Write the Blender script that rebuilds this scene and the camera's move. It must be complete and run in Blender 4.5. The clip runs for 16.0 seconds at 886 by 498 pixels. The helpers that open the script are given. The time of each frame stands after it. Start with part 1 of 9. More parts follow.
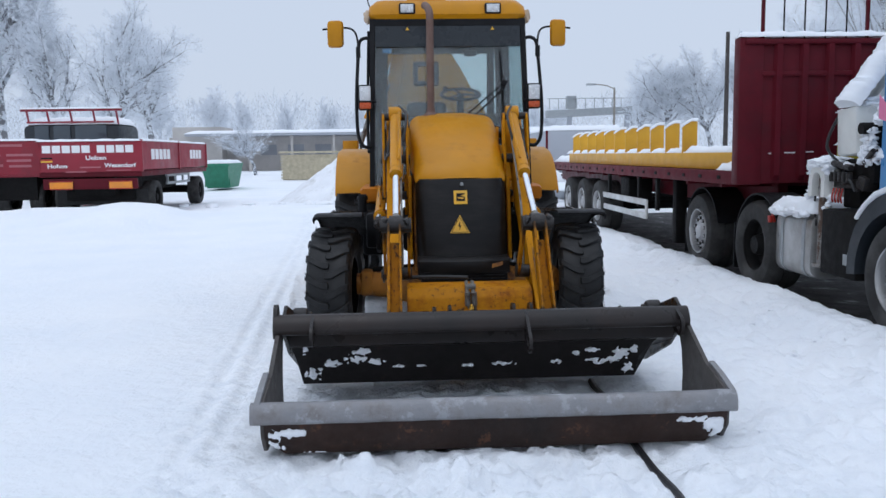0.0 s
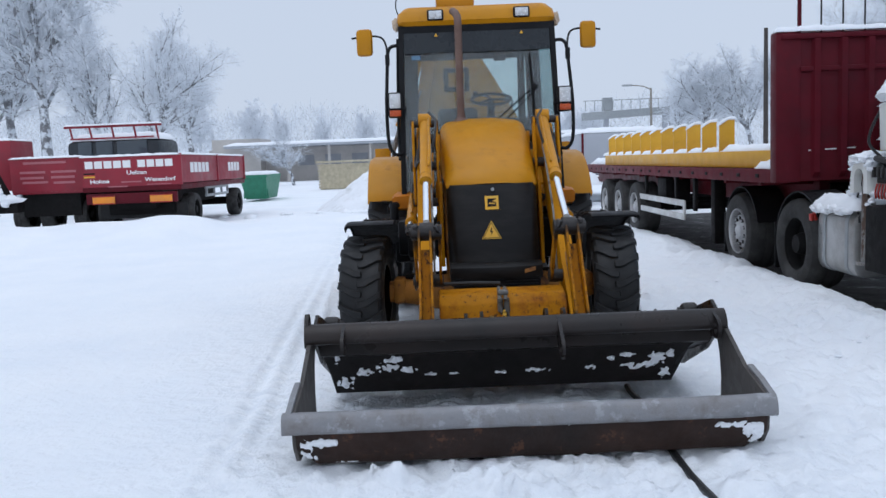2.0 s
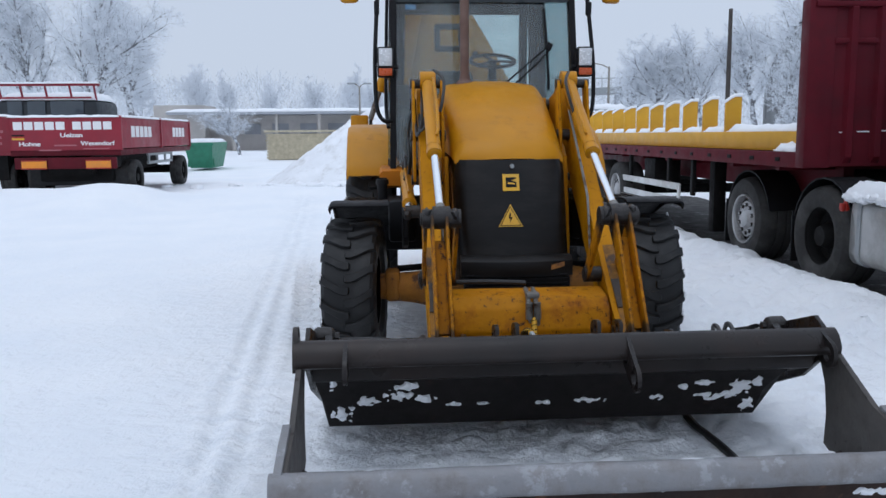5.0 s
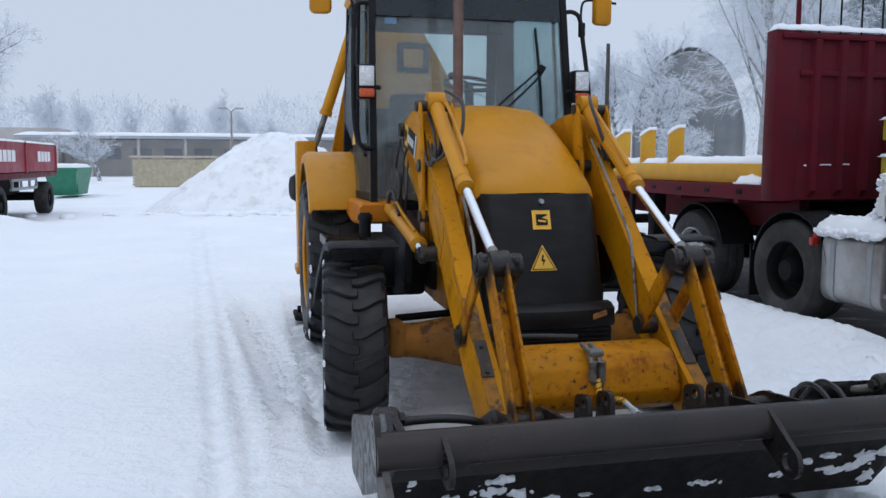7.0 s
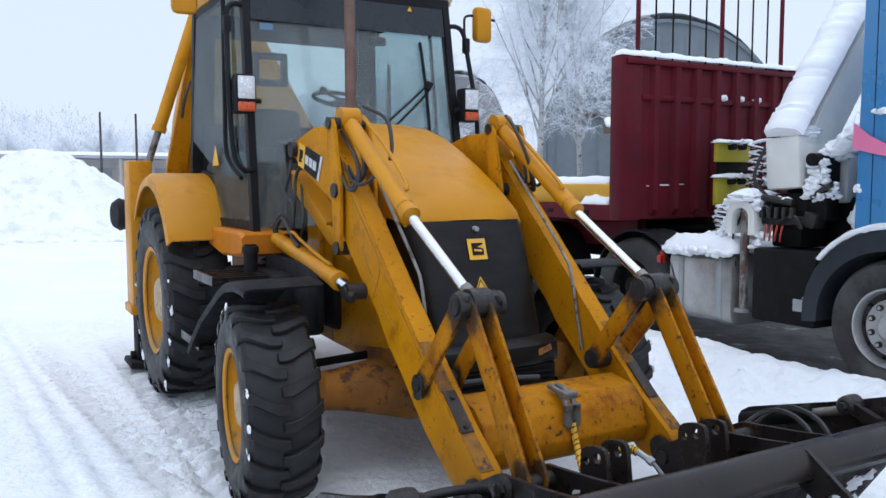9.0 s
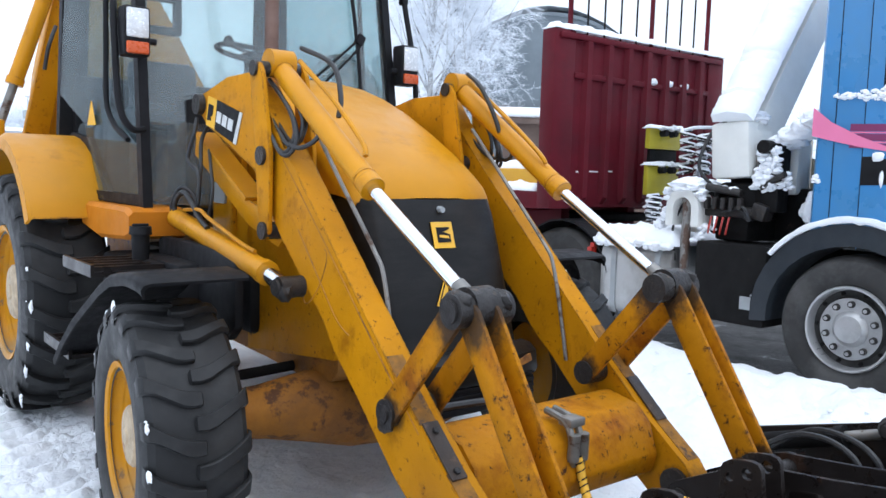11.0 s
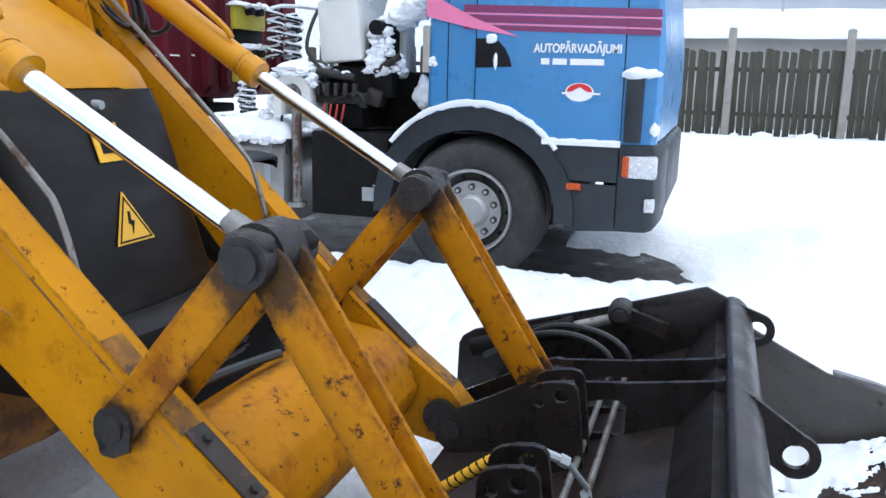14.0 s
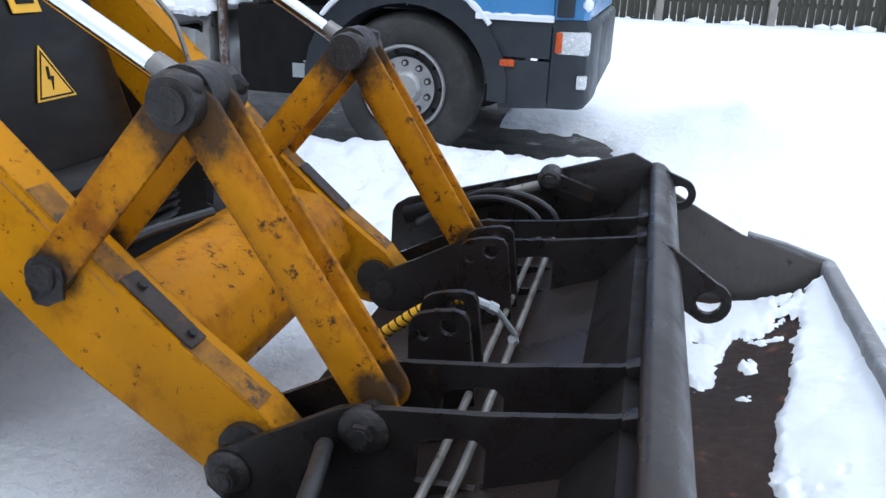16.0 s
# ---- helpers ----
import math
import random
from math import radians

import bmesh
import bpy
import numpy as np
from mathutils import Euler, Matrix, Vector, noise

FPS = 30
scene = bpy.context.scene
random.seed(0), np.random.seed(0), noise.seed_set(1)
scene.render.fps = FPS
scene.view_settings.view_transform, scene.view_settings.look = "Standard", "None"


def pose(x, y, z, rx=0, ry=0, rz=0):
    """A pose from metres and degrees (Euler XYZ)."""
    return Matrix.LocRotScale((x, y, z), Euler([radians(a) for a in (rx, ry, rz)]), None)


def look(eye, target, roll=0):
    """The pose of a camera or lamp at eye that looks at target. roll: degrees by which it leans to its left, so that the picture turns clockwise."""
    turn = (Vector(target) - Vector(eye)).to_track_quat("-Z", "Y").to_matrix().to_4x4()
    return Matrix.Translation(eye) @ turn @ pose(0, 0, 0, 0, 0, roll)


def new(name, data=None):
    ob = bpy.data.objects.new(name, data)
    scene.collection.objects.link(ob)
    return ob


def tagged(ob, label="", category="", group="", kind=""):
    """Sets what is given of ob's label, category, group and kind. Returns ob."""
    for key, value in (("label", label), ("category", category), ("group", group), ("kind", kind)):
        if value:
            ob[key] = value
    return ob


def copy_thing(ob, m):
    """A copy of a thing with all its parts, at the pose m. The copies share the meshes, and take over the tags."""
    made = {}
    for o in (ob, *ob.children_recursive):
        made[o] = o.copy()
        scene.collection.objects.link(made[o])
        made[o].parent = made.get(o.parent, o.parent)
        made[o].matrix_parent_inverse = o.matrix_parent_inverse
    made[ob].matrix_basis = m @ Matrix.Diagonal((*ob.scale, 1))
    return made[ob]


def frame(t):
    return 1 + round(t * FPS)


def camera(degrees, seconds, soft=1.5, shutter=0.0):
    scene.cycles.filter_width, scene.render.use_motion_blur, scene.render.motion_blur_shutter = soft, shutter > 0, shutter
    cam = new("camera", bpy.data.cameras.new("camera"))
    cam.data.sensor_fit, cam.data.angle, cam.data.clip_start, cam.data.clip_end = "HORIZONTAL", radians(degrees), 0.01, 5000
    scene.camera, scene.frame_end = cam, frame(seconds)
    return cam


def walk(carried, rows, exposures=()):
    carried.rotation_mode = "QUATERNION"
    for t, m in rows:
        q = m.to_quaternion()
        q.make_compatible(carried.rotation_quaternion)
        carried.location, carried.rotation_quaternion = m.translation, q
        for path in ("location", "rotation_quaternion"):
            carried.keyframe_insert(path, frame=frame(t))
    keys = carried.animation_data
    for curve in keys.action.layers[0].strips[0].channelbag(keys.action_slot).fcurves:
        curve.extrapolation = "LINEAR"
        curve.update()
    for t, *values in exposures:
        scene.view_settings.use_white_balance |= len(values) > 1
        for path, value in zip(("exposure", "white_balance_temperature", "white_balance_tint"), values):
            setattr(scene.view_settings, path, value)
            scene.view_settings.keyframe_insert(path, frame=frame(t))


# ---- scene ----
cam = camera(56.9, 16.0)
PATH = [
    (0, (-0.446, -5.426, 1.47), (-0.349, -3.442, 1.24), -0.8),
    (0.5, (-0.425, -5.438, 1.473), (-0.381, -3.449, 1.271), -1.8),
    (1, (-0.411, -5.417, 1.469), (-0.378, -3.429, 1.259), -1.9),
    (1.5, (-0.405, -5.41, 1.466), (-0.383, -3.421, 1.257), -2.0),
    (2, (-0.395, -5.393, 1.468), (-0.392, -3.405, 1.255), -2.3),
    (2.5, (-0.415, -5.298, 1.454), (-0.358, -3.315, 1.199), -2.4),
    (3, (-0.524, -5.097, 1.458), (-0.335, -3.123, 1.204), -1.2),
    (3.5, (-0.607, -4.947, 1.465), (-0.377, -2.981, 1.178), -1.5),
    (4, (-0.606, -4.731, 1.458), (-0.441, -2.755, 1.202), -2.1),
    (4.5, (-0.63, -4.502, 1.461), (-0.592, -2.518, 1.21), -1.3),
    (5, (-0.772, -4.27, 1.441), (-0.636, -2.294, 1.164), -0.5),
    (5.2, (-0.829, -4.129, 1.453), (-0.637, -2.156, 1.188), -1.0),
    (7.3, (-1.655, -3.31, 1.456), (-1.177, -1.377, 1.271), 0.5),
    (7.5, (-1.726, -3.208, 1.448), (-1.249, -1.27, 1.313), 0.8),
    (8, (-1.83, -2.964, 1.476), (-1.27, -1.046, 1.393), -0.7),
    (8.5, (-1.929, -2.825, 1.461), (-1.163, -0.983, 1.328), -0.0),
    (9, (-2.132, -2.688, 1.484), (-1.147, -0.956, 1.317), -0.1),
    (9.5, (-2.193, -2.558, 1.455), (-1.154, -0.859, 1.268), 1.9),
    (10, (-2.109, -2.265, 1.429), (-1.086, -0.558, 1.228), -0.5),
    (10.2, (-2.066, -2.182, 1.416), (-1.011, -0.494, 1.225), 0.1),
    (12.3, (-1.892, -1.234, 1.388), (-0.476, 0.147, 1.091), 1.3),
    (12.5, (-1.84, -1.192, 1.391), (-0.434, 0.192, 1.06), 1.7),
    (13, (-1.813, -1.02, 1.363), (-0.201, 0.104, 0.991), 1.4),
    (13.5, (-1.848, -0.874, 1.376), (-0.047, -0.128, 0.929), 1.0),
    (14, (-1.819, -0.849, 1.351), (0.038, -0.236, 0.929), 1.3),
    (14.5, (-1.838, -0.86, 1.314), (0.044, -0.375, 0.84), 2.4),
    (15, (-1.846, -0.867, 1.295), (0.019, -0.438, 0.716), 2.8),
    (15.5, (-1.855, -0.874, 1.285), (-0.007, -0.449, 0.649), 2.4),
    (16, (-1.868, -0.873, 1.274), (-0.035, -0.44, 0.602), 2.4),
]
EXPOSURES = [(0, -0.35, 5900, 10), (2.0, -0.38, 5900, 10), (3.0, -0.42, 5900, 10), (3.7, -0.22, 5900, 10), (4.2, -0.22, 5900, 10), (5.0, -0.42, 5900, 10), (7.3, -0.4, 5900, 10), (8.4, -0.38, 5900, 10), (9.0, 0.02, 5900, 10), (9.5, 0.46, 5950, 9), (10.2, 0.52, 5950, 9), (12.3, 0.6, 5900, 9), (13.6, 0.64, 5900, 9), (14.3, 0.38, 5850, 9), (16, 0.34, 5850, 9)]
walk(cam, [(t, look(eye, target, roll)) for t, eye, target, roll in PATH], EXPOSURES)

# ---- world and light: a flat overcast winter sky ----
world = bpy.data.worlds.new("overcast_sky")
scene.world = world
world.use_nodes = True
wt = world.node_tree
wt.nodes.clear()
w_out = wt.nodes.new("ShaderNodeOutputWorld")
w_bg = wt.nodes.new("ShaderNodeBackground")
w_sky = wt.nodes.new("ShaderNodeTexSky")
w_sky.sky_type = "NISHITA"
w_sky.sun_disc = False
w_sky.sun_elevation, w_sky.sun_rotation = radians(35), radians(200)
w_sky.dust_density, w_sky.air_density = 4.0, 1.0
w_mix = wt.nodes.new("ShaderNodeMix")
w_mix.data_type = "RGBA"
w_mix.inputs[0].default_value = 0.93
w_scale = wt.nodes.new("ShaderNodeVectorMath")
w_scale.operation = "SCALE"
w_scale.inputs[3].default_value = 0.1
# the cloud sheet: even near the horizon, brighter overhead
w_geo = wt.nodes.new("ShaderNodeTexCoord")
w_sep = wt.nodes.new("ShaderNodeSeparateXYZ")
w_ramp = wt.nodes.new("ShaderNodeValToRGB")
w_ramp.color_ramp.elements[0].position, w_ramp.color_ramp.elements[0].color = 0.0, (0.84, 0.9, 0.99, 1)
w_ramp.color_ramp.elements[1].position, w_ramp.color_ramp.elements[1].color = 1.0, (1.35, 1.44, 1.58, 1)
w_low = w_ramp.color_ramp.elements.new(0.42)
w_low.color = (0.83, 0.89, 0.99, 1)
wt.links.new(w_geo.outputs["Generated"], w_sep.inputs[0])
wt.links.new(w_sep.outputs[2], w_ramp.inputs[0])
wt.links.new(w_sky.outputs[0], w_scale.inputs[0])
wt.links.new(w_scale.outputs[0], w_mix.inputs[6])
wt.links.new(w_ramp.outputs[0], w_mix.inputs[7])
wt.links.new(w_mix.outputs[2], w_bg.inputs[0])
w_bg.inputs[1].default_value = 1.0
wt.links.new(w_bg.outputs[0], w_out.inputs[0])

sun_data = bpy.data.lights.new("sun", "SUN")
sun_data.energy, sun_data.angle, sun_data.color = 0.6, radians(40), (1.0, 0.97, 0.93)
sun = new("sun", sun_data)
sun.matrix_basis = look((-4, -5, 24), (0, 0, 0))


# ---- materials ----
def mat(name, base, rough=0.6, metal=0.0, var=0.12, scale=5.0, wear=None, wear_at=0.62, wear_scale=9.0, grime=None, grime_at=0.55, grime_scale=2.2,
        bump=0.08, bump_scale=60.0, coat=0.0, rough_var=0.12, snow=0.0, stretch=None, spec=0.5, stains=(), stain=(0.03, 0.022, 0.016), edge=None, edge_width=0.01, grime_soft=0.12):
    m = bpy.data.materials.new(name)
    m.use_nodes = True
    nt = m.node_tree
    b = nt.nodes["Principled BSDF"]
    tc = nt.nodes.new("ShaderNodeTexCoord")
    vec = tc.outputs["Object"]
    if stretch:
        mp = nt.nodes.new("ShaderNodeMapping")
        mp.inputs["Scale"].default_value = stretch
        nt.links.new(vec, mp.inputs[0])
        vec = mp.outputs[0]

    def noise_tex(s, detail=6.0, roughness=0.6):
        n = nt.nodes.new("ShaderNodeTexNoise")
        n.inputs["Scale"].default_value, n.inputs["Detail"].default_value, n.inputs["Roughness"].default_value = s, detail, roughness
        nt.links.new(vec, n.inputs["Vector"])
        return n.outputs[0]

    def mix(fac, a, c):
        mx = nt.nodes.new("ShaderNodeMix")
        mx.data_type = "RGBA"
        nt.links.new(fac, mx.inputs[0])
        for sock, val in ((mx.inputs[6], a), (mx.inputs[7], c)):
            if isinstance(val, tuple):
                sock.default_value = (*val, 1)
            else:
                nt.links.new(val, sock)
        return mx.outputs[2]

    def step(val, at, soft):
        r = nt.nodes.new("ShaderNodeMapRange")
        r.inputs[1].default_value, r.inputs[2].default_value = at - soft, at + soft
        nt.links.new(val, r.inputs[0])
        return r.outputs[0]

    lo = tuple(max(0.0, c * (1 - var)) for c in base)
    hi = tuple(min(1.0, c * (1 + var)) for c in base)
    col = mix(step(noise_tex(scale), 0.5, 0.22), lo, hi)
    if grime:
        col = mix(step(noise_tex(grime_scale, 9.0, 0.68), grime_at, grime_soft), col, grime)
    if wear:
        col = mix(step(noise_tex(wear_scale, 10.0, 0.72), wear_at, 0.03), col, wear)
    if edge:
        # paint chipped off along sharp edges, in broken runs
        bv, ge, dt = nt.nodes.new("ShaderNodeBevel"), nt.nodes.new("ShaderNodeNewGeometry"), nt.nodes.new("ShaderNodeVectorMath")
        bv.samples = 3
        bv.inputs["Radius"].default_value = edge_width
        dt.operation = "DOT_PRODUCT"
        nt.links.new(bv.outputs[0], dt.inputs[0])
        nt.links.new(ge.outputs["Normal"], dt.inputs[1])
        r = nt.nodes.new("ShaderNodeMapRange")
        for i, x in enumerate((0.99, 0.86, 0.0, 1.0)):
            r.inputs[i + 1].default_value = x
        nt.links.new(dt.outputs["Value"], r.inputs[0])
        mu = nt.nodes.new("ShaderNodeMath")
        mu.operation = "MULTIPLY"
        nt.links.new(r.outputs[0], mu.inputs[0])
        nt.links.new(step(noise_tex(16.0, 9.0, 0.7), 0.5, 0.06), mu.inputs[1])
        col = mix(mu.outputs[0], col, edge)
    for y, z, rad in stains:
        # grease spread round a pin that runs along x
        mp = nt.nodes.new("ShaderNodeMapping")
        mp.inputs["Location"].default_value, mp.inputs["Scale"].default_value = (0, -y / rad, -z / rad), (0, 1 / rad, 1 / rad)
        nt.links.new(tc.outputs["Object"], mp.inputs[0])
        ln = nt.nodes.new("ShaderNodeVectorMath")
        ln.operation = "LENGTH"
        nt.links.new(mp.outputs[0], ln.inputs[0])
        ad = nt.nodes.new("ShaderNodeMath")
        ad.operation = "ADD"
        nt.links.new(ln.outputs["Value"], ad.inputs[0])
        sc = nt.nodes.new("ShaderNodeMath")
        sc.operation = "MULTIPLY"
        sc.inputs[1].default_value = 1.3
        nt.links.new(noise_tex(13.0, 9.0, 0.75), sc.inputs[0])
        nt.links.new(sc.outputs[0], ad.inputs[1])
        r = nt.nodes.new("ShaderNodeMapRange")
        for i, x in enumerate((1.12, 1.5, 0.9, 0.0)):
            r.inputs[i + 1].default_value = x
        nt.links.new(ad.outputs[0], r.inputs[0])
        col = mix(r.outputs[0], col, stain)
    nt.links.new(col, b.inputs["Base Color"])
    rr = nt.nodes.new("ShaderNodeMapRange")
    rr.inputs[1].default_value, rr.inputs[2].default_value = 0.3, 0.7
    rr.inputs[3].default_value, rr.inputs[4].default_value = max(0.02, rough - rough_var), min(1.0, rough + rough_var)
    nt.links.new(noise_tex(scale * 2.3), rr.inputs[0])
    nt.links.new(rr.outputs[0], b.inputs["Roughness"])
    b.inputs["Metallic"].default_value = metal
    b.inputs["Specular IOR Level"].default_value = spec
    b.inputs["Coat Weight"].default_value = coat
    b.inputs["Coat Roughness"].default_value = 0.25
    if bump:
        bp = nt.nodes.new("ShaderNodeBump")
        bp.inputs["Strength"].default_value = bump
        bp.inputs["Distance"].default_value = 0.02
        nt.links.new(noise_tex(bump_scale, 8.0, 0.65), bp.inputs["Height"])
        nt.links.new(bp.outputs[0], b.inputs["Normal"])
    if snow:
        b.inputs["Subsurface Weight"].default_value = snow
        b.inputs["Subsurface Radius"].default_value = (0.02, 0.025, 0.03)
    return m


def glass_mat(name, tint, clear, gloss=0.36):
    """Window glass: a tinted clear sheet with a gloss on it."""
    m = bpy.data.materials.new(name)
    m.use_nodes = True
    nt = m.node_tree
    nt.nodes.clear()
    out = nt.nodes.new("ShaderNodeOutputMaterial")
    tr = nt.nodes.new("ShaderNodeBsdfTransparent")
    tr.inputs[0].default_value = (*tint, 1)
    gl = nt.nodes.new("ShaderNodeBsdfGlossy")
    gl.inputs[0].default_value, gl.inputs[1].default_value = (1, 1, 1, 1), 0.03
    df = nt.nodes.new("ShaderNodeBsdfDiffuse")
    df.inputs[0].default_value = (0.55, 0.6, 0.62, 1)
    lw = nt.nodes.new("ShaderNodeLayerWeight")
    lw.inputs[0].default_value = 0.5
    pw, fr = nt.nodes.new("ShaderNodeMath"), nt.nodes.new("ShaderNodeMapRange")
    pw.operation = "POWER"
    pw.inputs[1].default_value = 3.0
    nt.links.new(lw.outputs["Facing"], pw.inputs[0])
    fr.inputs[3].default_value, fr.inputs[4].default_value = 0.04, gloss
    nt.links.new(pw.outputs[0], fr.inputs[0])
    m1, m2 = nt.nodes.new("ShaderNodeMixShader"), nt.nodes.new("ShaderNodeMixShader")
    tc = nt.nodes.new("ShaderNodeTexCoord")
    ns = nt.nodes.new("ShaderNodeTexNoise")
    ns.inputs["Scale"].default_value, ns.inputs["Detail"].default_value = 2.5, 8
    nt.links.new(tc.outputs["Object"], ns.inputs["Vector"])
    mr = nt.nodes.new("ShaderNodeMapRange")
    mr.inputs[1].default_value, mr.inputs[2].default_value, mr.inputs[3].default_value, mr.inputs[4].default_value = 0.35, 0.75, clear * 0.5, clear * 1.6
    nt.links.new(ns.outputs[0], mr.inputs[0])
    nt.links.new(mr.outputs[0], m1.inputs[0])
    nt.links.new(tr.outputs[0], m1.inputs[1])
    nt.links.new(df.outputs[0], m1.inputs[2])
    nt.links.new(fr.outputs[0], m2.inputs[0])
    nt.links.new(m1.outputs[0], m2.inputs[1])
    nt.links.new(gl.outputs[0], m2.inputs[2])
    nt.links.new(m2.outputs[0], out.inputs[0])
    return m


YELLOW = mat("yellow_machine_paint", (0.515, 0.221, 0.0012), 0.4, var=0.1, scale=3, wear=(0.12, 0.05, 0.012), wear_at=0.69, wear_scale=22, grime=(0.344, 0.135, 0.00246), grime_at=0.65, grime_scale=3.6, grime_soft=0.08, bump=0.06, bump_scale=35, coat=0.06, spec=0.24, edge=(0.16, 0.07, 0.02), edge_width=0.008)
YELLOW_WORN = mat("worn_yellow_loader_paint", (0.485, 0.201, 0.0012), 0.48, var=0.14, scale=4, wear=(0.085, 0.03, 0.011), wear_at=0.628, wear_scale=34, grime=(0.246, 0.0861, 0.00328), grime_at=0.645, grime_scale=7.0, grime_soft=0.1, bump=0.14, bump_scale=40, spec=0.1, edge=(0.06, 0.028, 0.014), edge_width=0.012,
                  stains=((-0.068, 1.01, 0.13), (0.24, 0.645, 0.08), (-0.19, 0.31, 0.1), (0.83, 0.965, 0.05), (1.09, 1.435, 0.05), (1.16, 1.77, 0.05)))
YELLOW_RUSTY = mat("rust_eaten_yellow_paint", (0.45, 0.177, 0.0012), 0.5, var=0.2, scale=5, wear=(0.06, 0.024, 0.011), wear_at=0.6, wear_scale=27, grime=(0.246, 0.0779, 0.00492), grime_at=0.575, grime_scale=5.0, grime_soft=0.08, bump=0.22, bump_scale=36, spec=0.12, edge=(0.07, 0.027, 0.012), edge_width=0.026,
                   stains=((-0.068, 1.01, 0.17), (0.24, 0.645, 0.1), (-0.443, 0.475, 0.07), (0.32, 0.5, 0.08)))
YELLOW_MUDDY = mat("muddy_yellow_axle_paint", (0.4, 0.16, 0.015), 0.65, var=0.25, scale=5, wear=(0.11, 0.045, 0.018), wear_at=0.56, wear_scale=8, grime=(0.2, 0.085, 0.02), grime_at=0.48, bump=0.25, bump_scale=30, spec=0.3)
ORANGE = mat("orange_cab_sill_paint", (0.492, 0.164, 0.00984), 0.45, var=0.14, wear=(0.2, 0.07, 0.02), wear_at=0.66, bump=0.07, spec=0.15)
STEEL = mat("dark_bucket_steel", (0.009, 0.0072, 0.0068), 0.36, 0.0, var=0.4, scale=7, wear=(0.035, 0.02, 0.014), wear_at=0.62, wear_scale=6, grime=(0.016, 0.012, 0.011), grime_at=0.52, bump=0.1, bump_scale=38, spec=0.33, rough_var=0.24, edge=(0.06, 0.05, 0.045), edge_width=0.006)
# darker, duller copy of the bucket steel; shade under the beam put into it
BLADE_STEEL = mat("black_shaded_blade_steel", (0.007, 0.0055, 0.0052), 0.6, 0.0, var=0.4, scale=7, wear=(0.022, 0.014, 0.011), wear_at=0.64, wear_scale=6, grime=(0.011, 0.0085, 0.008), bump=0.1, bump_scale=38, spec=0.2, rough_var=0.15)
STEEL_WORN = mat("scuffed_beam_steel", (0.016, 0.0135, 0.0128), 0.34, 0.0, var=0.3, scale=4, wear=(0.036, 0.031, 0.03), wear_at=0.68, grime=(0.028, 0.019, 0.016), bump=0.05, bump_scale=22, spec=0.3, rough_var=0.12)
RUST = mat("rusty_clam_steel", (0.035, 0.019, 0.014), 0.7, 0.05, var=0.35, scale=9, wear=(0.1, 0.045, 0.026), wear_at=0.62, wear_scale=9, grime=(0.02, 0.014, 0.012), bump=0.25, bump_scale=50, spec=0.3)
PLATE = mat("greyed_clam_side_steel", (0.068, 0.063, 0.059), 0.6, 0.0, var=0.2, scale=5, wear=(0.035, 0.028, 0.025), wear_at=0.64, wear_scale=16, grime=(0.095, 0.084, 0.077), bump=0.2, spec=0.3)
EDGE = mat("bare_steel_edge", (0.25, 0.25, 0.26), 0.55, 0.25, var=0.22, scale=7, wear=(0.31, 0.315, 0.33), wear_at=0.58, wear_scale=9, grime=(0.18, 0.165, 0.16), grime_at=0.56, grime_scale=7, bump=0.3, bump_scale=60)
CHROME = mat("chrome_rod", (0.82, 0.84, 0.87), 0.14, 1.0, var=0.04, bump=0.0, rough_var=0.05)
GREASE = mat("greasy_black_pin", (0.022, 0.019, 0.018), 0.42, 0.2, var=0.4, scale=25, wear=(0.08, 0.055, 0.035), wear_at=0.62, wear_scale=20, bump=0.4, bump_scale=60)
BLACK = mat("black_plastic", (0.01, 0.01, 0.0115), 0.55, var=0.25, scale=8, grime=(0.02, 0.02, 0.021), grime_at=0.62, bump=0.1, spec=0.16)
GRILLE = mat("dusty_black_grille_panel", (0.007, 0.0066, 0.0069), 0.4, var=0.25, scale=4, grime=(0.019, 0.0172, 0.016), grime_at=0.58, grime_scale=2.4, bump=0.06, stretch=(1, 1, 3), spec=0.22)
RUBBER = mat("black_tyre_rubber", (0.013, 0.0132, 0.014), 0.55, var=0.3, scale=6, grime=(0.038, 0.0375, 0.037), grime_at=0.58, bump=0.1, bump_scale=55, spec=0.32)
TYRE_GREY = mat("dusty_truck_tyre_rubber", (0.042, 0.041, 0.04), 0.8, var=0.25, scale=5, grime=(0.09, 0.088, 0.085), grime_at=0.58, bump=0.12, spec=0.2)
RIM_YELLOW = mat("yellow_wheel_paint", (0.508, 0.221, 0.00492), 0.5, var=0.12, wear=(0.22, 0.13, 0.06), wear_at=0.63, wear_scale=14, grime=(0.344, 0.213, 0.082), grime_at=0.6, bump=0.1, spec=0.14)
HUB = mat("dirty_hub_metal", (0.42, 0.33, 0.22), 0.6, 0.2, var=0.3, scale=20, wear=(0.25, 0.12, 0.05), wear_at=0.6, bump=0.2)
ALLOY = mat("dull_silver_wheel", (0.5, 0.5, 0.5), 0.45, 0.6, var=0.12, scale=8, grime=(0.3, 0.3, 0.3), bump=0.06)
ALU = mat("aluminium_tank", (0.46, 0.46, 0.45), 0.42, 0.7, var=0.08, scale=3, grime=(0.3, 0.29, 0.27), bump=0.05)
GALV = mat("galvanised_grey_steel", (0.36, 0.38, 0.39), 0.55, 0.3, var=0.12, scale=6, bump=0.1)
WINE = mat("wine_red_steel_paint", (0.104, 0.009, 0.0162), 0.5, var=0.16, scale=2.5, wear=(0.05, 0.018, 0.018), wear_at=0.7, grime=(0.0765, 0.0126, 0.018), grime_at=0.6, bump=0.06, spec=0.14)
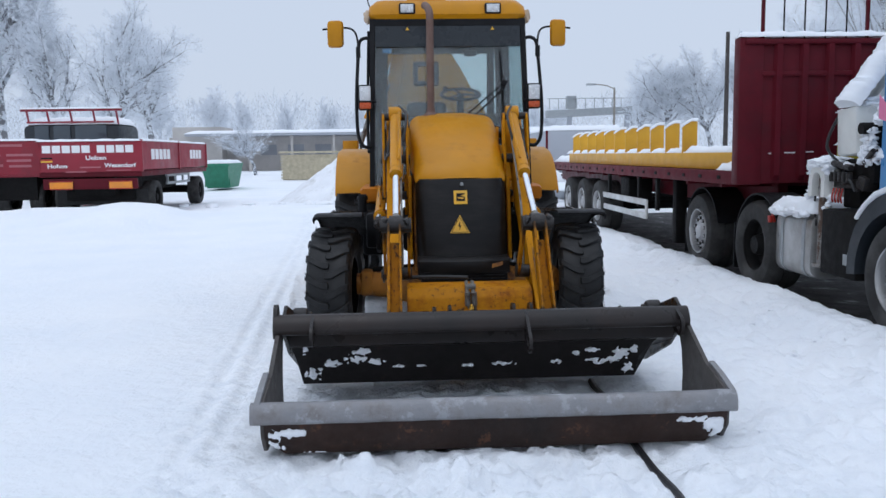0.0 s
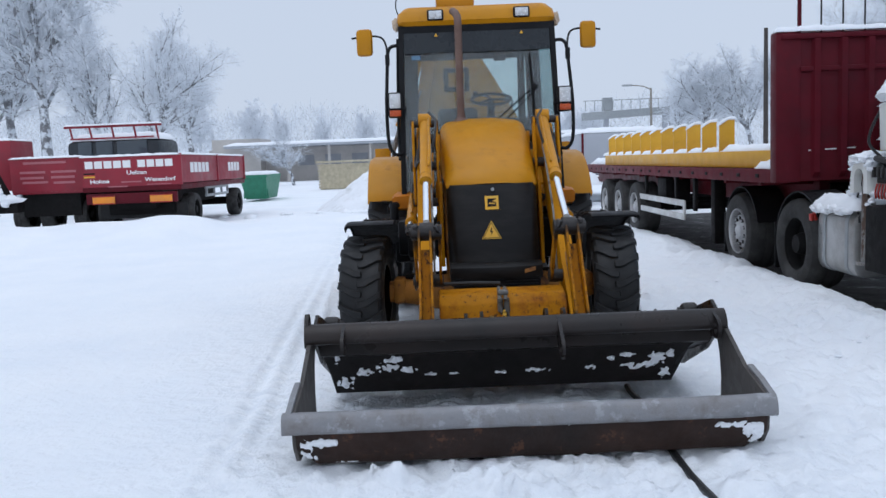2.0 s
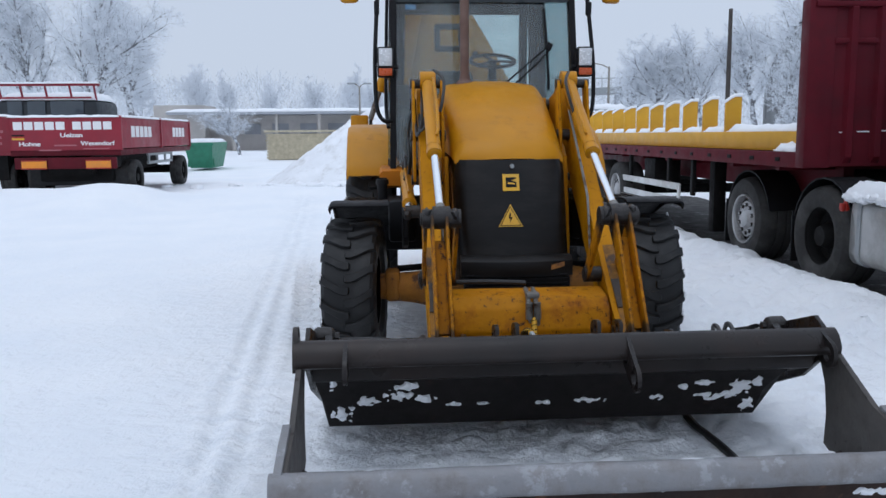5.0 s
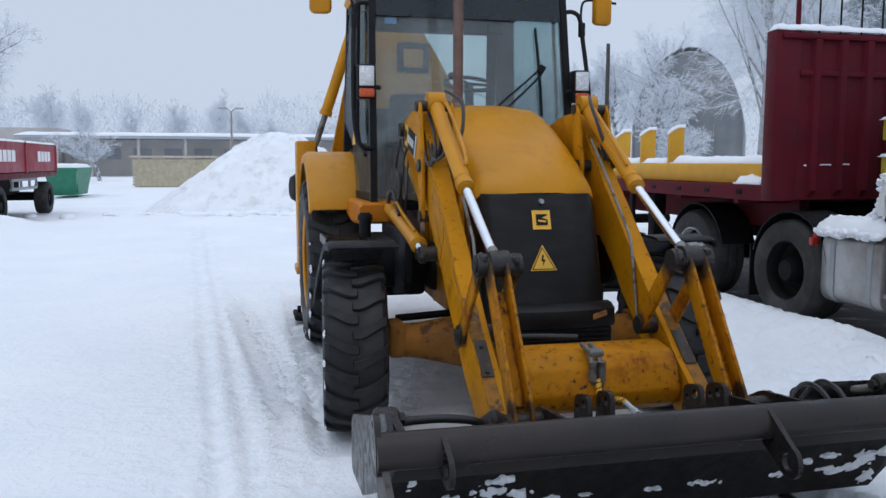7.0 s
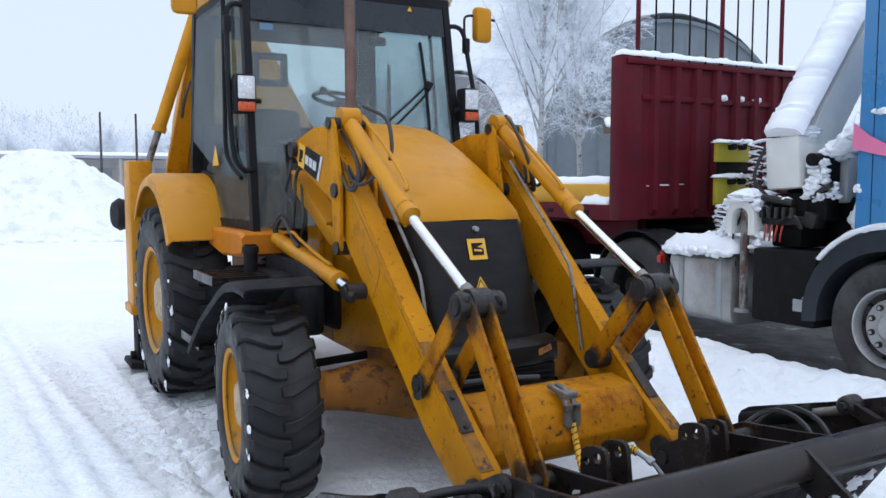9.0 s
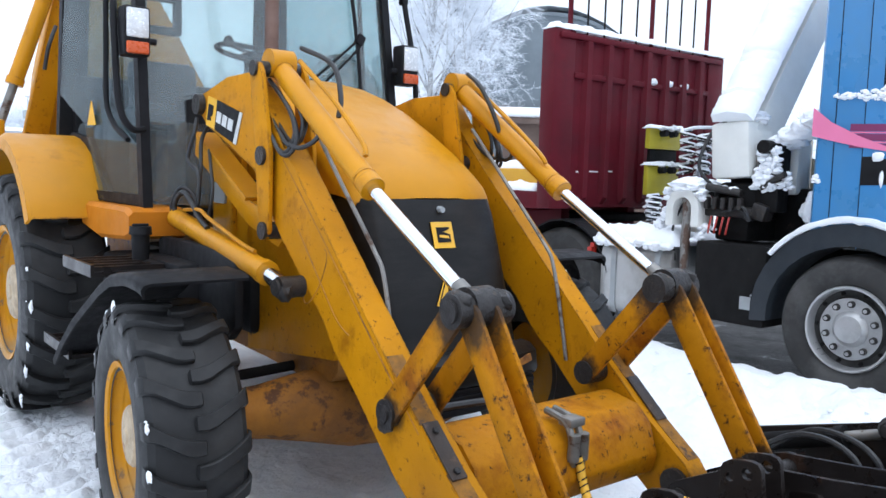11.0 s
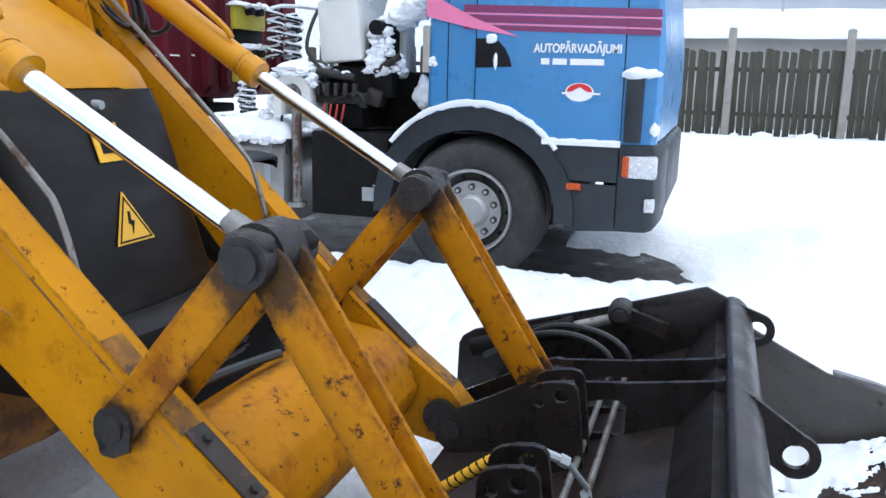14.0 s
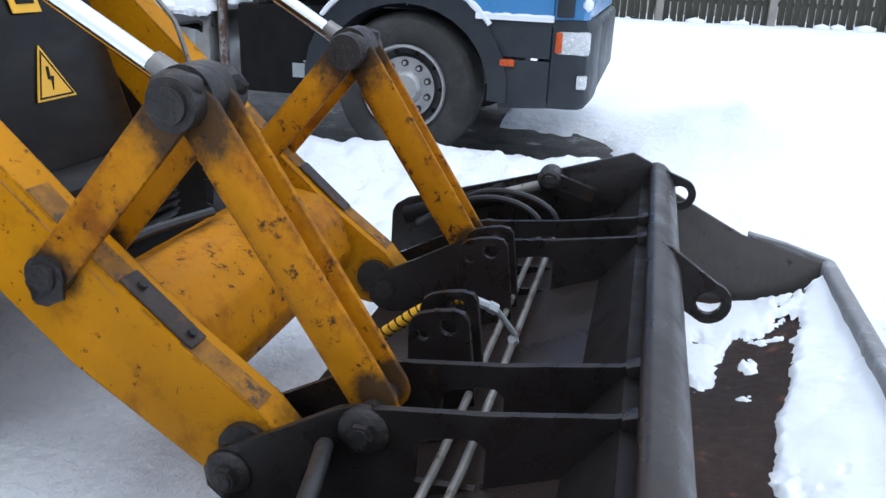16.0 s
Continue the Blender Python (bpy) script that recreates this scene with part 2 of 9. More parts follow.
RED = mat("red_trailer_paint", (0.27, 0.0126, 0.0288), 0.5, var=0.12, scale=1.2, grime=(0.198, 0.018, 0.0315), grime_at=0.6, bump=0.04)
BEAM_YELLOW = mat("yellow_crane_beam_paint", (0.68, 0.36, 0.02), 0.45, var=0.1, scale=3, wear=(0.3, 0.15, 0.03), wear_at=0.7, bump=0.05)
BLUE = mat("blue_truck_paint", (0.055, 0.22, 0.47), 0.32, var=0.07, scale=1.5, grime=(0.07, 0.22, 0.42), grime_at=0.58, bump=0.015, coat=0.3)
DKGREY = mat("dark_grey_truck_panel", (0.014, 0.0195, 0.026), 0.5, var=0.15, scale=3, grime=(0.028, 0.033, 0.039), grime_at=0.58, bump=0.06)
CHASSIS = mat("dirty_black_chassis", (0.008, 0.0075, 0.0075), 0.7, var=0.3, scale=5, wear=(0.04, 0.028, 0.024), wear_at=0.66, bump=0.2, spec=0.16)
WHITE_PAINT = mat("white_crane_paint", (0.74, 0.74, 0.7), 0.45, var=0.06, wear=(0.35, 0.3, 0.24), wear_at=0.7, bump=0.05)
GREEN = mat("green_skip_paint", (0.03, 0.2, 0.115), 0.5, var=0.15, wear=(0.08, 0.1, 0.07), wear_at=0.68, bump=0.06)
PINK = mat("pink_stripe", (0.75, 0.2, 0.36), 0.4, var=0.04, bump=0)
MAGENTA = mat("dark_magenta_stripe", (0.2, 0.035, 0.11), 0.4, var=0.05, bump=0)
WHITE = mat("white_lettering", (0.82, 0.82, 0.82), 0.5, var=0.05, bump=0)
DULL_PINK = mat("faded_pink_lettering", (0.4, 0.13, 0.15), 0.5, var=0.08, bump=0)
LOGO_RED = mat("red_logo_paint", (0.6, 0.03, 0.03), 0.4, var=0.05, bump=0)
LAMP_ORANGE = mat("orange_lamp_lens", (0.5, 0.075, 0.01), 0.3, var=0.12, scale=30, bump=0.15)
MARKER = mat("faded_marker_lens", (0.5, 0.38, 0.27), 0.4, var=0.15, scale=12, bump=0.1)
LAMP_RED = mat("red_lamp_lens", (0.4, 0.03, 0.02), 0.3, var=0.08, bump=0)
LENS = mat("clear_lamp_lens", (0.66, 0.67, 0.68), 0.22, 0.35, var=0.16, scale=30, bump=0.35, bump_scale=80)
REFLECTOR = mat("orange_reflector_sheet", (0.85, 0.3, 0.02), 0.4, var=0.08, grime=(0.6, 0.24, 0.05), grime_at=0.62, bump=0.02)
SIGN_YELLOW = mat("yellow_sticker", (0.78, 0.42, 0.02), 0.5, var=0.08, grime=(0.6, 0.36, 0.06), bump=0.02)
SEAT = mat("grey_seat_cloth", (0.035, 0.045, 0.05), 0.85, var=0.2, scale=20, bump=0.2)
TREE_BARK = mat("frosted_bark", (0.2, 0.2, 0.21), 0.9, var=0.4, scale=2, wear=(0.68, 0.71, 0.75), wear_at=0.5, wear_scale=2.6, bump=0.3, bump_scale=12)
BIRCH = mat("frosted_birch_bark", (0.42, 0.42, 0.42), 0.85, var=0.3, scale=3, wear=(0.07, 0.06, 0.06), wear_at=0.57, wear_scale=6, bump=0.2)
FROST = mat("hoarfrost_twigs", (0.76, 0.79, 0.83), 0.9, var=0.1, scale=0.6, bump=0)
SNOW = mat("settled_snow", (0.86, 0.88, 0.91), 0.75, var=0.035, scale=1.6, bump=0.22, bump_scale=28, snow=0.0)
HEAP = mat("grubby_heaped_snow", (0.84, 0.86, 0.89), 0.8, var=0.06, scale=1.2, grime=(0.6, 0.6, 0.59), grime_at=0.62, grime_scale=2.5, bump=0.9, bump_scale=9)
POLE_WOOD = mat("dark_wooden_pole", (0.07, 0.06, 0.055), 0.9, var=0.3, scale=3, wear=(0.5, 0.52, 0.55), wear_at=0.68, wear_scale=4, bump=0.2)
RUBBED = mat("rubbed_tan_primer", (0.22, 0.105, 0.025), 0.5, var=0.3, scale=9, wear=(0.09, 0.055, 0.035), wear_at=0.56, wear_scale=13, grime=(0.45, 0.19, 0.01), grime_at=0.58, grime_scale=9, bump=0.15, spec=0.15)
WORN_PAD = mat("worn_greasy_pad_steel", (0.026, 0.02, 0.018), 0.5, 0.2, var=0.3, scale=12, wear=(0.09, 0.055, 0.035), wear_at=0.55, wear_scale=14, grime=(0.06, 0.038, 0.024), bump=0.15)
HANGAR = mat("weathered_grey_hangar_metal", (0.17, 0.2, 0.22), 0.6, 0.1, var=0.12, scale=0.5, grime=(0.135, 0.16, 0.18), grime_scale=0.6, bump=0.05, bump_scale=5)
# far panes lightened: distance haze put into their colour
FAR_WIN = mat("hazy_far_window", (0.3, 0.31, 0.33), 0.4, var=0.2, scale=0.4, bump=0)
# lighter grey for the far hangar, distance haze put into the colour
HANGAR_PALE = mat("haze_paled_hangar_metal", (0.25, 0.265, 0.28), 0.7, 0.0, var=0.14, scale=0.4, grime=(0.3, 0.29, 0.28), grime_scale=0.4, bump=0.05, bump_scale=5)
HANGAR_DARK = mat("rusty_dark_shed_boards", (0.11, 0.075, 0.06), 0.8, var=0.25, scale=2, bump=0.2)
FENCE = mat("weathered_grey_fence_boards", (0.062, 0.06, 0.047), 0.9, var=0.35, scale=6, wear=(0.15, 0.145, 0.125), wear_at=0.62, wear_scale=5, bump=0.35, bump_scale=22, stretch=(4, 4, 0.4), spec=0.2)
POST = mat("grey_concrete_post", (0.27, 0.25, 0.22), 0.85, var=0.18, scale=5, bump=0.25)
TIMBER = mat("pale_sawn_timber", (0.52, 0.46, 0.33), 0.75, var=0.2, scale=4, bump=0.15)
BEIGE = mat("faded_beige_render", (0.5, 0.47, 0.44), 0.85, var=0.12, scale=0.4, grime=(0.4, 0.38, 0.36), grime_scale=0.35, bump=0.05)
# rimed bark, paler than near trees: distance haze is put into the colour
HAZE_BARK = mat("haze_paled_rime_bark", (0.42, 0.44, 0.47), 0.9, var=0.3, scale=1.2, wear=(0.74, 0.77, 0.81), wear_at=0.45, wear_scale=2.0, bump=0.2, bump_scale=12)
GREYWALL = mat("grey_panel_facade", (0.42, 0.44, 0.48), 0.8, var=0.08, scale=0.3, bump=0.03)
BRICK = mat("dull_red_brick_facade", (0.25, 0.1, 0.09), 0.85, var=0.2, scale=0.6, bump=0.05)
WIN_DARK = mat("dark_window_pane", (0.06, 0.075, 0.09), 0.12, var=0.2, scale=0.3, bump=0)
WET = mat("wet_black_asphalt", (0.034, 0.032, 0.031), 0.6, var=0.35, scale=3, wear=(0.3, 0.3, 0.31), wear_at=0.63, wear_scale=2.2, grime=(0.075, 0.07, 0.068), grime_at=0.52, bump=0.5, bump_scale=45, spec=0.12)
HOSE = mat("black_hydraulic_hose", (0.018, 0.018, 0.019), 0.45, var=0.3, scale=20, bump=0.15, bump_scale=150)
PIPE = mat("grey_hydraulic_pipe", (0.2, 0.19, 0.175), 0.42, 0.4, var=0.3, scale=14, wear=(0.08, 0.045, 0.028), wear_at=0.58, bump=0.1)
EXHAUST = mat("rusty_exhaust_pipe", (0.13, 0.075, 0.058), 0.6, 0.3, var=0.25, scale=7, grime=(0.19, 0.12, 0.095), bump=0.15)
LEG = mat("rust_streaked_steel_leg", (0.3, 0.29, 0.28), 0.5, 0.3, var=0.25, scale=9, wear=(0.12, 0.075, 0.055), wear_at=0.52, wear_scale=14, bump=0.15, stretch=(1, 1, 0.5))
GUARD_WHITE = mat("white_side_guard_paint", (0.6, 0.61, 0.6), 0.5, var=0.1, grime=(0.4, 0.38, 0.36), bump=0.04)
BUS_YELLOW = mat("bright_yellow_junction_box_paint", (0.5, 0.42, 0.03), 0.5, var=0.1, bump=0.05)
SCREEN = glass_mat("tinted_windscreen_glass", (0.86, 0.91, 0.905), 0.085)
REARGLASS = glass_mat("tinted_rear_glass", (0.83, 0.89, 0.89), 0.05)
SIDEGLASS = glass_mat("tinted_side_glass", (0.6, 0.7, 0.71), 0.05, 0.14)
CABGLASS = glass_mat("dark_truck_glass", (0.16, 0.19, 0.22), 0.05)
BAND = mat("dark_screen_band", (0.026, 0.031, 0.036), 0.3, var=0.1, bump=0, spec=0.3)


def snow_ground_mat():
    """Driven snow: white drifts, greyer and grittier where it is packed by wheels and feet."""
    m = bpy.data.materials.new("yard_snow")
    m.use_nodes = True
    nt = m.node_tree
    b = nt.nodes["Principled BSDF"]
    tc = nt.nodes.new("ShaderNodeTexCoord")
    at = nt.nodes.new("ShaderNodeAttribute")
    at.attribute_name = "packed"

    def nz(s, d=8.0, r=0.6):
        n = nt.nodes.new("ShaderNodeTexNoise")
        n.inputs["Scale"].default_value, n.inputs["Detail"].default_value, n.inputs["Roughness"].default_value = s, d, r
        nt.links.new(tc.outputs["Object"], n.inputs["Vector"])
        return n.outputs[0]

    def rng(v, a, c, lo=0.0, hi=1.0):
        r = nt.nodes.new("ShaderNodeMapRange")
        for i, x in enumerate((a, c, lo, hi)):
            r.inputs[i + 1].default_value = x
        nt.links.new(v, r.inputs[0])
        return r.outputs[0]

    def mul(a, c):
        n = nt.nodes.new("ShaderNodeMath")
        n.operation = "MULTIPLY"
        nt.links.new(a, n.inputs[0])
        nt.links.new(c, n.inputs[1])
        return n.outputs[0]

    def mix(f, a, c):
        mx = nt.nodes.new("ShaderNodeMix")
        mx.data_type = "RGBA"
        nt.links.new(f, mx.inputs[0])
        for sock, val in ((mx.inputs[6], a), (mx.inputs[7], c)):
            if isinstance(val, tuple):
                sock.default_value = (*val, 1)
            else:
                nt.links.new(val, sock)
        return mx.outputs[2]

    clean = mix(rng(nz(0.7), 0.35, 0.65), (0.84, 0.87, 0.91), (0.9, 0.915, 0.935))
    packed = mix(rng(nz(7.0, 10, 0.72), 0.42, 0.62), (0.91, 0.925, 0.945), (0.66, 0.7, 0.76))
    grit = mix(mul(rng(nz(22, 8, 0.75), 0.62, 0.72), rng(nz(1.3), 0.45, 0.6)), packed, (0.4, 0.39, 0.37))
    col = mix(at.outputs["Fac"], clean, grit)
    nt.links.new(col, b.inputs["Base Color"])
    nt.links.new(rng(nz(2.0), 0.3, 0.7, 0.55, 0.85), b.inputs["Roughness"])
    b1, b2 = nt.nodes.new("ShaderNodeBump"), nt.nodes.new("ShaderNodeBump")
    b1.inputs["Strength"].default_value, b1.inputs["Distance"].default_value = 0.85, 0.05
    nt.links.new(nz(9, 10, 0.62), b1.inputs["Height"])
    b2.inputs["Strength"].default_value, b2.inputs["Distance"].default_value = 0.3, 0.008
    nt.links.new(nz(70, 6, 0.7), b2.inputs["Height"])
    nt.links.new(b1.outputs[0], b2.inputs["Normal"])
    nt.links.new(b2.outputs[0], b.inputs["Normal"])
    return m


SNOW_GROUND = snow_ground_mat()


# ---- mesh helpers ----
def mesh():
    return bmesh.new()


def box(bm, c, s, rot=None, bev=0.0):
    vs = bmesh.ops.create_cube(bm, size=1)["verts"]
    bmesh.ops.transform(bm, matrix=Matrix.Translation(c) @ (rot or Matrix()) @ Matrix.Diagonal((*s, 1)), verts=vs)
    if bev:
        bmesh.ops.bevel(bm, geom=list({e for v in vs for e in v.link_edges}), offset=bev, segments=2, affect="EDGES", profile=0.5)


def prism(bm, pts, axis, a, b, bev=0.0):
    """A flat outline of (u, v) pairs, pulled along an axis from a to b."""
    place = {"x": lambda p, w: (w, p[0], p[1]), "y": lambda p, w: (p[0], w, p[1]), "z": lambda p, w: (p[0], p[1], w)}[axis]
    lo = [bm.verts.new(place(p, a)) for p in pts]
    hi = [bm.verts.new(place(p, b)) for p in pts]
    n = len(pts)
    bm.faces.new(lo)
    bm.faces.new(hi[::-1])
    for i in range(n):
        bm.faces.new((lo[i], hi[i], hi[(i + 1) % n], lo[(i + 1) % n]))
    if bev:
        es = {e for v in lo + hi for e in v.link_edges}
        bmesh.ops.bevel(bm, geom=list(es), offset=bev, segments=2, affect="EDGES", profile=0.5)


def frame_of(d):
    d = Vector(d).normalized()
    u = d.cross(Vector((0, 0, 1)) if abs(d.z) < 0.9 else Vector((1, 0, 0))).normalized()
    return d, u, d.cross(u)


def cyl(bm, p0, p1, r0, r1=None, seg=16, caps=True):
    r1 = r0 if r1 is None else r1
    p0, p1 = Vector(p0), Vector(p1)
    d, u, v = frame_of(p1 - p0)
    rings = []
    for p, r in ((p0, r0), (p1, r1)):
        rings.append([bm.verts.new(p + r * (math.cos(2 * math.pi * i / seg) * u + math.sin(2 * math.pi * i / seg) * v)) for i in range(seg)])
    for i in range(seg):
        bm.faces.new((rings[0][i], rings[0][(i + 1) % seg], rings[1][(i + 1) % seg], rings[1][i]))
    if caps:
        bm.faces.new(rings[0][::-1])
        bm.faces.new(rings[1])


def curve_points(pts, sub=6):
    pts = [Vector(p) for p in pts]
    if len(pts) < 3:
        return pts
    out = []
    for i in range(len(pts) - 1):
        a, b, c, d = pts[max(0, i - 1)], pts[i], pts[i + 1], pts[min(len(pts) - 1, i + 2)]
        for k in range(sub):
            t = k / sub
            out.append(0.5 * (2 * b + (c - a) * t + (2 * a - 5 * b + 4 * c - d) * t * t + (3 * b - a - 3 * c + d) * t ** 3))
    return out + [pts[-1]]


def tube(bm, pts, r, seg=8, sub=6):
    ps = curve_points(pts, sub)
    d, u, v = frame_of(ps[1] - ps[0])
    rings = []
    for i, p in enumerate(ps):
        t = (ps[min(i + 1, len(ps) - 1)] - ps[max(i - 1, 0)]).normalized()
        u = (u - t * u.dot(t)).normalized()
        v = t.cross(u)
        rings.append([bm.verts.new(p + r * (math.cos(2 * math.pi * k / seg) * u + math.sin(2 * math.pi * k / seg) * v)) for k in range(seg)])
    for a, b in zip(rings, rings[1:]):
        for k in range(seg):
            bm.faces.new((a[k], a[(k + 1) % seg], b[(k + 1) % seg], b[k]))
    bm.faces.new(rings[0][::-1])
    bm.faces.new(rings[-1])


def lathe(bm, prof, origin, axis, seg=32):
    """(radius, height) pairs turned round an axis; a radius of 0 closes it."""
    o = Vector(origin)
    d, u, v = frame_of(axis)
    rings = []
    for r, h in prof:
        if r < 1e-6:
            rings.append([bm.verts.new(o + d * h)])
        else:
            rings.append([bm.verts.new(o + d * h + r * (math.cos(2 * math.pi * k / seg) * u + math.sin(2 * math.pi * k / seg) * v)) for k in range(seg)])
    for a, b in zip(rings, rings[1:]):
        for k in range(seg):
            ks = (k + 1) % seg
            if len(a) == 1 and len(b) == 1:
                continue
            if len(a) == 1:
                bm.faces.new((a[0], b[ks], b[k]))
            elif len(b) == 1:
                bm.faces.new((a[k], a[ks], b[0]))
            else:
                bm.faces.new((a[k], a[ks], b[ks], b[k]))


def holed_plate(bm, outline, holes, x0, x1, seg=18):
    """A flat plate in the yz plane between x0 and x1, with round holes (y, z, radius) or hole outlines through it."""
    loops = [outline] + [h if len(h) > 3 else [(h[0] + h[2] * math.cos(2 * math.pi * k / seg), h[1] + h[2] * math.sin(2 * math.pi * k / seg)) for k in range(seg)] for h in holes]
    flat = bmesh.new()
    rims = []
    for loop in loops:
        vs = [flat.verts.new((0, y, z)) for y, z in loop]
        rims += [flat.edges.new((vs[i], vs[(i + 1) % len(vs)])) for i in range(len(vs))]
    bmesh.ops.triangle_fill(flat, use_beauty=True, use_dissolve=False, edges=rims, normal=(1, 0, 0))
    flat.verts.index_update()
    lo, hi = [[bm.verts.new((x, v.co.y, v.co.z)) for v in flat.verts] for x in (x0, x1)]
    for f in flat.faces:
        ids = [v.index for v in f.verts]
        bm.faces.new([lo[i] for i in ids])
        bm.faces.new([hi[i] for i in ids[::-1]])
    at = 0
    for loop in loops:
        n = len(loop)
        for i in range(n):
            a, b = at + i, at + (i + 1) % n
            bm.faces.new((lo[a], lo[b], hi[b], hi[a]))
        at += n
    flat.free()


def shape_ring(bm, rings, closed=True, caps=True):
    """Skin over rings of points, ring after ring."""
    vs = [[bm.verts.new(p) for p in ring] for ring in rings]
    n = len(vs[0])
    for a, b in zip(vs, vs[1:]):
        for k in range(n if closed else n - 1):
            bm.faces.new((a[k], a[(k + 1) % n], b[(k + 1) % n], b[k]))
    if caps:
        bm.faces.new(vs[0][::-1])
        bm.faces.new(vs[-1])


def finish(bm, name, material, smooth=38):
    bmesh.ops.recalc_face_normals(bm, faces=bm.faces)
    me = bpy.data.meshes.new(name)
    bm.to_mesh(me)
    bm.free()
    me.materials.append(material)
    me.polygons.foreach_set("use_smooth", [True] * len(me.polygons))
    me.set_sharp_from_angle(angle=radians(smooth))
    return me


def attach(ob, parent):
    ob.parent = parent
    if parent.type == "EMPTY":
        ob.matrix_parent_inverse = Matrix.Translation(-parent.location)
    return ob


def part(name, bm, material, parent, label="", smooth=38):
    ob = new(name, finish(bm, name, material, smooth))
    attach(ob, parent)
    if name == "snow":
        ob["kind"] = "stuff"
    if label:
        ob["label"] = label
    return ob


def parts_of(name, bm, material, parent, label="", smooth=38):
    """Every loose piece of the mesh as a part of its own."""
    left, made = set(bm.verts), []
    while left:
        todo, island = [left.pop()], []
        while todo:
            v = todo.pop()
            island.append(v)
            for e in v.link_edges:
                w = e.other_vert(v)
                if w in left:
                    left.discard(w)
                    todo.append(w)
        b = mesh()
        vmap = {v: b.verts.new(v.co) for v in island}
        for f in {f for v in island for f in v.link_faces}:
            b.faces.new([vmap[v] for v in f.verts])
        made.append(part(name, b, material, parent, label, smooth))
    bm.free()
    return made


def solid(name, bm, material, label, category, group="", kind="", smooth=38):
    return tagged(new(name, finish(bm, name, material, smooth)), label, category, group, kind)


def thing(name, at, label, category, group="", kind=""):
    ob = new(name)
    ob.location = at
    ob.empty_display_size = 0.2
    return tagged(ob, label, category, group, kind)


def again(ob, m, parent):
    """Another part on the same mesh, with its sub-parts, moved by m."""
    c = ob.copy()
    scene.collection.objects.link(c)
    c.parent, c.matrix_parent_inverse = parent, (Matrix.Translation(-parent.location) if parent.type == "EMPTY" else Matrix())
    c.matrix_basis = m @ ob.matrix_basis
    for ch in ob.children:
        k = ch.copy()
        scene.collection.objects.link(k)
        k.parent, k.matrix_parent_inverse = c, Matrix()
    return c


MIRROR = Matrix.Diagonal((-1, 1, 1, 1))


def snow_cap(bm, x0, x1, y0, y1, base, high, step=0.06, seed=0.0, rough=0.35):
    """A settled, uneven cover of snow on a level top; base may be a function of (x, y)."""
    nx, ny = max(3, int((x1 - x0) / step)), max(3, int((y1 - y0) / step))
    low = base if callable(base) else (lambda x, y: base)
    grid, floor = [], []
    for i in range(nx + 1):
        row, frow = [], []
        for j in range(ny + 1):
            u, w = i / nx, j / ny
            x, y = x0 + (x1 - x0) * u, y0 + (y1 - y0) * w
            edge = min(u * (x1 - x0), (1 - u) * (x1 - x0), w * (y1 - y0), (1 - w) * (y1 - y0))
            rise = min(1.0, (edge / max(0.02, high * 0.8))) ** 0.5 if edge > 0 else 0.0
            k = 1 + rough * (noise.noise((x * 6 + seed, y * 6, seed)) + 0.6 * noise.noise((x * 17, y * 17 + seed, 2)))
            sx = 0.02 * noise.noise((x * 9, y * 9, seed + 5)) if 0 < i < nx else 0.025 * noise.noise((x * 9, y * 9, seed + 5))
            row.append(bm.verts.new((x + sx, y + sx, low(x, y) + 0.004 + high * k * (0.15 + 0.85 * rise))))
            frow.append(bm.verts.new((x + sx, y + sx, low(x, y) + 0.002)))
        grid.append(row)
        floor.append(frow)
    for i in range(nx):
        for j in range(ny):
            bm.faces.new((grid[i][j], grid[i + 1][j], grid[i + 1][j + 1], grid[i][j + 1]))
    rim = [(i, 0) for i in range(nx)] + [(nx, j) for j in range(ny)] + [(i, ny) for i in range(nx, 0, -1)] + [(0, j) for j in range(ny, 0, -1)]
    for (a, b), (c, d) in zip(rim, rim[1:] + rim[:1]):
        bm.faces.new((grid[a][b], floor[a][b], floor[c][d], grid[c][d]))


def lump(bm, c, r, seed=0.0, flat=0.7, seg=2, ragged=1.0):
    vs = bmesh.ops.create_icosphere(bm, subdivisions=seg, radius=1.0)["verts"]
    for v in vs:
        o = v.co + Vector((seed, seed, seed))
        k = 1 + ragged * (0.35 * noise.noise(o * 1.6) + (0.2 * noise.noise(o * 4.3) + 0.1 * noise.noise(o * 9.0) if seg > 1 else 0.0))
        v.co = Vector(c) + Vector((v.co.x * r[0], v.co.y * r[1], v.co.z * r[2])) * k


def clots(bm, spots, n, r0, r1, seed):
    """Many small clumps of wet snow scattered over ellipsoids (centre, radii)."""
    rs = random.Random(seed)
    for k in range(n):
        c, r = spots[k % len(spots)]
        d = Vector((rs.gauss(0, 1), rs.gauss(0, 1), rs.gauss(0, 1))).normalized() * rs.uniform(0.3, 1.0)
        q = rs.uniform(r0, r1)
        lump(bm, (c[0] + d.x * r[0], c[1] + d.y * r[1], c[2] + d.z * r[2]), (q, q * rs.uniform(0.8, 1.5), q * rs.uniform(0.6, 1.0)), k * 1.7 + seed, seg=2)


def letters(body, height):
    """The outline of a word as a flat mesh in the xy plane, centred."""
    cu = bpy.data.curves.new("word", "FONT")
    cu.body, cu.size, cu.align_x, cu.align_y, cu.extrude, cu.offset = body, height * 1.38, "CENTER", "CENTER", 0.002, height * 0.035
    ob = new("word", cu)
    me = ob.evaluated_get(bpy.context.evaluated_depsgraph_get()).to_mesh()
    bm = mesh()
    bm.from_mesh(me)
    bpy.data.objects.remove(ob)
    bpy.data.curves.remove(cu)
    return bm


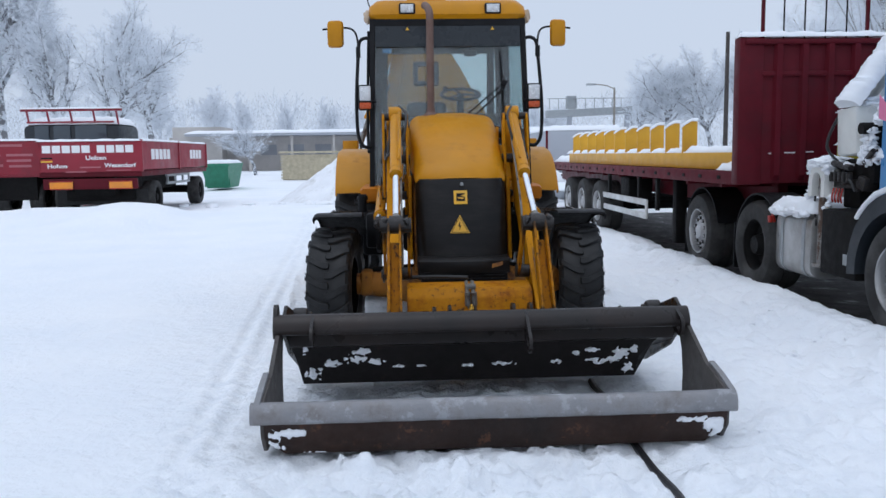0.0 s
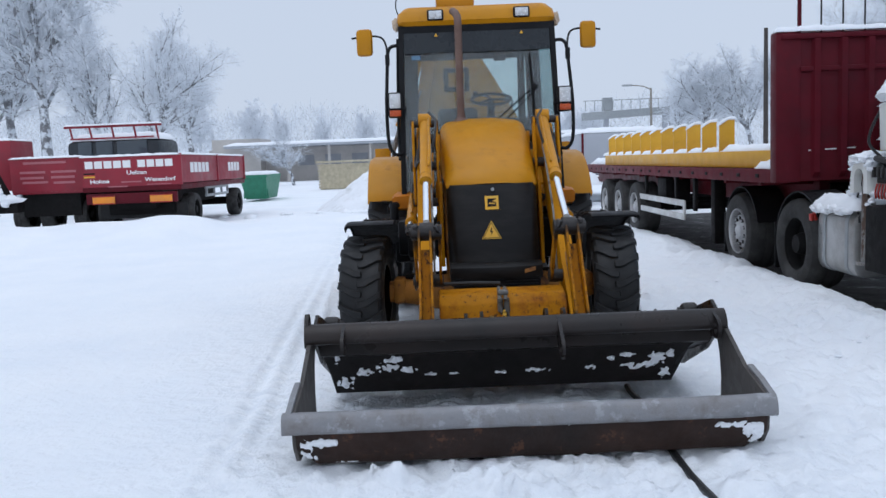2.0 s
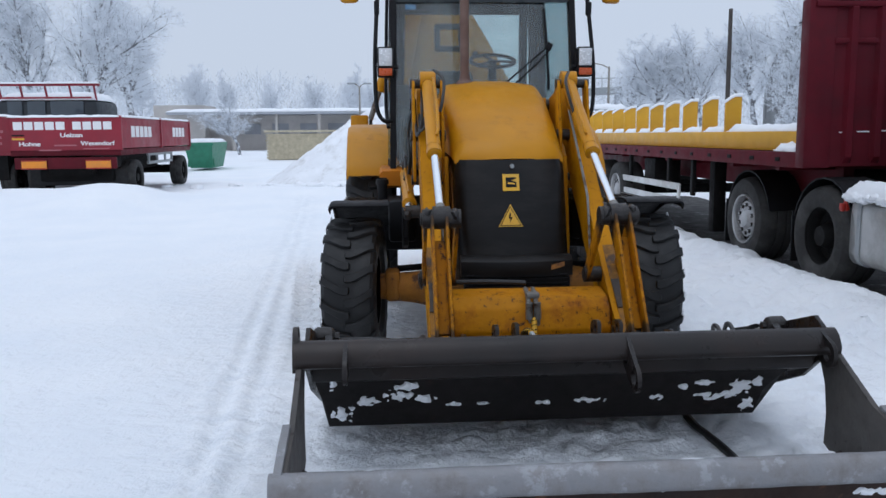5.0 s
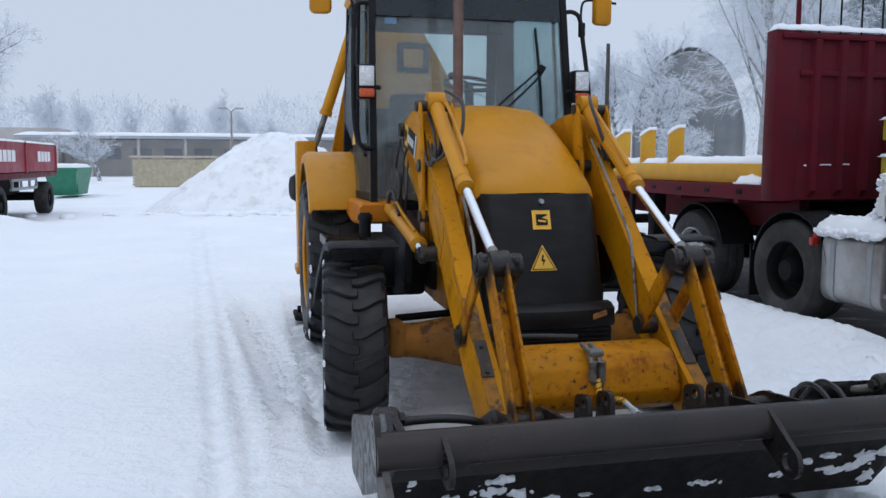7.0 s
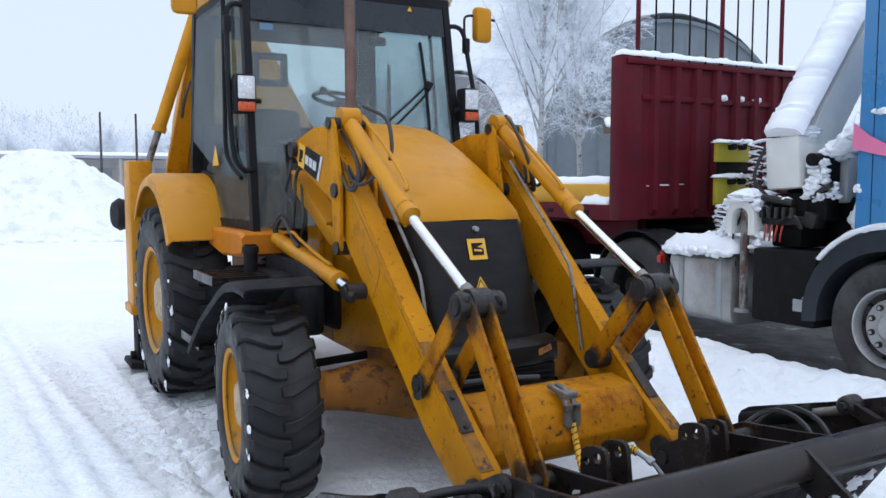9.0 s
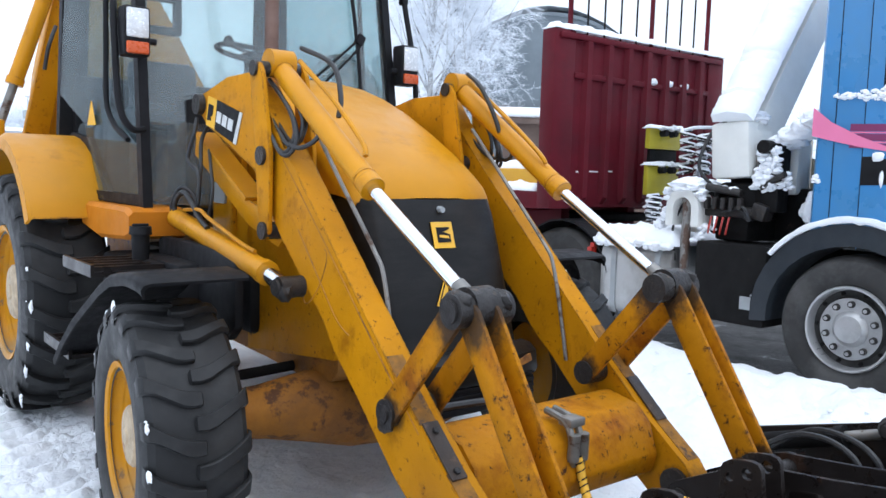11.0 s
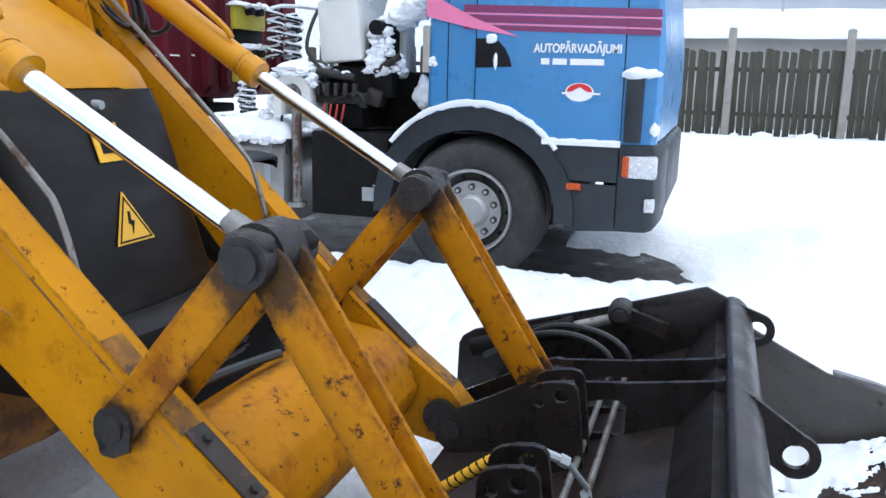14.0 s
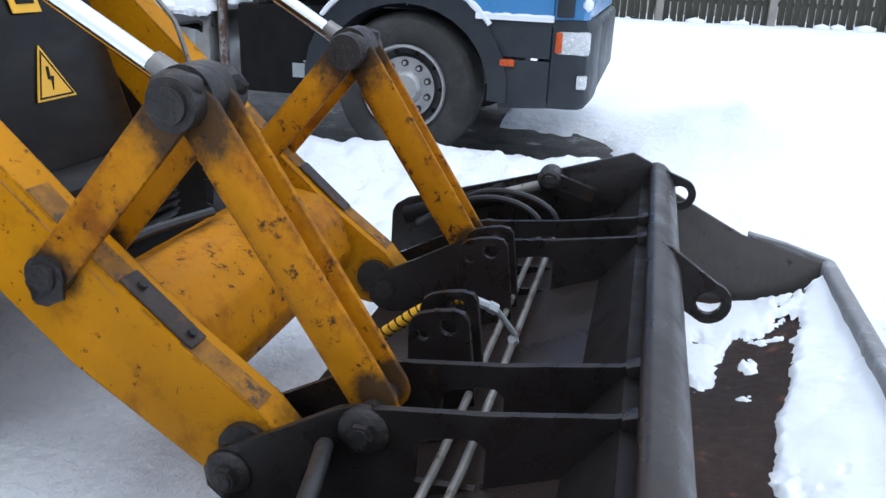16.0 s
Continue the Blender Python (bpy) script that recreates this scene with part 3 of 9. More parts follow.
def word(name, body, height, width, m, material, parent, label):
    bm = letters(body, height)
    wide = max(v.co.x for v in bm.verts) - min(v.co.x for v in bm.verts)
    bmesh.ops.transform(bm, matrix=m @ Matrix.Diagonal((width / wide, 1, 1, 1)), verts=bm.verts)
    return part(name, bm, material, parent, label)


# ---- ground: one sheet of snow out to the horizon ----
def smooth(a, b, x):
    t = min(1.0, max(0.0, (x - a) / (b - a)))
    return t * t * (3 - 2 * t)


def track_line(y):
    return -1.68 - 0.066 * y


def asphalt_at(x, y):
    """How far a spot lies inside the wet lane under the lorry, 0 to 1."""
    wob = 0.22 * noise.noise((x * 0.9, y * 0.9, 11)) + 0.12 * noise.noise((x * 3, y * 3, 12)) + 0.07 * noise.noise((x * 9, y * 9, 13))
    far = smooth(5.3, 4.3, x + 1.6 * wob) if y < 0.3 else smooth(6.9, 6.3, x + wob)
    return smooth(3.38, 3.6, x + wob) * far * smooth(-0.95, -0.45, y + 1.3 * wob) * smooth(16.0, 14.0, y + wob)


def dark_line_x(y):
    """The dark line across the packed snow."""
    return 0.62 + 0.04 * (y + 4.0) + 0.015 * math.sin(y * 5.1)


def ground_z(x, y):
    n = noise.noise
    h = 0.035 * n((x * 0.33, y * 0.33, 0)) + 0.014 * n((x * 1.5, y * 1.5, 3)) + 0.007 * n((x * 5, y * 5, 5))
    h *= smooth(-0.6, 0.4, math.hypot((x) / 1.6, (y - 1.5) / 3.2) - 0.8) * 0.8 + 0.2
    # churned snow pushed up in front of the clam
    w = math.exp(-((x / 1.5) ** 4)) * math.exp(-(((y + 1.95) / 0.5) ** 2))
    h += w * (0.03 + 0.07 * n((x * 3.5, y * 3.5, 9)) + 0.07 * n((x * 8, y * 8, 4)) + 0.03 * n((x * 17, y * 17, 5)))
    # swirls scraped into the packed snow round the bucket
    w = math.exp(-((x / 1.7) ** 6)) * smooth(-3.2, -2.2, y) * smooth(0.8, -0.2, y)
    if w > 0.01:
        sx, sy = x + 0.25 * n((x * 1.7, y * 1.7, 40)), y + 0.22 * n((x * 1.7, y * 1.7, 41))
        h += w * (0.05 * abs(n((sx * 3.2, sy * 8, 42))) + 0.05 * abs(n((sx * 7, sy * 13, 43))) + 0.02 * n((x * 24, y * 24, 44)) - 0.018)
    w = math.exp(-((x / 2.2) ** 4)) * math.exp(-(((y + 3.4) / 1.4) ** 2))
    h += w * (0.05 * n((x * 2.6, y * 2.6, 19)) + 0.06 * n((x * 6, y * 6, 14)) + 0.035 * n((x * 14, y * 14, 15)))
    # trodden, broken crumbs before the bucket
    w = math.exp(-((x / 2.0) ** 4)) * smooth(-4.6, -3.4, y) * smooth(-1.3, -1.75, y)
    if w > 0.01:
        h += w * (0.05 * abs(n((x * 7, y * 7, 81))) + 0.055 * abs(n((x * 12, y * 12, 82))) - 0.025)
    # a shallow bed under the dark line
    if -4.4 < y < -0.2:
        bed = math.exp(-(((x - dark_line_x(y)) / 0.055) ** 2))
        h = h * (1 - 0.85 * bed) - 0.016 * bed
    # crumbs trodden into the snow below and beside the loader
    w = math.exp(-((x / 1.5) ** 6)) * smooth(-1.0, -0.2, y) * smooth(4.2, 3.2, y)
    if w > 0.01:
        h += w * (0.022 * abs(n((x * 8, y * 8, 61))) + 0.02 * abs(n((x * 14, y * 14, 62))) - 0.012)
    if abs(abs(x) - 0.97) < 0.3 and 0.5 < y < 1.7:
        h -= 0.045 * smooth(0.3, 0.2, abs(abs(x) - 0.97)) * smooth(0.5, 0.7, y) * smooth(1.7, 1.4, y)
    # two old ruts
    for off, deep in ((0.0, 0.021), (0.17, 0.017)):
        d = x - track_line(y) - off - 0.03 * n((y * 0.8, off, 1))
        h -= deep * math.exp(-((d / 0.035) ** 2)) * (0.75 + 0.6 * n((x * 4, y * 2.2, 71))) * smooth(-4.5, -2.5, y) * smooth(16, 8, y)
        h += 0.4 * deep * math.exp(-(((abs(d) - 0.08) / 0.04) ** 2)) * smooth(-4.5, -2.5, y) * smooth(16, 8, y)
    # tread prints behind the wheels on the near side
    for cx, lean, wide in ((-1.27, -0.1, 0.17), (-1.03, 0.0, 0.19)):
        d = x - cx - lean * (y - 1.3)
        if abs(d) < wide and 1.0 < y < 7:
            k = smooth(1.0, 1.5, y) * smooth(6.5, 4.2, y) * smooth(wide, wide * 0.8, abs(d))
            side = 0.5 if d > 0 else 0.0
            bar = smooth(-0.25, 0.3, math.sin(((y + 0.45 * abs(d)) / 0.15 + side) * 2 * math.pi))
            h += k * (-0.06 + 0.055 * bar * (0.85 + 0.3 * n((x * 5, y * 5, 33))) + 0.012 * n((x * 13, y * 13, 34)))
    # low bank between the loader and the lorry
    bank = math.exp(-(((x - 3.05 - 0.15 * n((y * 0.5, 0, 7))) / 0.4) ** 2)) * smooth(-1.6, -0.6, y) * smooth(14, 9, y)
    h += bank * (0.13 + 0.06 * n((x * 1.6, y * 1.6, 6)) + 0.06 * n((x * 6, y * 6, 8)) + 0.03 * n((x * 15, y * 15, 8)))
    w = smooth(1.3, 1.7, x) * smooth(3.2, 2.7, x) * smooth(-2.5, -1.2, y) * smooth(5, 3, y)
    h += w * (0.05 * n((x * 5, y * 4, 50)) + 0.055 * n((x * 11, y * 9, 51)))
    h += 0.22 * math.exp(-(((x - 5.4) / 1.0) ** 2 + ((y + 1.75) / 0.55) ** 2)) * (1 + 0.5 * n((x * 3, y * 3, 2)))
    h += 0.18 * smooth(6, 15, x) * smooth(12, 2, y)
    # ploughed heaps on the far side of the yard
    h += 0.42 * math.exp(-(((y - 12.6 - 0.6 * n((x * 0.3, 0, 4))) / 1.5) ** 2)) * smooth(-4.6, -6.2, x) * (1 + 0.45 * n((x * 0.7, y * 0.7, 8)))
    h += 0.25 * math.exp(-(((y - 15) / 3) ** 2 + ((x + 3) / 3.5) ** 2)) * (1 + 0.5 * n((x * 0.6, y * 0.6, 3)))
    h -= 0.2 * asphalt_at(x, y)
    return h


def spaced(lo, hi, fine_lo, fine_hi, fine, grow):
    out = [fine_lo + i * fine for i in range(int((fine_hi - fine_lo) / fine) + 1)]
    s, v = fine, out[-1]
    while v < hi:
        s *= grow
        v += s
        out.append(v)
    s, v = fine, out[0]
    while v > lo:
        s *= grow
        v -= s
        out.insert(0, v)
    return out


def build_ground():
    xs = spaced(-420, 420, -2.8, 3.4, 0.034, 1.08)
    ys = spaced(-300, 500, -4.2, 5.5, 0.03, 1.07)
    verts = [(x, y, ground_z(x, y)) for y in ys for x in xs]
    w = len(xs)
    faces = [(j * w + i, j * w + i + 1, (j + 1) * w + i + 1, (j + 1) * w + i) for j in range(len(ys) - 1) for i in range(w - 1)]
    me = bpy.data.meshes.new("ground")
    me.from_pydata(verts, [], faces)
    me.materials.append(SNOW_GROUND)
    me.polygons.foreach_set("use_smooth", [True] * len(me.polygons))
    at = me.attributes.new("packed", "FLOAT", "POINT")
    vals = []
    for x, y, z in verts:
        k = 0.0
        if abs(x) < 12 and -9 < y < 14:
            k = 0.3 * math.exp(-((x / 1.9) ** 4)) * smooth(-5.0, -1.6, y) * smooth(7, 2, y)
            k = max(k, 0.9 * asphalt_at(x - 0.25, y) * (1 - asphalt_at(x, y)))
            k = max(k, 0.5 * math.exp(-(((x - track_line(y) - 0.08) / 0.25) ** 2)) * smooth(-5, -2, y))
            k = min(1.0, max(0.0, k + 0.25 * k * noise.noise((x, y, 21))))
        vals.append(k)
    at.data.foreach_set("value", vals)
    tagged(new("ground", me), "white snow cover, packed and greyish round the loader", "snow", kind="structure")


build_ground()

bm = mesh()
vs = {}
for i in range(0, 41):
    for j in range(0, 161):
        vs[i, j] = bm.verts.new((2.5 + i * 0.11, -1.6 + j * 0.11, -0.085 + 0.02 * noise.noise((i * 0.12, j * 0.12, 30))))
for i in range(40):
    for j in range(160):
        bm.faces.new((vs[i, j], vs[i + 1, j], vs[i + 1, j + 1], vs[i, j + 1]))
solid("pavement", bm, WET, "wet black asphalt lane bared beneath the lorry", "asphalt", kind="structure", smooth=60)

# a heap of cleared snow
bm = mesh()
rings = []
for i in range(49):
    r = i / 48
    ring = []
    for k in range(144):
        a = 2 * math.pi * k / 144
        rad = r * (3.4 + 0.5 * noise.noise((math.cos(a), math.sin(a), 3)))
        x, y = -0.6 + 1.2 * rad * math.cos(a), 22.5 + rad * math.sin(a)
        z = 2.95 * (1 - r) ** 1.05 * (1 - 0.2 * (1 - r) ** 6) + r * (1 - r) * 0.5 * noise.noise((x * 0.9, y * 0.9, 2)) + (1 - r * r) * (r * 0.2 * noise.noise((x * 2.6, y * 2.6, 5)) + 0.1 * noise.noise((x * 6, y * 6, 7)))
        ring.append((x, y, z - 0.06))
    rings.append(ring)
shape_ring(bm, rings[1:], caps=False)
bm.faces.new([v for v in list(bm.verts)[:144]])
solid("snow_heap", bm, HEAP, "tall heap of cleared snow in the yard", "snow heap", smooth=80)

# lumps of broken snow
bm = mesh()
rnd = random.Random(4)
for k in range(110):
    if k < 30:
        x, y = rnd.uniform(2.3, 3.2), rnd.uniform(-1, 6)
        s = rnd.uniform(0.01, 0.03)
    else:
        x, y = rnd.gauss(-0.8, 2.4), rnd.uniform(17.8, 20.5)
        s = rnd.uniform(0.06, 0.22)
    lump(bm, (x, y, ground_z(x, y) + s * 0.1), (s, s * rnd.uniform(0.7, 1.5), s * 0.45), seed=k * 1.7, seg=2)
solid("snow_lumps", bm, SNOW, "loose lumps of broken snow on the ground", "snow", kind="stuff", smooth=60)

# dark line in packed snow, built as half-sunk black hose, passing under the bucket
bm = mesh()
pts = [(dark_line_x(-4.2 + i * 0.15), -4.2 + i * 0.15, ground_z(dark_line_x(-4.2 + i * 0.15), -4.2 + i * 0.15) + 0.008) for i in range(27)]
tube(bm, pts, 0.02, 7, 5)
solid("hose", bm, HOSE, "dark line in the packed snow, built as a black hose", "hose")


# ---- backhoe loader ----
loader = thing("backhoe_loader", (0, 1.5, 0), "yellow backhoe loader with worn paint standing on snow", "backhoe loader")


def wheel_with_lugs(name, R, W, rim_r, n, centre, material_rim):
    """Wheel on the x axis, outer face towards -x: the disc is the part, tyre, rim and hub hang on it."""
    cx, cy, cz = centre
    o = (0, 0, 0)
    bm = mesh()
    lathe(bm, [(0, -W * 0.17), (rim_r * 0.34, -W * 0.17), (rim_r * 0.4, -W * 0.12), (rim_r * 0.66, -W * 0.1), (rim_r * 0.8, -W * 0.26), (rim_r * 0.86, -W * 0.3), (rim_r * 0.86, 0.06), (0, 0.06)], o, (1, 0, 0), 36)
    wheel = part(name, bm, material_rim, loader, "yellow steel wheel with a worn disc")
    bm = mesh()
    prof = [(rim_r * 0.88, -W * 0.42), (rim_r, -W * 0.43), (rim_r * 1.06, -W * 0.47), (rim_r * 1.12, -W * 0.5), (rim_r + (R - rim_r) * 0.55, -W * 0.515), (R * 0.9, -W * 0.48), (R * 0.94, -W * 0.42), (R * 0.952, -W * 0.3), (R * 0.955, 0),
            (R * 0.952, W * 0.3), (R * 0.94, W * 0.42), (R * 0.9, W * 0.48), (rim_r + (R - rim_r) * 0.55, W * 0.52), (rim_r * 1.12, W * 0.5), (rim_r, W * 0.43), (rim_r * 0.88, W * 0.42)]
    lathe(bm, prof, o, (1, 0, 0), 64)
    part("tyre", bm, RUBBER, wheel, "black dusty tyre carcass", 30)
    # bars of the tread: a broad knob at the middle, swept back towards the shoulder
    pitch = 2 * math.pi / n
    for side in (-1, 1):
        bm = mesh()
        rows = []
        for u, shift, rt, wide in ((-0.05, 0.0, 0.98, 0.1), (-0.035, 0.0, 1.0, 0.16), (0.06, 0.0, 1.002, 0.18), (0.15, 0.05, 1.002, 0.18), (0.28, 0.2, 1.0, 0.165), (0.4, 0.36, 0.99, 0.165), (0.475, 0.45, 0.968, 0.2), (0.51, 0.5, 0.93, 0.21), (0.515, 0.52, 0.88, 0.19)):
            a = -shift * pitch
            half = wide * pitch
            low = min(rt - 0.02, 0.94) if u < 0.45 else rt - 0.045
            rows.append([(side * u * W, rr * R * math.cos(a + da), rr * R * math.sin(a + da)) for da, rr in ((-half, low), (-half * 0.94, rt - 0.012), (-half * 0.78, rt), (half * 0.78, rt), (half * 0.94, rt - 0.012), (half, low))])
        shape_ring(bm, rows)
        lug = part("tread_bar", bm, RUBBER, wheel, "black rubber tread bar", 30)
        off = 0.5 if side > 0 else 0.0
        lug.matrix_basis = Matrix.Rotation(off * pitch, 4, "X")
        for k in range(1, n):
            c = lug.copy()
            scene.collection.objects.link(c)
            c.matrix_basis = Matrix.Rotation((k + off) * pitch, 4, "X")
    bm = mesh()
    lathe(bm, [(rim_r * 0.84, -W * 0.3), (rim_r * 0.9, -W * 0.34), (rim_r * 0.93, -W * 0.45), (rim_r * 1.01, -W * 0.47), (rim_r * 1.01, -W * 0.42), (rim_r * 0.9, -W * 0.28)], o, (1, 0, 0), 40)
    part("rim", bm, material_rim, wheel, "yellow wheel rim")
    bm = mesh()
    lathe(bm, [(0, -W * 0.42), (rim_r * 0.1, -W * 0.42), (rim_r * 0.12, -W * 0.4), (rim_r * 0.36, -W * 0.39), (rim_r * 0.41, -W * 0.355), (rim_r * 0.43, -W * 0.2), (rim_r * 0.5, -W * 0.17), (rim_r * 0.5, -W * 0.1)], o, (1, 0, 0), 28)
    part("hub", bm, HUB, wheel, "dirty bare metal hub")
    bm = mesh()
    for k in range(8):
        a = 2 * math.pi * k / 8
        y, z = rim_r * 0.6 * math.cos(a), rim_r * 0.6 * math.sin(a)
        cyl(bm, (-W * 0.1, y, z), (-W * 0.22, y, z), rim_r * 0.05, seg=6)
    parts_of("wheel_bolt", bm, HUB, wheel, "rusty wheel bolt")
    bm = mesh()
    rs = random.Random(int(R * 100))
    for k in range(n):
        a, rr = 2 * math.pi * (k + 0.45 + rs.uniform(-0.2, 0.2)) / n, R * rs.uniform(0.88, 0.95)
        s_ = rs.uniform(0.014, 0.034) * (R / 0.6)
        if rs.random() < 0.4:
            continue
        for q in range(rs.choice((1, 2, 3))):
            f = s_ * rs.uniform(0.5, 1.0)
            ra, aa = rr + rs.gauss(0, s_), a + rs.gauss(0, 0.5 * s_ / R)
            lump(bm, (-W * rs.uniform(0.478, 0.492), ra * math.cos(aa), ra * math.sin(aa)), (f * 0.4, f * rs.uniform(0.6, 1.2), f * rs.uniform(0.6, 1.4)), seed=k * 2.3 + q, seg=2, ragged=1.9)
    part("snow", bm, SNOW, wheel, "bits of snow stuck in the tread")
    wheel.matrix_basis = Matrix.Translation(centre)
    return wheel


FRONT_R, REAR_R = 0.475, 0.665
# the front wheels stand a little steered, settled into the packed snow
STEER = Matrix.Rotation(radians(-5.5), 4, "Z")
fw = wheel_with_lugs("front_wheel", FRONT_R, 0.33, 0.265, 19, (-0.98, 1.06, FRONT_R - 0.04), RIM_YELLOW)
again(fw, Matrix.Translation((0.945, 1.06, FRONT_R - 0.04)) @ STEER @ MIRROR @ fw.matrix_basis.inverted(), loader)
fw.matrix_basis = fw.matrix_basis @ STEER
rw = wheel_with_lugs("rear_wheel", REAR_R, 0.42, 0.37, 21, (-0.9, 3.24, REAR_R - 0.01), RIM_YELLOW)
again(rw, MIRROR, loader)

# chassis, engine sides, axles
bm = mesh()
prism(bm, [(0.9, 0.6), (0.9, 0.9), (0.98, 1.2), (1.75, 1.3), (3.9, 1.1), (3.9, 0.62), (1.7, 0.55), (1.2, 0.52), (0.95, 0.55)], "x", -0.36, 0.36, 0.02)
part("chassis", bm, YELLOW_MUDDY, loader, "muddy yellow main frame")
bm = mesh()
prism(bm, [(0.86, 0.66), (1.62, 0.57), (1.64, 1.3), (0.98, 1.3)], "x", -0.40, -0.37, 0.006)
again(part("side_panel", bm, YELLOW_WORN, loader, "faded yellow frame side plate"), MIRROR, loader)
bm = mesh()
rings = []
for x, r, dz in ((-0.82, 0.085, 0.0), (-0.6, 0.105, -0.01), (-0.42, 0.14, -0.02), (-0.22, 0.18, -0.035), (0, 0.19, -0.04), (0.22, 0.18, -0.035), (0.42, 0.14, -0.02), (0.6, 0.105, -0.01), (0.82, 0.085, 0)):
    rings.append([(x, 1.08 + r * 1.0 * math.cos(2 * math.pi * k / 16), 0.45 + dz + r * math.sin(2 * math.pi * k / 16)) for k in range(16)])
shape_ring(bm, rings)
box(bm, (-0.74, 1.08, 0.46), (0.1, 0.2, 0.2), bev=0.03)
box(bm, (0.74, 1.08, 0.46), (0.1, 0.2, 0.2), bev=0.03)
front_axle = part("front_axle", bm, YELLOW_MUDDY, loader, "muddy yellow front axle with a swollen middle")
bm = mesh()
cyl(bm, (-0.7, 1.3, 0.53), (-0.32, 1.26, 0.56), 0.022)
again(part("tie_rod", bm, CHASSIS, front_axle), MIRROR, front_axle)
bm = mesh()
cyl(bm, (-0.75, 3.24, 0.655), (0.75, 3.24, 0.655), 0.14)
box(bm, (0, 3.24, 0.66), (0.5, 0.4, 0.4), bev=0.05)
part("rear_axle", bm, CHASSIS, loader)
bm = mesh()
box(bm, (0, 2.2, 0.8), (0.9, 1.4, 0.3), bev=0.04)
part("gearbox", bm, BLACK, loader, "black drive housing under the cab")
bm = mesh()
box(bm, (-0.62, 2.05, 0.78), (0.35, 0.85, 0.34), bev=0.03)
again(part("fuel_tank", bm, BLACK, loader, "black tank under the cab door"), MIRROR, loader)

# radiator panel and hood
bm = mesh()
rings = []
for z, y, w in ((0.54, 0.535, 0.335), (0.6, 0.53, 0.34), (1.0, 0.66, 0.345), (1.22, 0.735, 0.345), (1.285, 0.765, 0.34)):
    half = [(-w, y + 0.3, z), (-w, y + 0.12, z), (-w * 0.985, y + 0.09, z), (-w * 0.88, y + 0.035, z), (-w * 0.8, y + 0.02, z), (-w * 0.45, y + 0.002, z)]
    rings.append(half + [(-px, py, pz) for px, py, pz in half[::-1]])
shape_ring(bm, rings)
grille = part("grille_panel", bm, GRILLE, loader, "dusty black radiator panel")
bm = mesh()
rings = []
for k in range(13):
    x = -0.335 + 0.67 * k / 12
    y = 0.5 - 0.045 * (1 - (x / 0.335) ** 2)
    rings.append([(x, y + 0.1, 0.72), (x, y + 0.045, 0.715), (x, y + 0.01, 0.69), (x, y, 0.62), (x, y + 0.01, 0.6), (x, y + 0.1, 0.6)])
shape_ring(bm, rings)
part("lower_panel", bm, GRILLE, grille, "black bulging panel below the grille")
bm = mesh()
box(bm, (0, 0.52, 0.54), (0.64, 0.05, 0.12), bev=0.015)
for k in range(5):
    box(bm, (0, 0.49, 0.51 + 0.025 * k), (0.6, 0.02, 0.008))
part("lower_grille", bm, BLACK, grille, "black slatted lower grille")


def on_grille(z, off=0.004):
    return 0.66 + (z - 1.0) * 0.335 - off


def grille_plate(pts, depth, zc):
    """A flat shape (x, z) stuck on the sloping panel."""
    b = mesh()
    lo = [b.verts.new((x, on_grille(z, 0.002), z)) for x, z in pts]
    hi = [b.verts.new((x, on_grille(z, depth), z)) for x, z in pts]
    b.faces.new(lo)
    b.faces.new(hi[::-1])
    for i in range(len(pts)):
        j = (i + 1) % len(pts)
        b.faces.new((lo[i], hi[i], hi[j], lo[j]))
    return b


sq = [(-0.06, 1.098), (0.042, 1.098), (0.042, 1.198), (-0.06, 1.198)]
part("badge", grille_plate(sq, 0.006, 1.15), SIGN_YELLOW, grille, "yellow square badge with a dark mark")
part("badge_mark", grille_plate([(-0.04, 1.12), (0.024, 1.12), (0.024, 1.15), (-0.01, 1.16), (0.024, 1.172), (0.024, 1.178), (-0.04, 1.178)], 0.009, 1.15), BLACK, grille)
part("badge_bar", grille_plate([(-0.03, 1.14), (0.014, 1.135), (0.014, 1.145), (-0.03, 1.15)], 0.011, 1.15), SIGN_YELLOW, grille)
part("warning_sign", grille_plate([(-0.096, 0.885), (0.052, 0.885), (-0.019, 1.018)], 0.006, 0.95), SIGN_YELLOW, grille, "yellow triangular electricity warning sticker")
part("warning_border", grille_plate([(-0.0875, 0.8905), (0.0435, 0.8905), (-0.022, 1.007), (-0.022, 0.999), (0.037, 0.8945), (-0.081, 0.8945), (-0.022, 0.999), (-0.022, 1.007)], 0.008, 0.95), BLACK, grille)
part("warning_bolt", grille_plate([(-0.024, 0.966), (-0.016, 0.966), (-0.022, 0.943), (-0.009, 0.941), (-0.028, 0.908), (-0.021, 0.933), (-0.033, 0.935)], 0.009, 0.95), BLACK, grille)
bm = mesh()
lathe(bm, [(0, -0.012), (0.012, -0.012), (0.014, 0), (0.014, 0.02)], (0.003, on_grille(1.245, 0.004), 1.245), (0, 1, 0), 12)
part("lock", bm, GALV, grille, "small steel lock")
part("plate", grille_plate([(0.2, 0.64), (0.28, 0.66), (0.28, 0.685), (0.2, 0.668)], 0.07, 0.62), YELLOW_MUDDY, grille, "dirty yellow sticker")

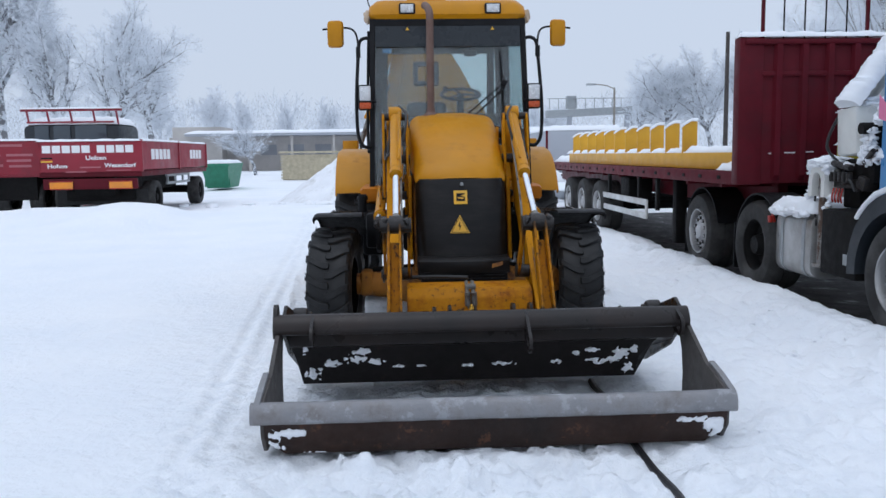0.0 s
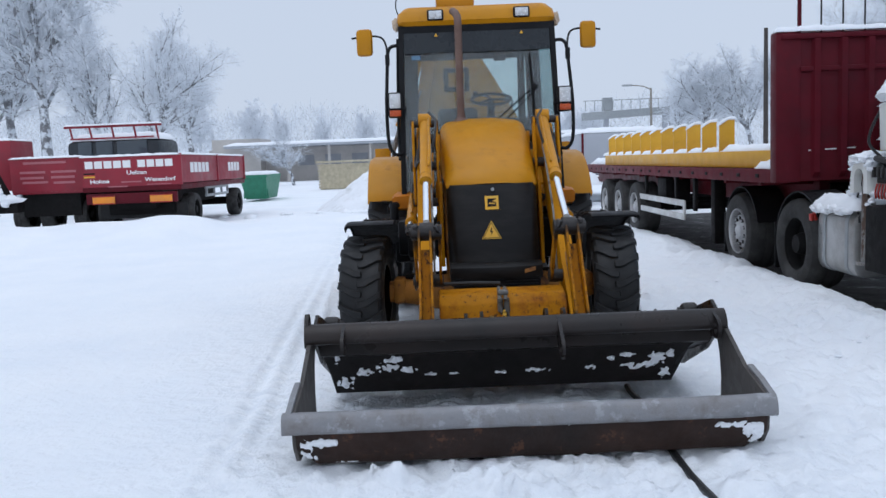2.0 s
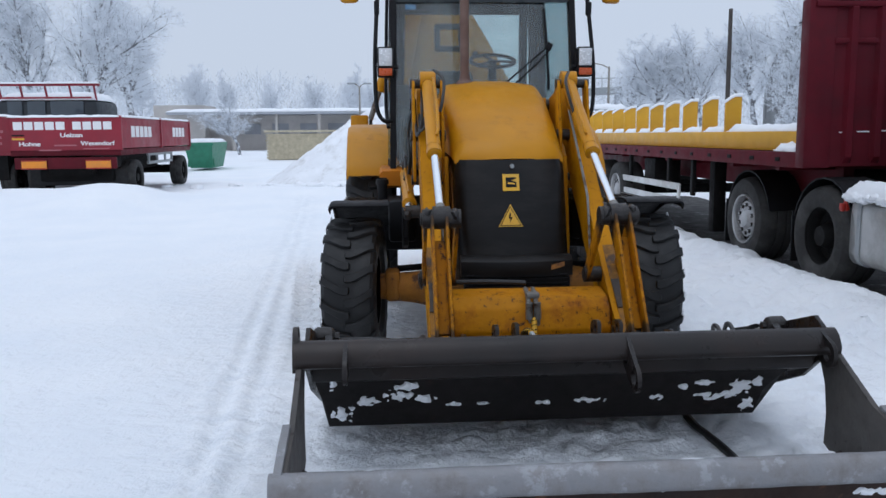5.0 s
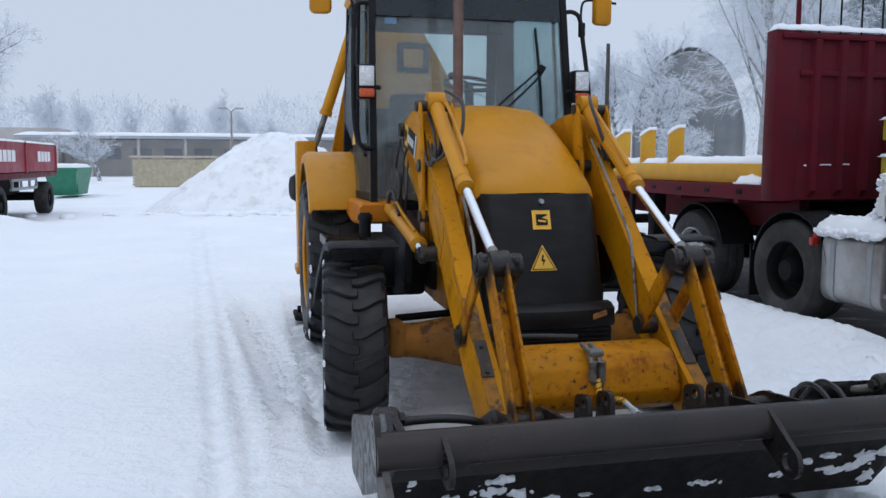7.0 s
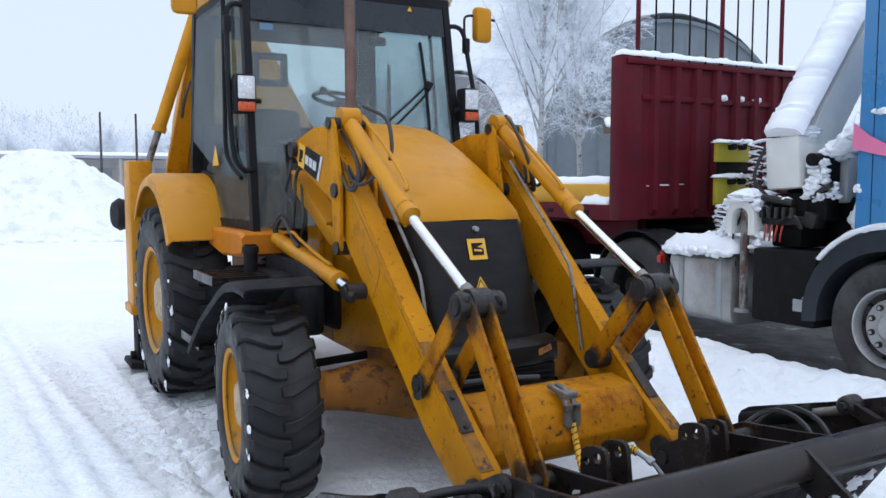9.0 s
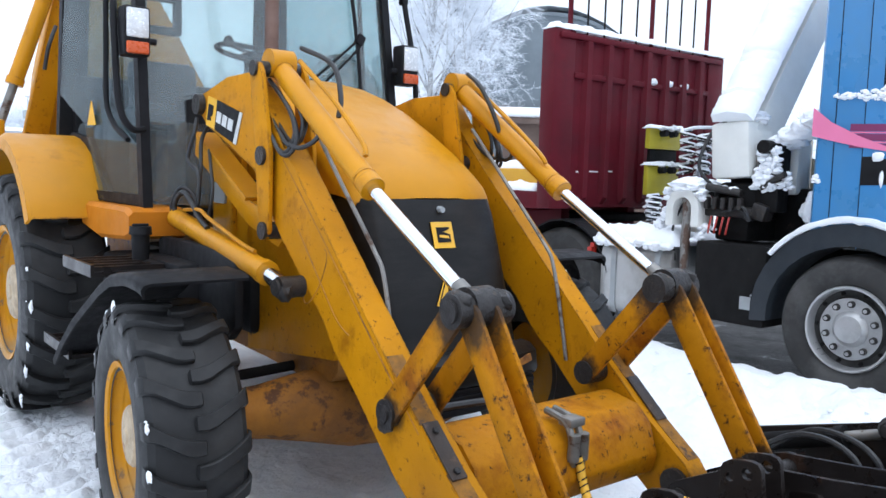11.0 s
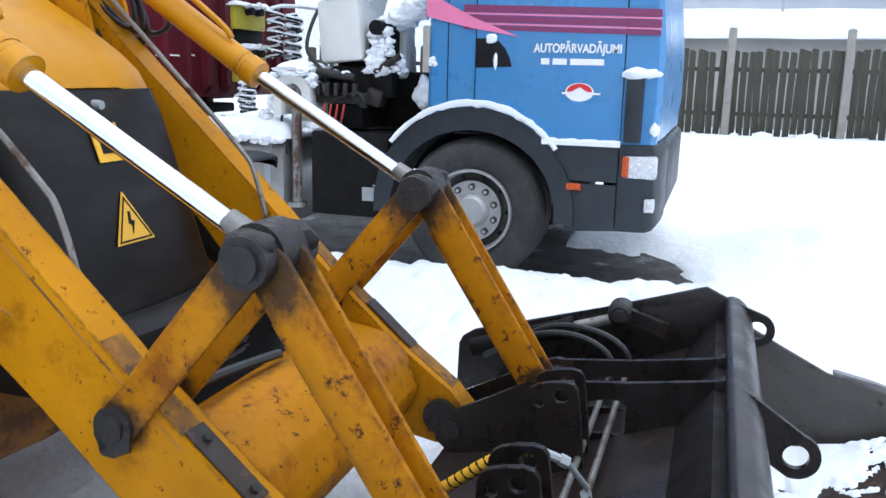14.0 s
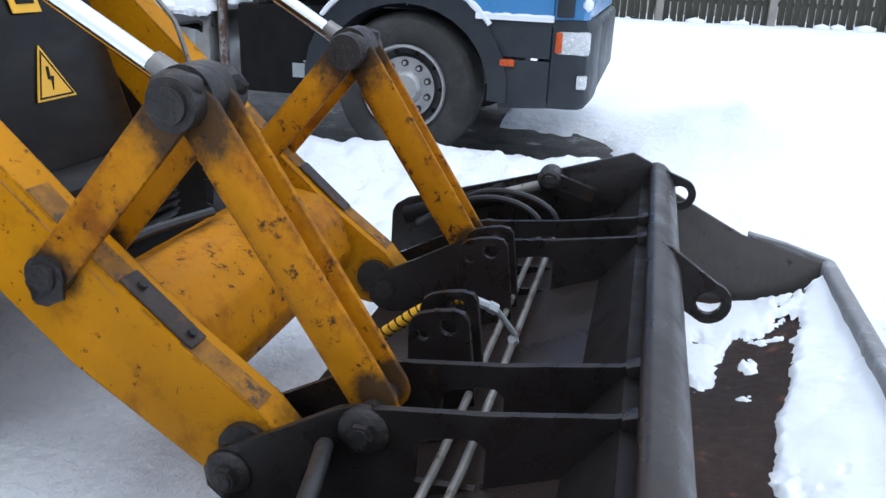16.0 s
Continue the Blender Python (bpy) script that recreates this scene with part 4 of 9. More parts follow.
bm = mesh()
rings = []
for y, zt, w, zs in ((0.76, 1.29, 0.335, 1.272), (0.768, 1.305, 0.345, 1.276), (0.8, 1.36, 0.35, 1.28), (0.86, 1.415, 0.352, 1.29), (1.0, 1.5, 0.354, 1.3), (1.2, 1.6, 0.356, 1.31), (1.4, 1.69, 0.36, 1.32), (1.6, 1.768, 0.365, 1.33), (1.78, 1.82, 0.37, 1.34), (1.95, 1.835, 0.37, 1.35)):
    ring = [(-w, y, zs)]
    for k in range(9):
        a = math.pi * k / 16
        rr = min(0.1, (zt - zs) * 0.75)
        ring.append((-w + rr - rr * math.cos(a), y, zt - 0.02 - rr + rr * math.sin(a)))
    ring.append((-w * 0.3, y, zt))
    bow = 0.075 * max(0.0, 1 - (y - 0.76) / 0.6)
    left = [(x, yy + bow * abs(x / w) ** 3, z) for x, yy, z in ring]
    rings.append(left + [(-x, yy, z) for x, yy, z in left[::-1]])
shape_ring(bm, rings)
part("hood", bm, YELLOW, loader, "yellow engine hood with a rounded sloping top", 50)
bm = mesh()
tube(bm, [(-0.18, 1.85, 1.79), (-0.18, 1.85, 2.3), (-0.178, 1.86, 2.62), (-0.18, 1.9, 2.71), (-0.2, 2.0, 2.77), (-0.215, 2.06, 2.79)], 0.033, 14)
lathe(bm, [(0.075, 0), (0.06, 0.025), (0.04, 0.04), (0.036, 0.07)], (-0.18, 1.85, 1.8), (0, 0, 1), 18)
part("exhaust_pipe", bm, EXHAUST, loader, "rusty upright exhaust pipe bent at the top")

# cab: pillars, roof, panes, doors
bm = mesh()
rings = []
for z, gx, gf, gb in ((2.69, 0.66, 2.3, 3.5), (2.7, 0.715, 2.24, 3.56), (2.74, 0.735, 2.215, 3.58), (2.82, 0.715, 2.235, 3.56), (2.875, 0.66, 2.28, 3.5), (2.895, 0.56, 2.4, 3.4)):
    ring = []
    for cx, cy, sx, sy in ((1, 1, 1, 1), (-1, 1, -1, 1), (-1, -1, -1, -1), (1, -1, 1, -1)):
        for k in range(6):
            a = math.pi / 2 * k / 5 + {(1, 1): 0, (-1, 1): math.pi / 2, (-1, -1): math.pi, (1, -1): 1.5 * math.pi}[(cx, cy)]
            r = 0.1
            mx, my = gx - r, (gb - gf) / 2 - r
            ring.append((cx * mx + r * math.cos(a), (gf + gb) / 2 + cy * my + r * math.sin(a), z))
    rings.append(ring)
shape_ring(bm, rings)
roof = part("roof", bm, YELLOW, loader, "yellow cab roof with rounded rim")
# the boom top seen over the roof, built as a box on it
bm = mesh()
box(bm, (-0.18, 2.75, 2.94), (0.36, 0.6, 0.13), bev=0.03)
part("roof_hatch", bm, YELLOW, roof, "yellow box on the roof standing in for the boom top")
for s in (-1, 1):
    bm = mesh()
    lump(bm, (s * 0.735, 2.3, 2.73), (0.032, 0.045, 0.062), s, 1.0, 3)
    part("marker_lamp", bm, MARKER, roof, "faded pale orange marker lamp")
bm = mesh()
tube(bm, [(-0.7, 2.35, 2.8), (-0.73, 2.35, 2.9), (-0.7, 2.35, 3.05), (-0.6, 2.35, 3.2)], 0.006, 6)
part("aerial", bm, BLACK, roof, "thin black bent aerial")


def strut(b, p, q, w, d):
    """A square bar between two points."""
    p, q = Vector(p), Vector(q)
    dd = (q - p).normalized()
    u = Vector((0, 1, 0)) if abs(dd.x) > 0.9 else Vector((1, 0, 0))
    u = (u - dd * u.dot(dd)).normalized()
    v = dd.cross(u)
    shape_ring(b, [[pt + u * w * a + v * d * c for a, c in ((-0.5, -0.5), (0.5, -0.5), (0.5, 0.5), (-0.5, 0.5))] for pt in (p, q)])


# front pillars lean in towards the roof
FP = [((-0.715, 2.04, 1.18), (-0.69, 2.27, 2.7)), ((0.715, 2.04, 1.18), (0.69, 2.27, 2.7))]
RP = [((-0.68, 3.5, 1.35), (-0.64, 3.46, 2.7)), ((0.68, 3.5, 1.35), (0.64, 3.46, 2.7))]
bm = mesh()
strut(bm, (-0.68, 2.26, 2.67), (0.68, 2.26, 2.67), 0.05, 0.06)
strut(bm, (-0.66, 3.46, 2.66), (0.66, 3.46, 2.66), 0.06, 0.06)
strut(bm, (-0.7, 3.5, 1.4), (0.7, 3.5, 1.4), 0.06, 0.1)
cab_frame = parts_of("cab_frame", bm, BLACK, loader, "black cab frame bar")[0]
for a, b in FP:
    bm = mesh()
    strut(bm, a, b, 0.045, 0.06)
    part("front_pillar", bm, BLACK, cab_frame, "slim black front pillar")
for a, b in RP:
    bm = mesh()
    strut(bm, a, b, 0.15, 0.07)
    part("rear_pillar", bm, BLACK, cab_frame)
for s in (-1, 1):
    bm = mesh()
    strut(bm, (s * 0.69, 2.27, 2.67), (s * 0.69, 3.46, 2.67), 0.04, 0.05)
    part("roof_rail", bm, BLACK, cab_frame)
    bm = mesh()
    strut(bm, (s * 0.715, 2.05, 1.22), (s * 0.735, 2.75, 1.22), 0.04, 0.05)
    part("sill_rail", bm, BLACK, cab_frame)
    bm = mesh()
    tube(bm, [(s * 0.735, 2.56, 2.64), (s * 0.755, 2.5, 2.0), (s * 0.76, 2.46, 1.65), (s * 0.745, 2.2, 1.5)], 0.014, 8)
    part("door_bar", bm, BLACK, cab_frame, "black tubular door frame")


def quad_pane(name, pts, material, parent, label, thick=0.006):
    b = mesh()
    p = [Vector(q) for q in pts]
    nrm = (p[1] - p[0]).cross(p[2] - p[0]).normalized() * thick * 0.5
    shape_ring(b, [[q - nrm for q in p], [q + nrm for q in p]])
    ob = part(name, b, material, parent, label)
    ob.visible_shadow = False
    return ob


wind = quad_pane("windscreen", [(-0.69, 2.044, 1.2), (0.69, 2.044, 1.2), (0.665, 2.258, 2.62), (-0.665, 2.258, 2.62)], SCREEN, loader, "large tinted flat windscreen")
bm = mesh()
shape_ring(bm, [[(x, y + dy, z) for x, y, z in ((-0.667, 2.228, 2.45), (0.667, 2.228, 2.45), (0.664, 2.265, 2.7), (-0.664, 2.265, 2.7))] for dy in (-0.012, -0.018)])
part("sun_strip", bm, BAND, wind, "dark shaded band along the top of the screen")
bm = mesh()
prism(bm, [(-0.36, 1.1), (0.66, 1.1), (0.655, 1.3), (0.36, 1.72), (-0.3, 1.76), (-0.36, 1.7)], "y", 2.14, 2.17)
part("firewall", bm, BLACK, loader, "black panel below the windscreen")
for x in (-0.37, 0.41):
    bm = mesh()
    prism(bm, [(x - 0.017, 2.6), (x + 0.017, 2.6), (x, 2.632)], "y", 2.222, 2.226)
    part("sticker", bm, SIGN_YELLOW, wind, "tiny yellow triangle sticker")
bm = mesh()
prism(bm, [(-0.6, 2.4), (-0.52, 2.4), (-0.52, 2.437), (-0.6, 2.437)], "y", 2.236, 2.239)
part("sticker", bm, BLUE, wind, "small blue sticker")
for s, nm in ((-1, "left"), (1, "right")):
    quad_pane("side_window", [(s * 0.725, 2.06, 1.2), (s * 0.75, 2.62, 1.2), (s * 0.74, 2.95, 1.6), (s * 0.74, 3.45, 1.78), (s * 0.705, 3.42, 2.66), (s * 0.705, 2.3, 2.66)], SIDEGLASS, loader, "tinted cab side glass")
quad_pane("rear_window", [(-0.7, 3.5, 1.45), (0.7, 3.5, 1.45), (0.66, 3.46, 2.64), (-0.66, 3.46, 2.64)], REARGLASS, loader, "tinted rear window")
bm = mesh()
box(bm, (0, 3.45, 1.55), (1.34, 0.05, 0.7), bev=0.02)
part("rear_panel", bm, BLACK, loader, "dark panel below the rear window")
bm = mesh()
strut(bm, (-0.62, 3.46, 2.585), (0.62, 3.46, 2.585), 0.04, 0.1)
part("rear_header", bm, BLACK, cab_frame)
bm = mesh()
box(bm, (-0.6, 2.85, 1.42), (0.1, 0.7, 0.5), bev=0.03)
part("side_console", bm, SEAT, loader, "dark grey side console")
bm = mesh()
strut(bm, (0.52, 3.47, 1.45), (0.52, 3.43, 2.62), 0.075, 0.03)
part("rear_window_frame", bm, BLACK, cab_frame)
bm = mesh()
prism(bm, [(2.7, 1.585), (2.85, 1.585), (2.775, 1.71)], "x", -0.754, -0.75)
part("sticker", bm, SIGN_YELLOW, loader, "yellow triangular warning sticker on the side glass")
# lower door panels and sills
for s in (-1, 1):
    bm = mesh()
    prism(bm, [(2.08, 1.185), (2.6, 1.185), (2.62, 1.23), (2.08, 1.23)], "x", s * 0.695, s * 0.725, 0.005)
    part("door_sill", bm, BLACK, loader)
    bm = mesh()
    rings = []
    for y, zt, zb in ((1.96, 1.17, 1.06), (2.02, 1.19, 1.04), (2.45, 1.19, 1.02), (2.72, 1.19, 1.06)):
        rings.append([(s * 0.56, y, zb), (s * 0.8, y, zb), (s * 0.82, y, zb + 0.02), (s * 0.82, y, zt - 0.02), (s * 0.8, y, zt), (s * 0.56, y, zt)])
    shape_ring(bm, rings)
    part("cab_step", bm, ORANGE, loader, "orange-yellow sill below the cab door")
bm = mesh()
box(bm, (0, 2.75, 1.15), (1.3, 1.35, 0.05))
part("cab_floor", bm, BLACK, loader)
# rear fenders
bm = mesh()
rings = []
for k in range(15):
    a = math.radians(29 + 113 * k / 14)
    y, z = 3.31 - 0.8 * math.cos(a), 0.72 + 0.82 * math.sin(a)
    y2, z2 = 3.28 - 0.77 * math.cos(a), 0.72 + 0.79 * math.sin(a)
    y3, z3 = 3.28 - 0.71 * math.cos(a), 0.72 + 0.73 * math.sin(a)
    rings.append([(-0.7, y, z), (-1.06, y, z), (-1.10, y2, z2), (-1.105, y3, z3), (-1.09, y3, z3), (-1.08, y2, z2), (-1.05, y2, z2), (-0.7, y2, z2)])
shape_ring(bm, rings)
rf = part("rear_fender", bm, YELLOW, loader, "rounded yellow rear fender", 50)
again(rf, MIRROR, loader)
bm = mesh()
prism(bm, [(2.55, 1.1), (2.58, 1.22), (2.95, 1.52), (3.3, 1.56), (3.9, 1.32), (3.85, 1.0), (2.9, 1.0), (2.6, 1.06)], "x", -0.718, -0.69)
again(part("inner_panel", bm, BLACK, loader, "black inner wheel-arch panel"), MIRROR, loader)
# added dark sheet, far side only: keeps the cab's foot room dark
bm = mesh()
box(bm, (0.63, 2.75, 1.4), (0.04, 1.38, 0.5), bev=0.015)
part("door_liner", bm, BLACK, loader, "added dark sheet low on the far cab side")
# front fenders and steps
bm = mesh()
rings = []
for y, z in ((0.84, 1.006), (0.855, 1.016), (0.91, 1.024), (1.03, 1.026), (1.2, 1.0), (1.33, 0.95), (1.5, 0.865), (1.7, 0.765), (1.86, 0.66), (2.0, 0.55)):
    rings.append([(-0.76, y, z), (-1.1, y, z), (-1.125, y, z - 0.006), (-1.135, y + 0.004, z - 0.022), (-1.128, y + 0.004, z - 0.05), (-1.12, y + 0.004, z - 0.05), (-1.122, y + 0.006, z - 0.026), (-1.105, y + 0.006, z - 0.011), (-0.76, y + 0.006, z - 0.011)])
shape_ring(bm, rings)
ff = part("front_fender", bm, BLACK, loader, "thin black front mudguard with a turned lip", 50)
again(ff, MIRROR, loader)
bm = mesh()
prism(bm, [(1.17, 1.02), (1.17, 0.76), (1.24, 0.7), (1.55, 0.64), (2.02, 0.62), (2.02, 1.06), (1.3, 1.06)], "x", -0.665, -0.625, 0.01)
again(part("splash_guard", bm, BLACK, loader, "black guard plate beside the front wheel"), MIRROR, loader)
for z, y0, y1 in ((0.955, 1.62, 2.05), (0.55, 1.97, 2.42)):
    bm = mesh()
    box(bm, (-0.92, (y0 + y1) / 2, z - 0.015), (0.3, y1 - y0, 0.02))
    st = part("step", bm, STEEL_WORN, loader, "dirty dark step grating")
    bm = mesh()
    for k in range(5):
        box(bm, (-0.92, y0 + 0.03 + k * (y1 - y0 - 0.06) / 4, z), (0.29, 0.015, 0.03))
    parts_of("tread_rib", bm, STEEL_WORN, st)
    bm = mesh()
    box(bm, (-1.07, (y0 + y1) / 2, z), (0.015, y1 - y0, 0.05))
    part("step_lip", bm, STEEL_WORN, st)
    again(st, MIRROR, loader)
bm = mesh()
box(bm, (-0.78, 1.92, 0.72), (0.06, 0.5, 0.5), bev=0.02)
box(bm, (-0.66, 1.78, 0.83), (0.2, 0.5, 0.3), bev=0.03)
battery = part("battery_box", bm, BLACK, loader, "black box behind the front wheel")
again(battery, MIRROR, loader)

# interior: seat, steering wheel, console
bm = mesh()
box(bm, (-0.17, 3.1, 1.66), (0.52, 0.48, 0.15), bev=0.05)
box(bm, (-0.17, 3.12, 1.38), (0.4, 0.42, 0.42), bev=0.03)
seat = part("seat", bm, SEAT, loader, "dark grey driver's seat")
bm = mesh()
box(bm, (-0.17, 3.34, 1.83), (0.42, 0.12, 0.38), Matrix.Rotation(radians(-8), 4, "X"), bev=0.05)
part("seat_back", bm, SEAT, seat)
bm = mesh()
for dx, dz, w, h in ((-0.11, 0, 0.05, 0.24), (0.11, 0, 0.05, 0.24), (0, 0.1, 0.26, 0.05), (0, -0.1, 0.26, 0.05)):
    box(bm, (-0.17 + dx, 3.4, 2.32 + dz), (w, 0.06, h), bev=0.015)
part("headrest", bm, SEAT, seat, "open grey headrest frame")
bm = mesh()
SW = Vector((0.15, 2.8, 2.06))
lathe(bm, [(0.19 + 0.016 * math.cos(2 * math.pi * k / 8), 0.016 * math.sin(2 * math.pi * k / 8)) for k in range(9)], SW, (0, -0.35, 0.94), 28)
for k in range(3):
    a = 2 * math.pi * k / 3 + 0.3
    d, u, v = frame_of((0, -0.35, 0.94))
    cyl(bm, SW, SW + 0.18 * (math.cos(a) * u + math.sin(a) * v), 0.012, seg=6)
cyl(bm, SW, (0.12, 2.62, 1.3), 0.035)
lump(bm, SW + Vector((-0.15, -0.05, 0.05)), (0.028, 0.028, 0.03), seg=2)
part("steering_wheel", bm, BLACK, loader, "black steering wheel with a knob")
bm = mesh()
rings = []
for x in (-0.5, -0.3, 0, 0.3, 0.5):
    h = 1.78 - 0.9 * x * x * 0.35
    rings.append([(x, 2.1, 1.25), (x, 2.1, h), (x, 2.25, h + 0.02), (x, 2.36, h - 0.12), (x, 2.36, 1.25)])
shape_ring(bm, rings)
part("dashboard", bm, BLACK, loader, "black dashboard")
bm = mesh()
box(bm, (0.5, 2.9, 1.45), (0.25, 0.7, 0.5), bev=0.04)
box(bm, (-0.58, 3.1, 1.42), (0.2, 0.5, 0.4), bev=0.04)
parts_of("console", bm, SEAT, loader)
bm = mesh()
box(bm, (0.21, 2.3, 2.4), (0.12, 0.03, 0.06), bev=0.015)
cyl(bm, (0.21, 2.3, 2.4), (0.21, 2.27, 2.56), 0.008, seg=6)
part("interior_mirror", bm, BLACK, loader)
# wipers
def scr(x, z, off=0.02):
    return (x, 2.044 + (z - 1.2) * 0.1507 - off, z)


bm = mesh()
tube(bm, [scr(0.16, 1.83), scr(0.4, 2.03, 0.035), scr(0.52, 2.13, 0.03)], 0.007, 6)
tube(bm, [scr(0.22, 1.81), scr(0.43, 2.0, 0.035), scr(0.52, 2.09, 0.03)], 0.007, 6)
box(bm, scr(0.505, 2.11, 0.035), (0.05, 0.04, 0.06), Matrix.Rotation(0.5, 4, "Y"), bev=0.01)
tube(bm, [scr(0.5, 1.78), scr(0.49, 2.1, 0.028), scr(0.475, 2.4)], 0.011, 6)
part("wiper", bm, BLACK, loader, "black windscreen wiper standing upright")

# lamps, mirrors, handrails
for s in (-1, 1):
    bm = mesh()
    box(bm, (s * 0.392 + 0.022, 2.23, 2.79), (0.15, 0.06, 0.1), bev=0.015)
    lamp = part("work_light", bm, BLACK, loader, "black-framed work light in the roof")
    bm = mesh()
    box(bm, (s * 0.392 + 0.022, 2.197, 2.79), (0.118, 0.012, 0.074), bev=0.005)
    for k in (-1, 1):
        lathe(bm, [(0.03, 0), (0.026, -0.006), (0.0, -0.008)], (s * 0.392 + 0.022 + k * 0.03, 2.191, 2.79), (0, 1, 0), 14)
    part("lens", bm, LENS, lamp, "clear ribbed lamp glass")
    bm = mesh()
    box(bm, (s * 0.76, 2.06, 1.985), (0.125, 0.1, 0.225), bev=0.018)
    cyl(bm, (s * 0.7, 2.06, 1.95), (s * 0.66, 2.06, 1.95), 0.015)
    lamp = part("side_lamp", bm, BLACK, loader, "black-framed front lamp on the cab pillar")
    bm = mesh()
    box(bm, (s * 0.76, 2.005, 2.02), (0.1, 0.014, 0.13), bev=0.008)
    part("lens", bm, LENS, lamp, "clear headlamp glass")
    bm = mesh()
    box(bm, (s * 0.76, 2.005, 1.91), (0.1, 0.02, 0.055), bev=0.008)
    part("indicator", bm, LAMP_ORANGE, lamp, "orange indicator lens")
    bm = mesh()
    tube(bm, [(s * 0.69, 2.24, 2.52), (s * 0.76, 2.22, 2.53), (s * 0.81, 2.2, 2.48), (s * 0.825, 2.16, 2.3), (s * 0.84, 2.08, 1.95), (s * 0.83, 2.05, 1.65), (s * 0.78, 2.04, 1.55), (s * 0.715, 2.06, 1.55)], 0.016, 9)
    box(bm, (s * 0.82, 2.18, 2.4), (0.04, 0.05, 0.1), bev=0.008)
    part("handrail", bm, BLACK, loader, "black tubular handrail by the cab pillar")
    bm = mesh()
    tube(bm, [(s * 0.82, 2.19, 2.4), (s * 0.83, 2.22, 2.54), (s * 0.88, 2.28, 2.62), (s * 1.0, 2.32, 2.64), (s * 1.15, 2.33, 2.625)], 0.009, 8)
    arm = part("mirror_arm", bm, BLACK, loader, "thin black mirror arm")
    bm = mesh()
    box(bm, (s * 1.03, 2.31, 2.58), (0.15, 0.075, 0.245), Matrix.Rotation(s * radians(8), 4, "Z"), bev=0.034)
    part("mirror_housing", bm, YELLOW, arm, "yellow mirror housing")

# ---- loader arms and linkage ----
ARM_X0, ARM_X1 = -0.56, -0.465
FAR_LINK = Matrix.Translation((-0.045, 0.028, 0)) @ MIRROR
FAR_SIDE = Matrix.Translation((-0.025, 0.03, 0)) @ MIRROR
FAR_ARM = Matrix.Translation((-0.025, 0.06, -0.01)) @ MIRROR  # the linkage sits a little off the middle
upper = [(1.80, 1.70), (1.5, 1.765), (1.24, 1.77), (1.13, 1.63), (1.06, 1.535), (0.93, 1.42), (0.69, 1.195), (0.47, 0.985), (0.29, 0.815), (0.2, 0.725), (-0.03, 0.525), (-0.2, 0.4)]
lower = [(-0.27, 0.33), (-0.24, 0.26), (-0.16, 0.22), (-0.07, 0.235), (0.22, 0.44), (0.45, 0.65), (0.59, 0.765), (0.69, 0.88), (0.85, 1.01), (1.0, 1.12), (1.08, 1.22), (1.17, 1.37), (1.70, 1.56), (1.79, 1.62)]
bm = mesh()
prism(bm, upper + lower, "x", ARM_X0, ARM_X1, 0.012)
arm = part("loader_arm", bm, YELLOW_WORN, loader, "yellow loader arm with chipped paint and rust streaks")
bm = mesh()
cyl(bm, (ARM_X0 - 0.03, 1.76, 1.66), (ARM_X1 + 0.03, 1.76, 1.66), 0.045)
cyl(bm, (ARM_X0 - 0.02, -0.17, 0.32), (ARM_X1 + 0.02, -0.17, 0.32), 0.055)
parts_of("pivot_pin", bm, GREASE, arm, "greasy dark pivot pin")
bm = mesh()
prism(bm, [(0.1, 0.64), (-0.05, 0.51), (-0.056, 0.517), (0.094, 0.647)], "x", ARM_X0 + 0.008, ARM_X1 - 0.03, 0.002)
pad = part("stop_pad", bm, WORN_PAD, arm, "worn dark steel pad along the arm top")
bm = mesh()
for dy in (0.075, -0.03):
    cyl(bm, (ARM_X0 + 0.036, dy - 0.002, 0.617 + (dy - 0.075) * 0.87), (ARM_X0 + 0.036, dy - 0.014, 0.631 + (dy - 0.075) * 0.87), 0.011, seg=6)
parts_of("bolt", bm, GREASE, pad, "greasy bolt head")
bm = mesh()
for (ya, za), (yb, zb) in (((0.285, 0.81), (0.2, 0.725)), ((0.2, 0.725), (0.1, 0.638)), ((-0.03, 0.525), (-0.195, 0.403))):
    d = Vector((yb - ya, zb - za)).normalized() * 0.003
    prism(bm, [(ya, za), (yb, zb), (yb + d.y, zb - d.x), (ya + d.y, za - d.x)], "x", ARM_X0 + 0.004, ARM_X1 - 0.03)
parts_of("rubbed_strip", bm, RUBBED, arm, "paint rubbed down to tan primer")
bm = mesh()
tube(bm, [(ARM_X1 + 0.015, 1.0, 1.6), (ARM_X1 + 0.012, 0.76, 1.36), (ARM_X1 + 0.012, 0.52, 1.12), (ARM_X1 + 0.014, 0.46, 1.03), (ARM_X1 + 0.014, 0.4, 0.8), (ARM_X1 + 0.014, 0.37, 0.66)], 0.008, 7)
part("pipe", bm, PIPE, arm, "thin steel hydraulic pipe along the arm")
bm = mesh()
